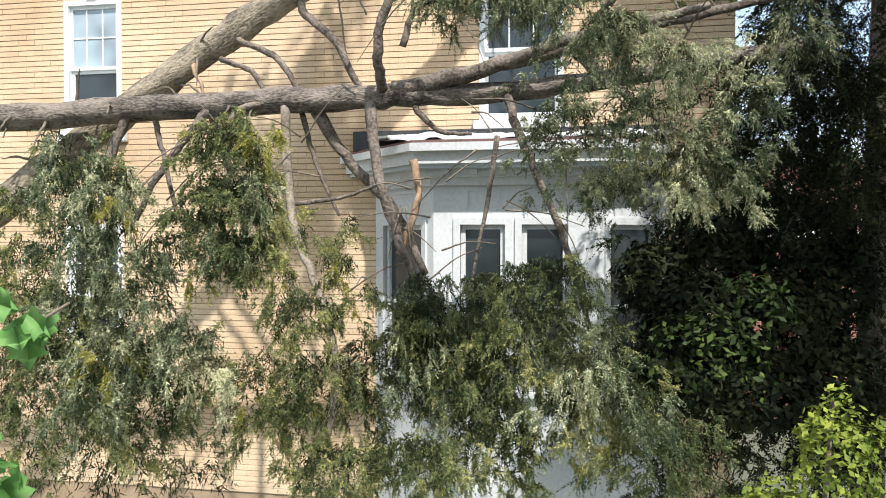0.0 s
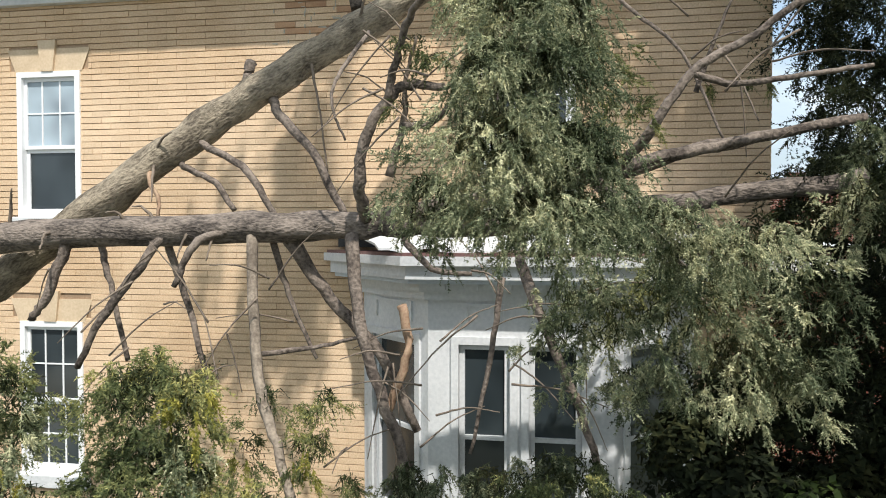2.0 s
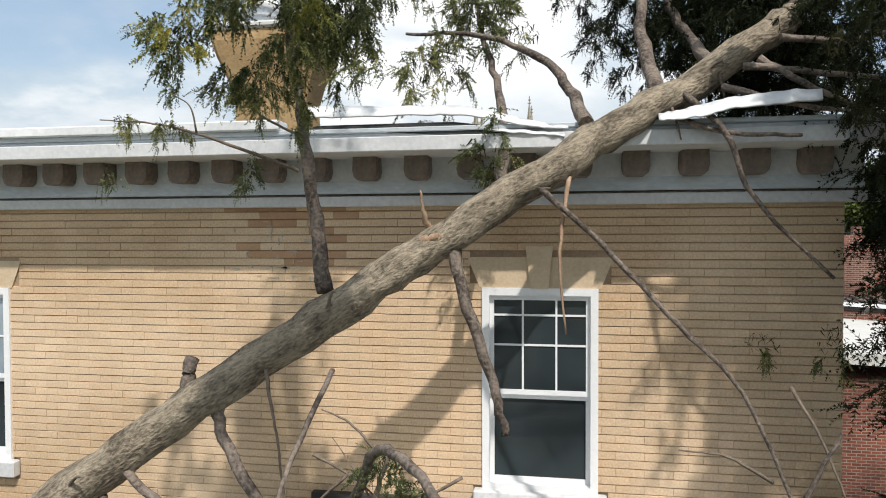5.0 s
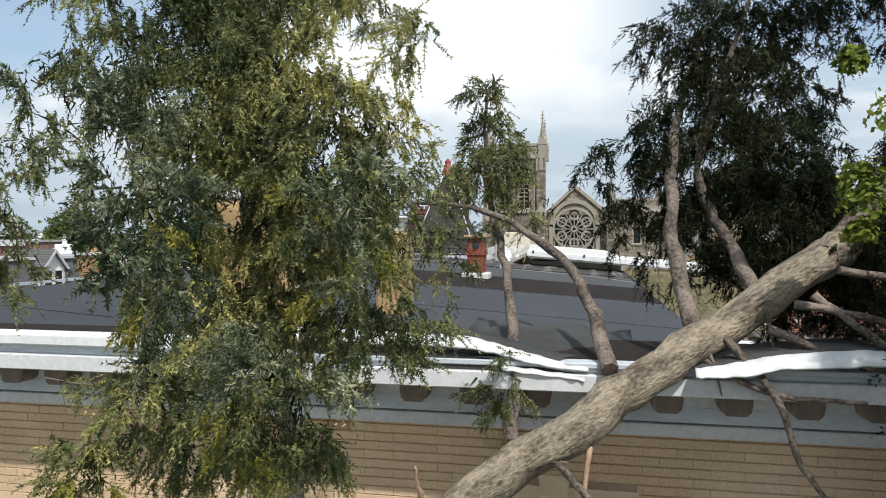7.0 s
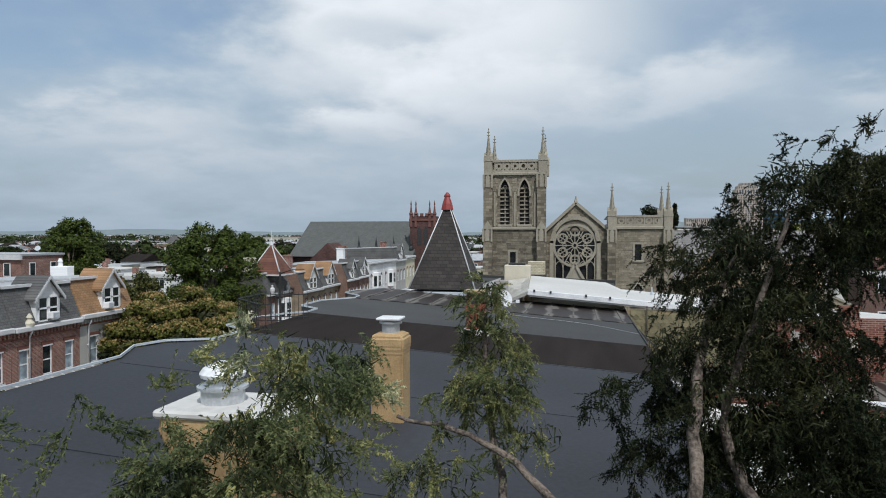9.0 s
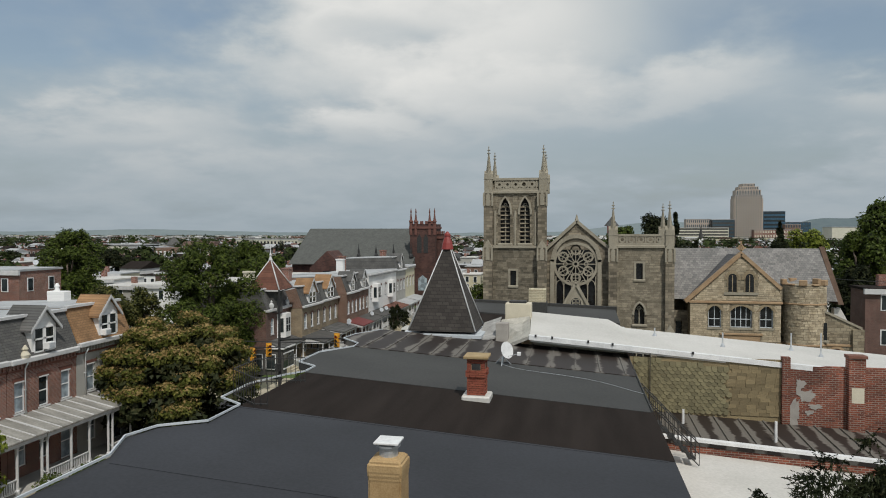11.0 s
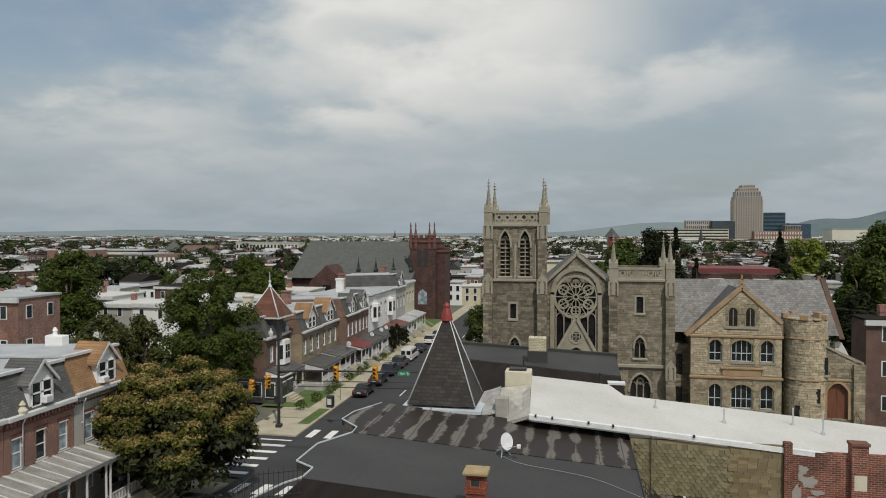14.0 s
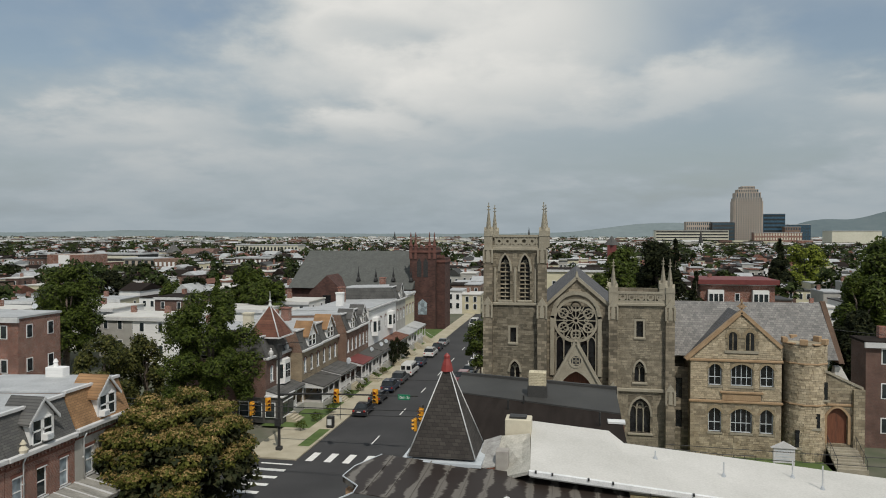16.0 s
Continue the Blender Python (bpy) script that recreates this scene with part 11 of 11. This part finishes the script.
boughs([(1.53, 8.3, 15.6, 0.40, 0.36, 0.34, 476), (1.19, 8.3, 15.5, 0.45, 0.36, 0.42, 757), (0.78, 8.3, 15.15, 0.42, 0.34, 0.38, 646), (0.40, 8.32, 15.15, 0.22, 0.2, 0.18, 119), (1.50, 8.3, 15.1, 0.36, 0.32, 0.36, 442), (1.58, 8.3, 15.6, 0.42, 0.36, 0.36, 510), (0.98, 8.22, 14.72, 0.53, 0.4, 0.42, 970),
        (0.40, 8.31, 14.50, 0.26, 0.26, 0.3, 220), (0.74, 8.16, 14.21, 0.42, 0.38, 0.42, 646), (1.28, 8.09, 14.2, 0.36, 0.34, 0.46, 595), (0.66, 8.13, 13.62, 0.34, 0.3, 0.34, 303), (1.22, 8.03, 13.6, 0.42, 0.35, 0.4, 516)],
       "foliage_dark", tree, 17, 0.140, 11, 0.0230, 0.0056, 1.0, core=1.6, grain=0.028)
# some of these lobes lie past the view, added to shade the wall
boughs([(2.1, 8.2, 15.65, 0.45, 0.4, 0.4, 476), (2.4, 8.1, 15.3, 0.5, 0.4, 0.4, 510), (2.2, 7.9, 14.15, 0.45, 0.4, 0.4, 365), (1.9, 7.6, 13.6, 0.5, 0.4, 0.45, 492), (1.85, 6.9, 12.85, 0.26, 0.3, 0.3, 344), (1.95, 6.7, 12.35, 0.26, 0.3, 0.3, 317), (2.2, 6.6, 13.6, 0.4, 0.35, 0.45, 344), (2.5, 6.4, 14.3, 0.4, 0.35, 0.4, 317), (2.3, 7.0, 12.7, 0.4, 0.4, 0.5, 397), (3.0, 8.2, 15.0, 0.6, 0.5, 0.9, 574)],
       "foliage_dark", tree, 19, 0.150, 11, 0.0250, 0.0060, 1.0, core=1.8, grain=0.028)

# ---------------------------------------------------------------- shrubs and standing trees by the house
evergreen = thing("evergreen", "dark standing evergreen with bare inner limbs beside the house", "tree")
part("trunk", tube(bmesh.new(), smooth_line([(2.6, 6.2, 4.0), (2.7, 6.3, 8), (2.9, 6.6, 12), (3.0, 6.8, 15.0)], 5), taper(0.16, 0.03, 16), 9, 0.2), "bark", evergreen)
# dark needles, their colour deepened for the shade they hang in
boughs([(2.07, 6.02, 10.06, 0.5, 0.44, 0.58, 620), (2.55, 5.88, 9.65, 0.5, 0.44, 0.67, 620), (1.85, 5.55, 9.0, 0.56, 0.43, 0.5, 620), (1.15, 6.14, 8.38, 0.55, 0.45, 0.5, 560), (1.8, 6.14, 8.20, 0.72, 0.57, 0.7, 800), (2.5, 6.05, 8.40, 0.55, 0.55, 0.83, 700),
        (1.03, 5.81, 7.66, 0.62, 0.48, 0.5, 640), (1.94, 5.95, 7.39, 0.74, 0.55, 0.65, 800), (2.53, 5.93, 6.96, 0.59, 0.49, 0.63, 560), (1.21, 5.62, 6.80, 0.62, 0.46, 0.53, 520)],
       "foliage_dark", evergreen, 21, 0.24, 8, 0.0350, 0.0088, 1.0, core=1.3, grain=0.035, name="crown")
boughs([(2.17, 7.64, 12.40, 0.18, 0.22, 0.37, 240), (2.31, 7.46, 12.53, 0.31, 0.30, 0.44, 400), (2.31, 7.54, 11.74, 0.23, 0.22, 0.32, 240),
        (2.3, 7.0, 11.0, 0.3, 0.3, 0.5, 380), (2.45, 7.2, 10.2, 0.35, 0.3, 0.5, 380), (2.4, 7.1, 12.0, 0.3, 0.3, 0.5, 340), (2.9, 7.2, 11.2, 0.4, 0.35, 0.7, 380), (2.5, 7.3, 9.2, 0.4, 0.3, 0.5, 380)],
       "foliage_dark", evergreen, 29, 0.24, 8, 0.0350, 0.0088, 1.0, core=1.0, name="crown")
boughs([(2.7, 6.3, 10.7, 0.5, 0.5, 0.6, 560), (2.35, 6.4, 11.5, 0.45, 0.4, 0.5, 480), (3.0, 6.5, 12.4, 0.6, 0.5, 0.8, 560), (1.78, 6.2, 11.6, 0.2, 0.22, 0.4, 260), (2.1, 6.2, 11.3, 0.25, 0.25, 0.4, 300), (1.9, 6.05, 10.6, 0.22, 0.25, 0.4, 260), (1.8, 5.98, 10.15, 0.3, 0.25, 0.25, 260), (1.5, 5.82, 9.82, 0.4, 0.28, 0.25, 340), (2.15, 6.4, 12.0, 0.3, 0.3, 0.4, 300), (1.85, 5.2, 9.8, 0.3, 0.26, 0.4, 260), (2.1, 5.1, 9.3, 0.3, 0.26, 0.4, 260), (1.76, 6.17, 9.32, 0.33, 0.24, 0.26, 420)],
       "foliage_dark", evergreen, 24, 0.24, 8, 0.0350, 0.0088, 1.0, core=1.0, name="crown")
# unseen crown right of the view, added to shade the wall's right end
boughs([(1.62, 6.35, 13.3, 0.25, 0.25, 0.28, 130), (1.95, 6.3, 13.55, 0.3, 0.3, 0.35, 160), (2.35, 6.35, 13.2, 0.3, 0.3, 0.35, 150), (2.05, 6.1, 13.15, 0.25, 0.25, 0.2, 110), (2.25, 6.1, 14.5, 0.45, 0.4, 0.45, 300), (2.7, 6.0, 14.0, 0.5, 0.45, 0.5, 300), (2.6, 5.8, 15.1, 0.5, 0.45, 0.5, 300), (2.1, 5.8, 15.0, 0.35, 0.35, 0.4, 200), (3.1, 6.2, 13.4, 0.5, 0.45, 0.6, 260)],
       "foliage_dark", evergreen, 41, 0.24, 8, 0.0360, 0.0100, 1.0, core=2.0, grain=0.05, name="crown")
# unseen lobes in front, added to shade the dark shrubs and boughs
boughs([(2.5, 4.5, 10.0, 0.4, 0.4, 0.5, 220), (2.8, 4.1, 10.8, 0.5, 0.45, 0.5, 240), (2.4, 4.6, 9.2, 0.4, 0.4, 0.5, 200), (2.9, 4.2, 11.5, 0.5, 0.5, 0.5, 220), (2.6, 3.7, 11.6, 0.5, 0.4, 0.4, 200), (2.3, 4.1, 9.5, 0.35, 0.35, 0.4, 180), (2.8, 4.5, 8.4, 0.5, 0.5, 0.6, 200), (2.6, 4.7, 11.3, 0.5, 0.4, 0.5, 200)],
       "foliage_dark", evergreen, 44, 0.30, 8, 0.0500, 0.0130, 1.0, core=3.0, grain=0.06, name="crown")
# wider unseen crown, added to block sun from the right
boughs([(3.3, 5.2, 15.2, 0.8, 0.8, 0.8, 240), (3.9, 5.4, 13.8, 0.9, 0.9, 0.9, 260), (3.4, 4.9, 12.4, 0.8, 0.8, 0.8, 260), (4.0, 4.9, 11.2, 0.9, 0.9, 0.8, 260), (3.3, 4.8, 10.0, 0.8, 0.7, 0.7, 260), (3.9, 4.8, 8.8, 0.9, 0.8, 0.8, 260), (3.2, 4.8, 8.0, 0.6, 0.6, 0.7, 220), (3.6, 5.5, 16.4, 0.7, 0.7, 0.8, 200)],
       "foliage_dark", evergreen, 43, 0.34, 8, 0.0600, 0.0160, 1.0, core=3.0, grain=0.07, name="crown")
shrub = thing("shrub", "lime green leafy shrub below the dark evergreen", "shrub")
part("stem", tube(bmesh.new(), [(1.4, 4.2, 4.0), (1.45, 4.1, 6.0), (1.5, 3.95, 7.8)], [0.04, 0.03, 0.01], 6), "twig", shrub)
crown("foliage", [(1.5, 3.9, 7.35, 0.26, 0.28, 0.5, 1300), (1.15, 3.8, 7.1, 0.3, 0.25, 0.3, 950), (1.75, 4.0, 6.9, 0.4, 0.3, 0.4, 900)], "foliage_lime", shrub, 22, 0.024, "", 4)
# near-black leaves that stand in for deep shade behind the shrub
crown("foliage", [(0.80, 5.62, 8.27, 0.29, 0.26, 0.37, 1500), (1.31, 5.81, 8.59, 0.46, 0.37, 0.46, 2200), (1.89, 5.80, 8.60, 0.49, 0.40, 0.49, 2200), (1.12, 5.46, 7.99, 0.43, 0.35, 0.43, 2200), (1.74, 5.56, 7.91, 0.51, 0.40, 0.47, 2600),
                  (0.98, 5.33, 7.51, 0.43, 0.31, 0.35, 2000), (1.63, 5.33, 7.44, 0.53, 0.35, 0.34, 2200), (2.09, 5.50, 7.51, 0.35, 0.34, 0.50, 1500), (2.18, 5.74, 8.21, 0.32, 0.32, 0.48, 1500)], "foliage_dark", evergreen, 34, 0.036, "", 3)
crown("undergrowth", [(1.0, 4.7, 7.85, 0.5, 0.25, 0.35, 420), (1.35, 4.9, 8.2, 0.3, 0.2, 0.25, 200)], "foliage_evergreen", shrub, 30, 0.03, "darker green leafy undergrowth", 4)
crown("crown", [(1.28, 6.75, 13.85, 0.16, 0.12, 0.22, 260)], "foliage_lime", tree, 23, 0.022, "lime green leafy sprig", 4)
crown("crown", [(1.36, 6.6, 14.25, 0.14, 0.1, 0.14, 150)], "foliage_lime", tree, 28, 0.022, "lime green leafy sprig", 4)
for k, lobe in enumerate([(1.29, 6.99, 14.60, 0.08, 0.07, 0.10, 280), (1.28, 6.87, 13.89, 0.09, 0.09, 0.14, 360), (1.30, 6.87, 13.66, 0.09, 0.07, 0.09, 240)]):
    crown("crown", [lobe], "foliage_lime", tree, 138 + k, 0.026, "lime green leafy sprig", 4)
maple = thing("maple_sapling", "young maple with broad pale green leaves", "tree")
part("stem", tube(bmesh.new(), smooth_line([(-2.1, 1.5, 3.9), (-1.8, 1.5, 6.5), (-1.45, 1.45, 8.2), (-1.1, 1.43, 8.53)], 4), taper(0.02, 0.003, 13), 6), "twig", maple)


def maple_leaf(base, tip, size, roll):
    """A broad lobed leaf with a folded blade."""
    bm = bmesh.new()
    base, d = Vector(base), (Vector(tip) - Vector(base)).normalized()
    s = d.cross(Vector((0.2, -1, 0.3))).normalized()
    nrm = d.cross(s)
    s = (s * math.cos(roll) + nrm * math.sin(roll)).normalized()
    nrm = d.cross(s)
    rim = [(0, 0), (0.42, 0.05), (0.5, 0.28), (0.36, 0.4), (0.48, 0.62), (0.22, 0.66), (0, 1.0)]
    mid = [bm.verts.new(base + d * size * k / 6 + nrm * size * 0.05 * math.sin(k)) for k in range(7)]
    for sg in (-1, 1):
        edge = [mid[0]] + [bm.verts.new(base + d * size * y + s * sg * size * x - nrm * size * 0.16 * x) for x, y in rim[1:-1]] + [mid[6]]
        for k in range(6):
            f = [mid[k], mid[k + 1], edge[k + 1], edge[k]]
            f = [v for i, v in enumerate(f) if v not in f[:i]]
            if len(f) > 2:
                bm.faces.new(f).smooth = True
    return bm


rnd = random.Random(9)
for i in range(18):
    top = i < 11
    c = Vector((-1.2, 1.43, 8.53)) if top else Vector((-1.2, 1.36, 8.15))
    b = c + Vector((rnd.uniform(-0.12, 0.06), rnd.uniform(-0.04, 0.04), rnd.uniform(-0.08, 0.08)))
    t = b + Vector((rnd.uniform(-0.5, 0.8), rnd.uniform(-0.5, 0.3), rnd.uniform(-1, 0.1)))
    part("leaf", maple_leaf(b, t, rnd.uniform(0.07, 0.1), rnd.uniform(-0.6, 0.6)), "leaf_near", maple)

# ---------------------------------------------------------------- the bricks of the front wall
def wall_bricks():
    H, LEN = 0.0667, 0.222
    rr = random.Random(7)
    yellow, red, picked = [], [], []
    front, back = WY + 0.004, WY + 0.022
    k = 0
    z = 5.6
    while z < 12.29:
        x = HX0 - (LEN / 2 if k % 2 else 0)
        while x < HX1:
            a, b = max(x, HX0), min(x + LEN - 0.002, HX1)
            skip = b - a < 0.03 or (z < 9.62 and a > -1.95 and b < 1.2)
            for l, bo, r, t in HOLES:
                if z + H > bo - 0.15 and z < t + 0.25 and b > l - 0.1 and a < r + 0.1:
                    lo, hi = (l - 0.08, r + 0.08) if z < bo else (l, r) if z < t else (l - 0.1, r + 0.1)
                    if a >= lo and b <= hi:
                        skip = True
                    elif a < lo < b:
                        b = lo
                    elif a < hi < b:
                        a = hi
            if not skip and b - a > 0.02:
                patch = z > 11.75 and -3.1 < a < -2.0 and rr.random() < 0.4
                whole = abs(b - a - LEN + 0.002) < 0.002
                if whole and not patch and -2.55 < a < -0.85 and z > 9.9 and len(picked) < 300:
                    picked.append((a, z))
                else:
                    (red if patch else yellow).append((a, b, z, rr.uniform(-0.003, 0.003)))
            x += LEN
        k += 1
        z += H
    def mesh(items, name, mat):
        V, F = [], []
        for a, b, z, j in items:
            n = len(V)
            f = front + j
            V += [(a, f, z), (b, f, z), (b, f, z + H - 0.011), (a, f, z + H - 0.011), (a, back, z), (b, back, z), (b, back, z + H - 0.004), (a, back, z + H - 0.004)]
            F += [(n, n + 1, n + 2, n + 3), (n + 3, n + 2, n + 6, n + 7), (n, n + 4, n + 5, n + 1), (n, n + 3, n + 7, n + 4), (n + 1, n + 5, n + 6, n + 2)]
        return soup(name, V, F, mat, house)
    tagged(mesh(yellow, "brickwork", "yellow_brick"), "courses of yellow face brick", kind="stuff")
    tagged(mesh(red, "brickwork_patch", "red_old_brick"), "patch of redder repair brick", kind="stuff")
    bm = bmesh.new()
    box(bm, 0, 0, 0, LEN - 0.002, 0.018, H - 0.011)
    for v in bm.verts:
        if v.co.y > 0.01 and v.co.z > 0.03:
            v.co.z += 0.007
    first = None
    for a, z in picked:
        if first is None:
            first = part("brick", bm, "yellow_brick", house)
            ob = first
        else:
            ob = first.copy()
            scene.collection.objects.link(ob)
        ob.location = (a, front + rr.uniform(-0.003, 0.003), z)
    # white mortar smeared over the repaired patch
    V, F = [], []
    for i in range(34):
        x, z = rr.gauss(-2.55, 0.22), rr.uniform(11.65, 12.2)
        w, h = (rr.uniform(0.02, 0.11), rr.uniform(0.006, 0.014)) if rr.random() < 0.65 else (rr.uniform(0.008, 0.014), rr.uniform(0.03, 0.08))
        n, y = len(V), WY - 0.001
        V += [(x, y, z), (x + w, y, z + rr.uniform(-0.01, 0.01)), (x + w * rr.uniform(0.7, 1.1), y, z + h), (x + w * rr.uniform(-0.1, 0.2), y, z + h)]
        V += [(p[0], WY + 0.012, p[2]) for p in V[n:n + 4]]
        F += [(n, n + 1, n + 2, n + 3)] + [(n + k, n + k + 4, n + (k + 1) % 4 + 4, n + (k + 1) % 4) for k in range(4)]
    tagged(soup("mortar_smear", V, F, "kerb", house), "white mortar smears on the repaired brick", kind="stuff")


wall_bricks()
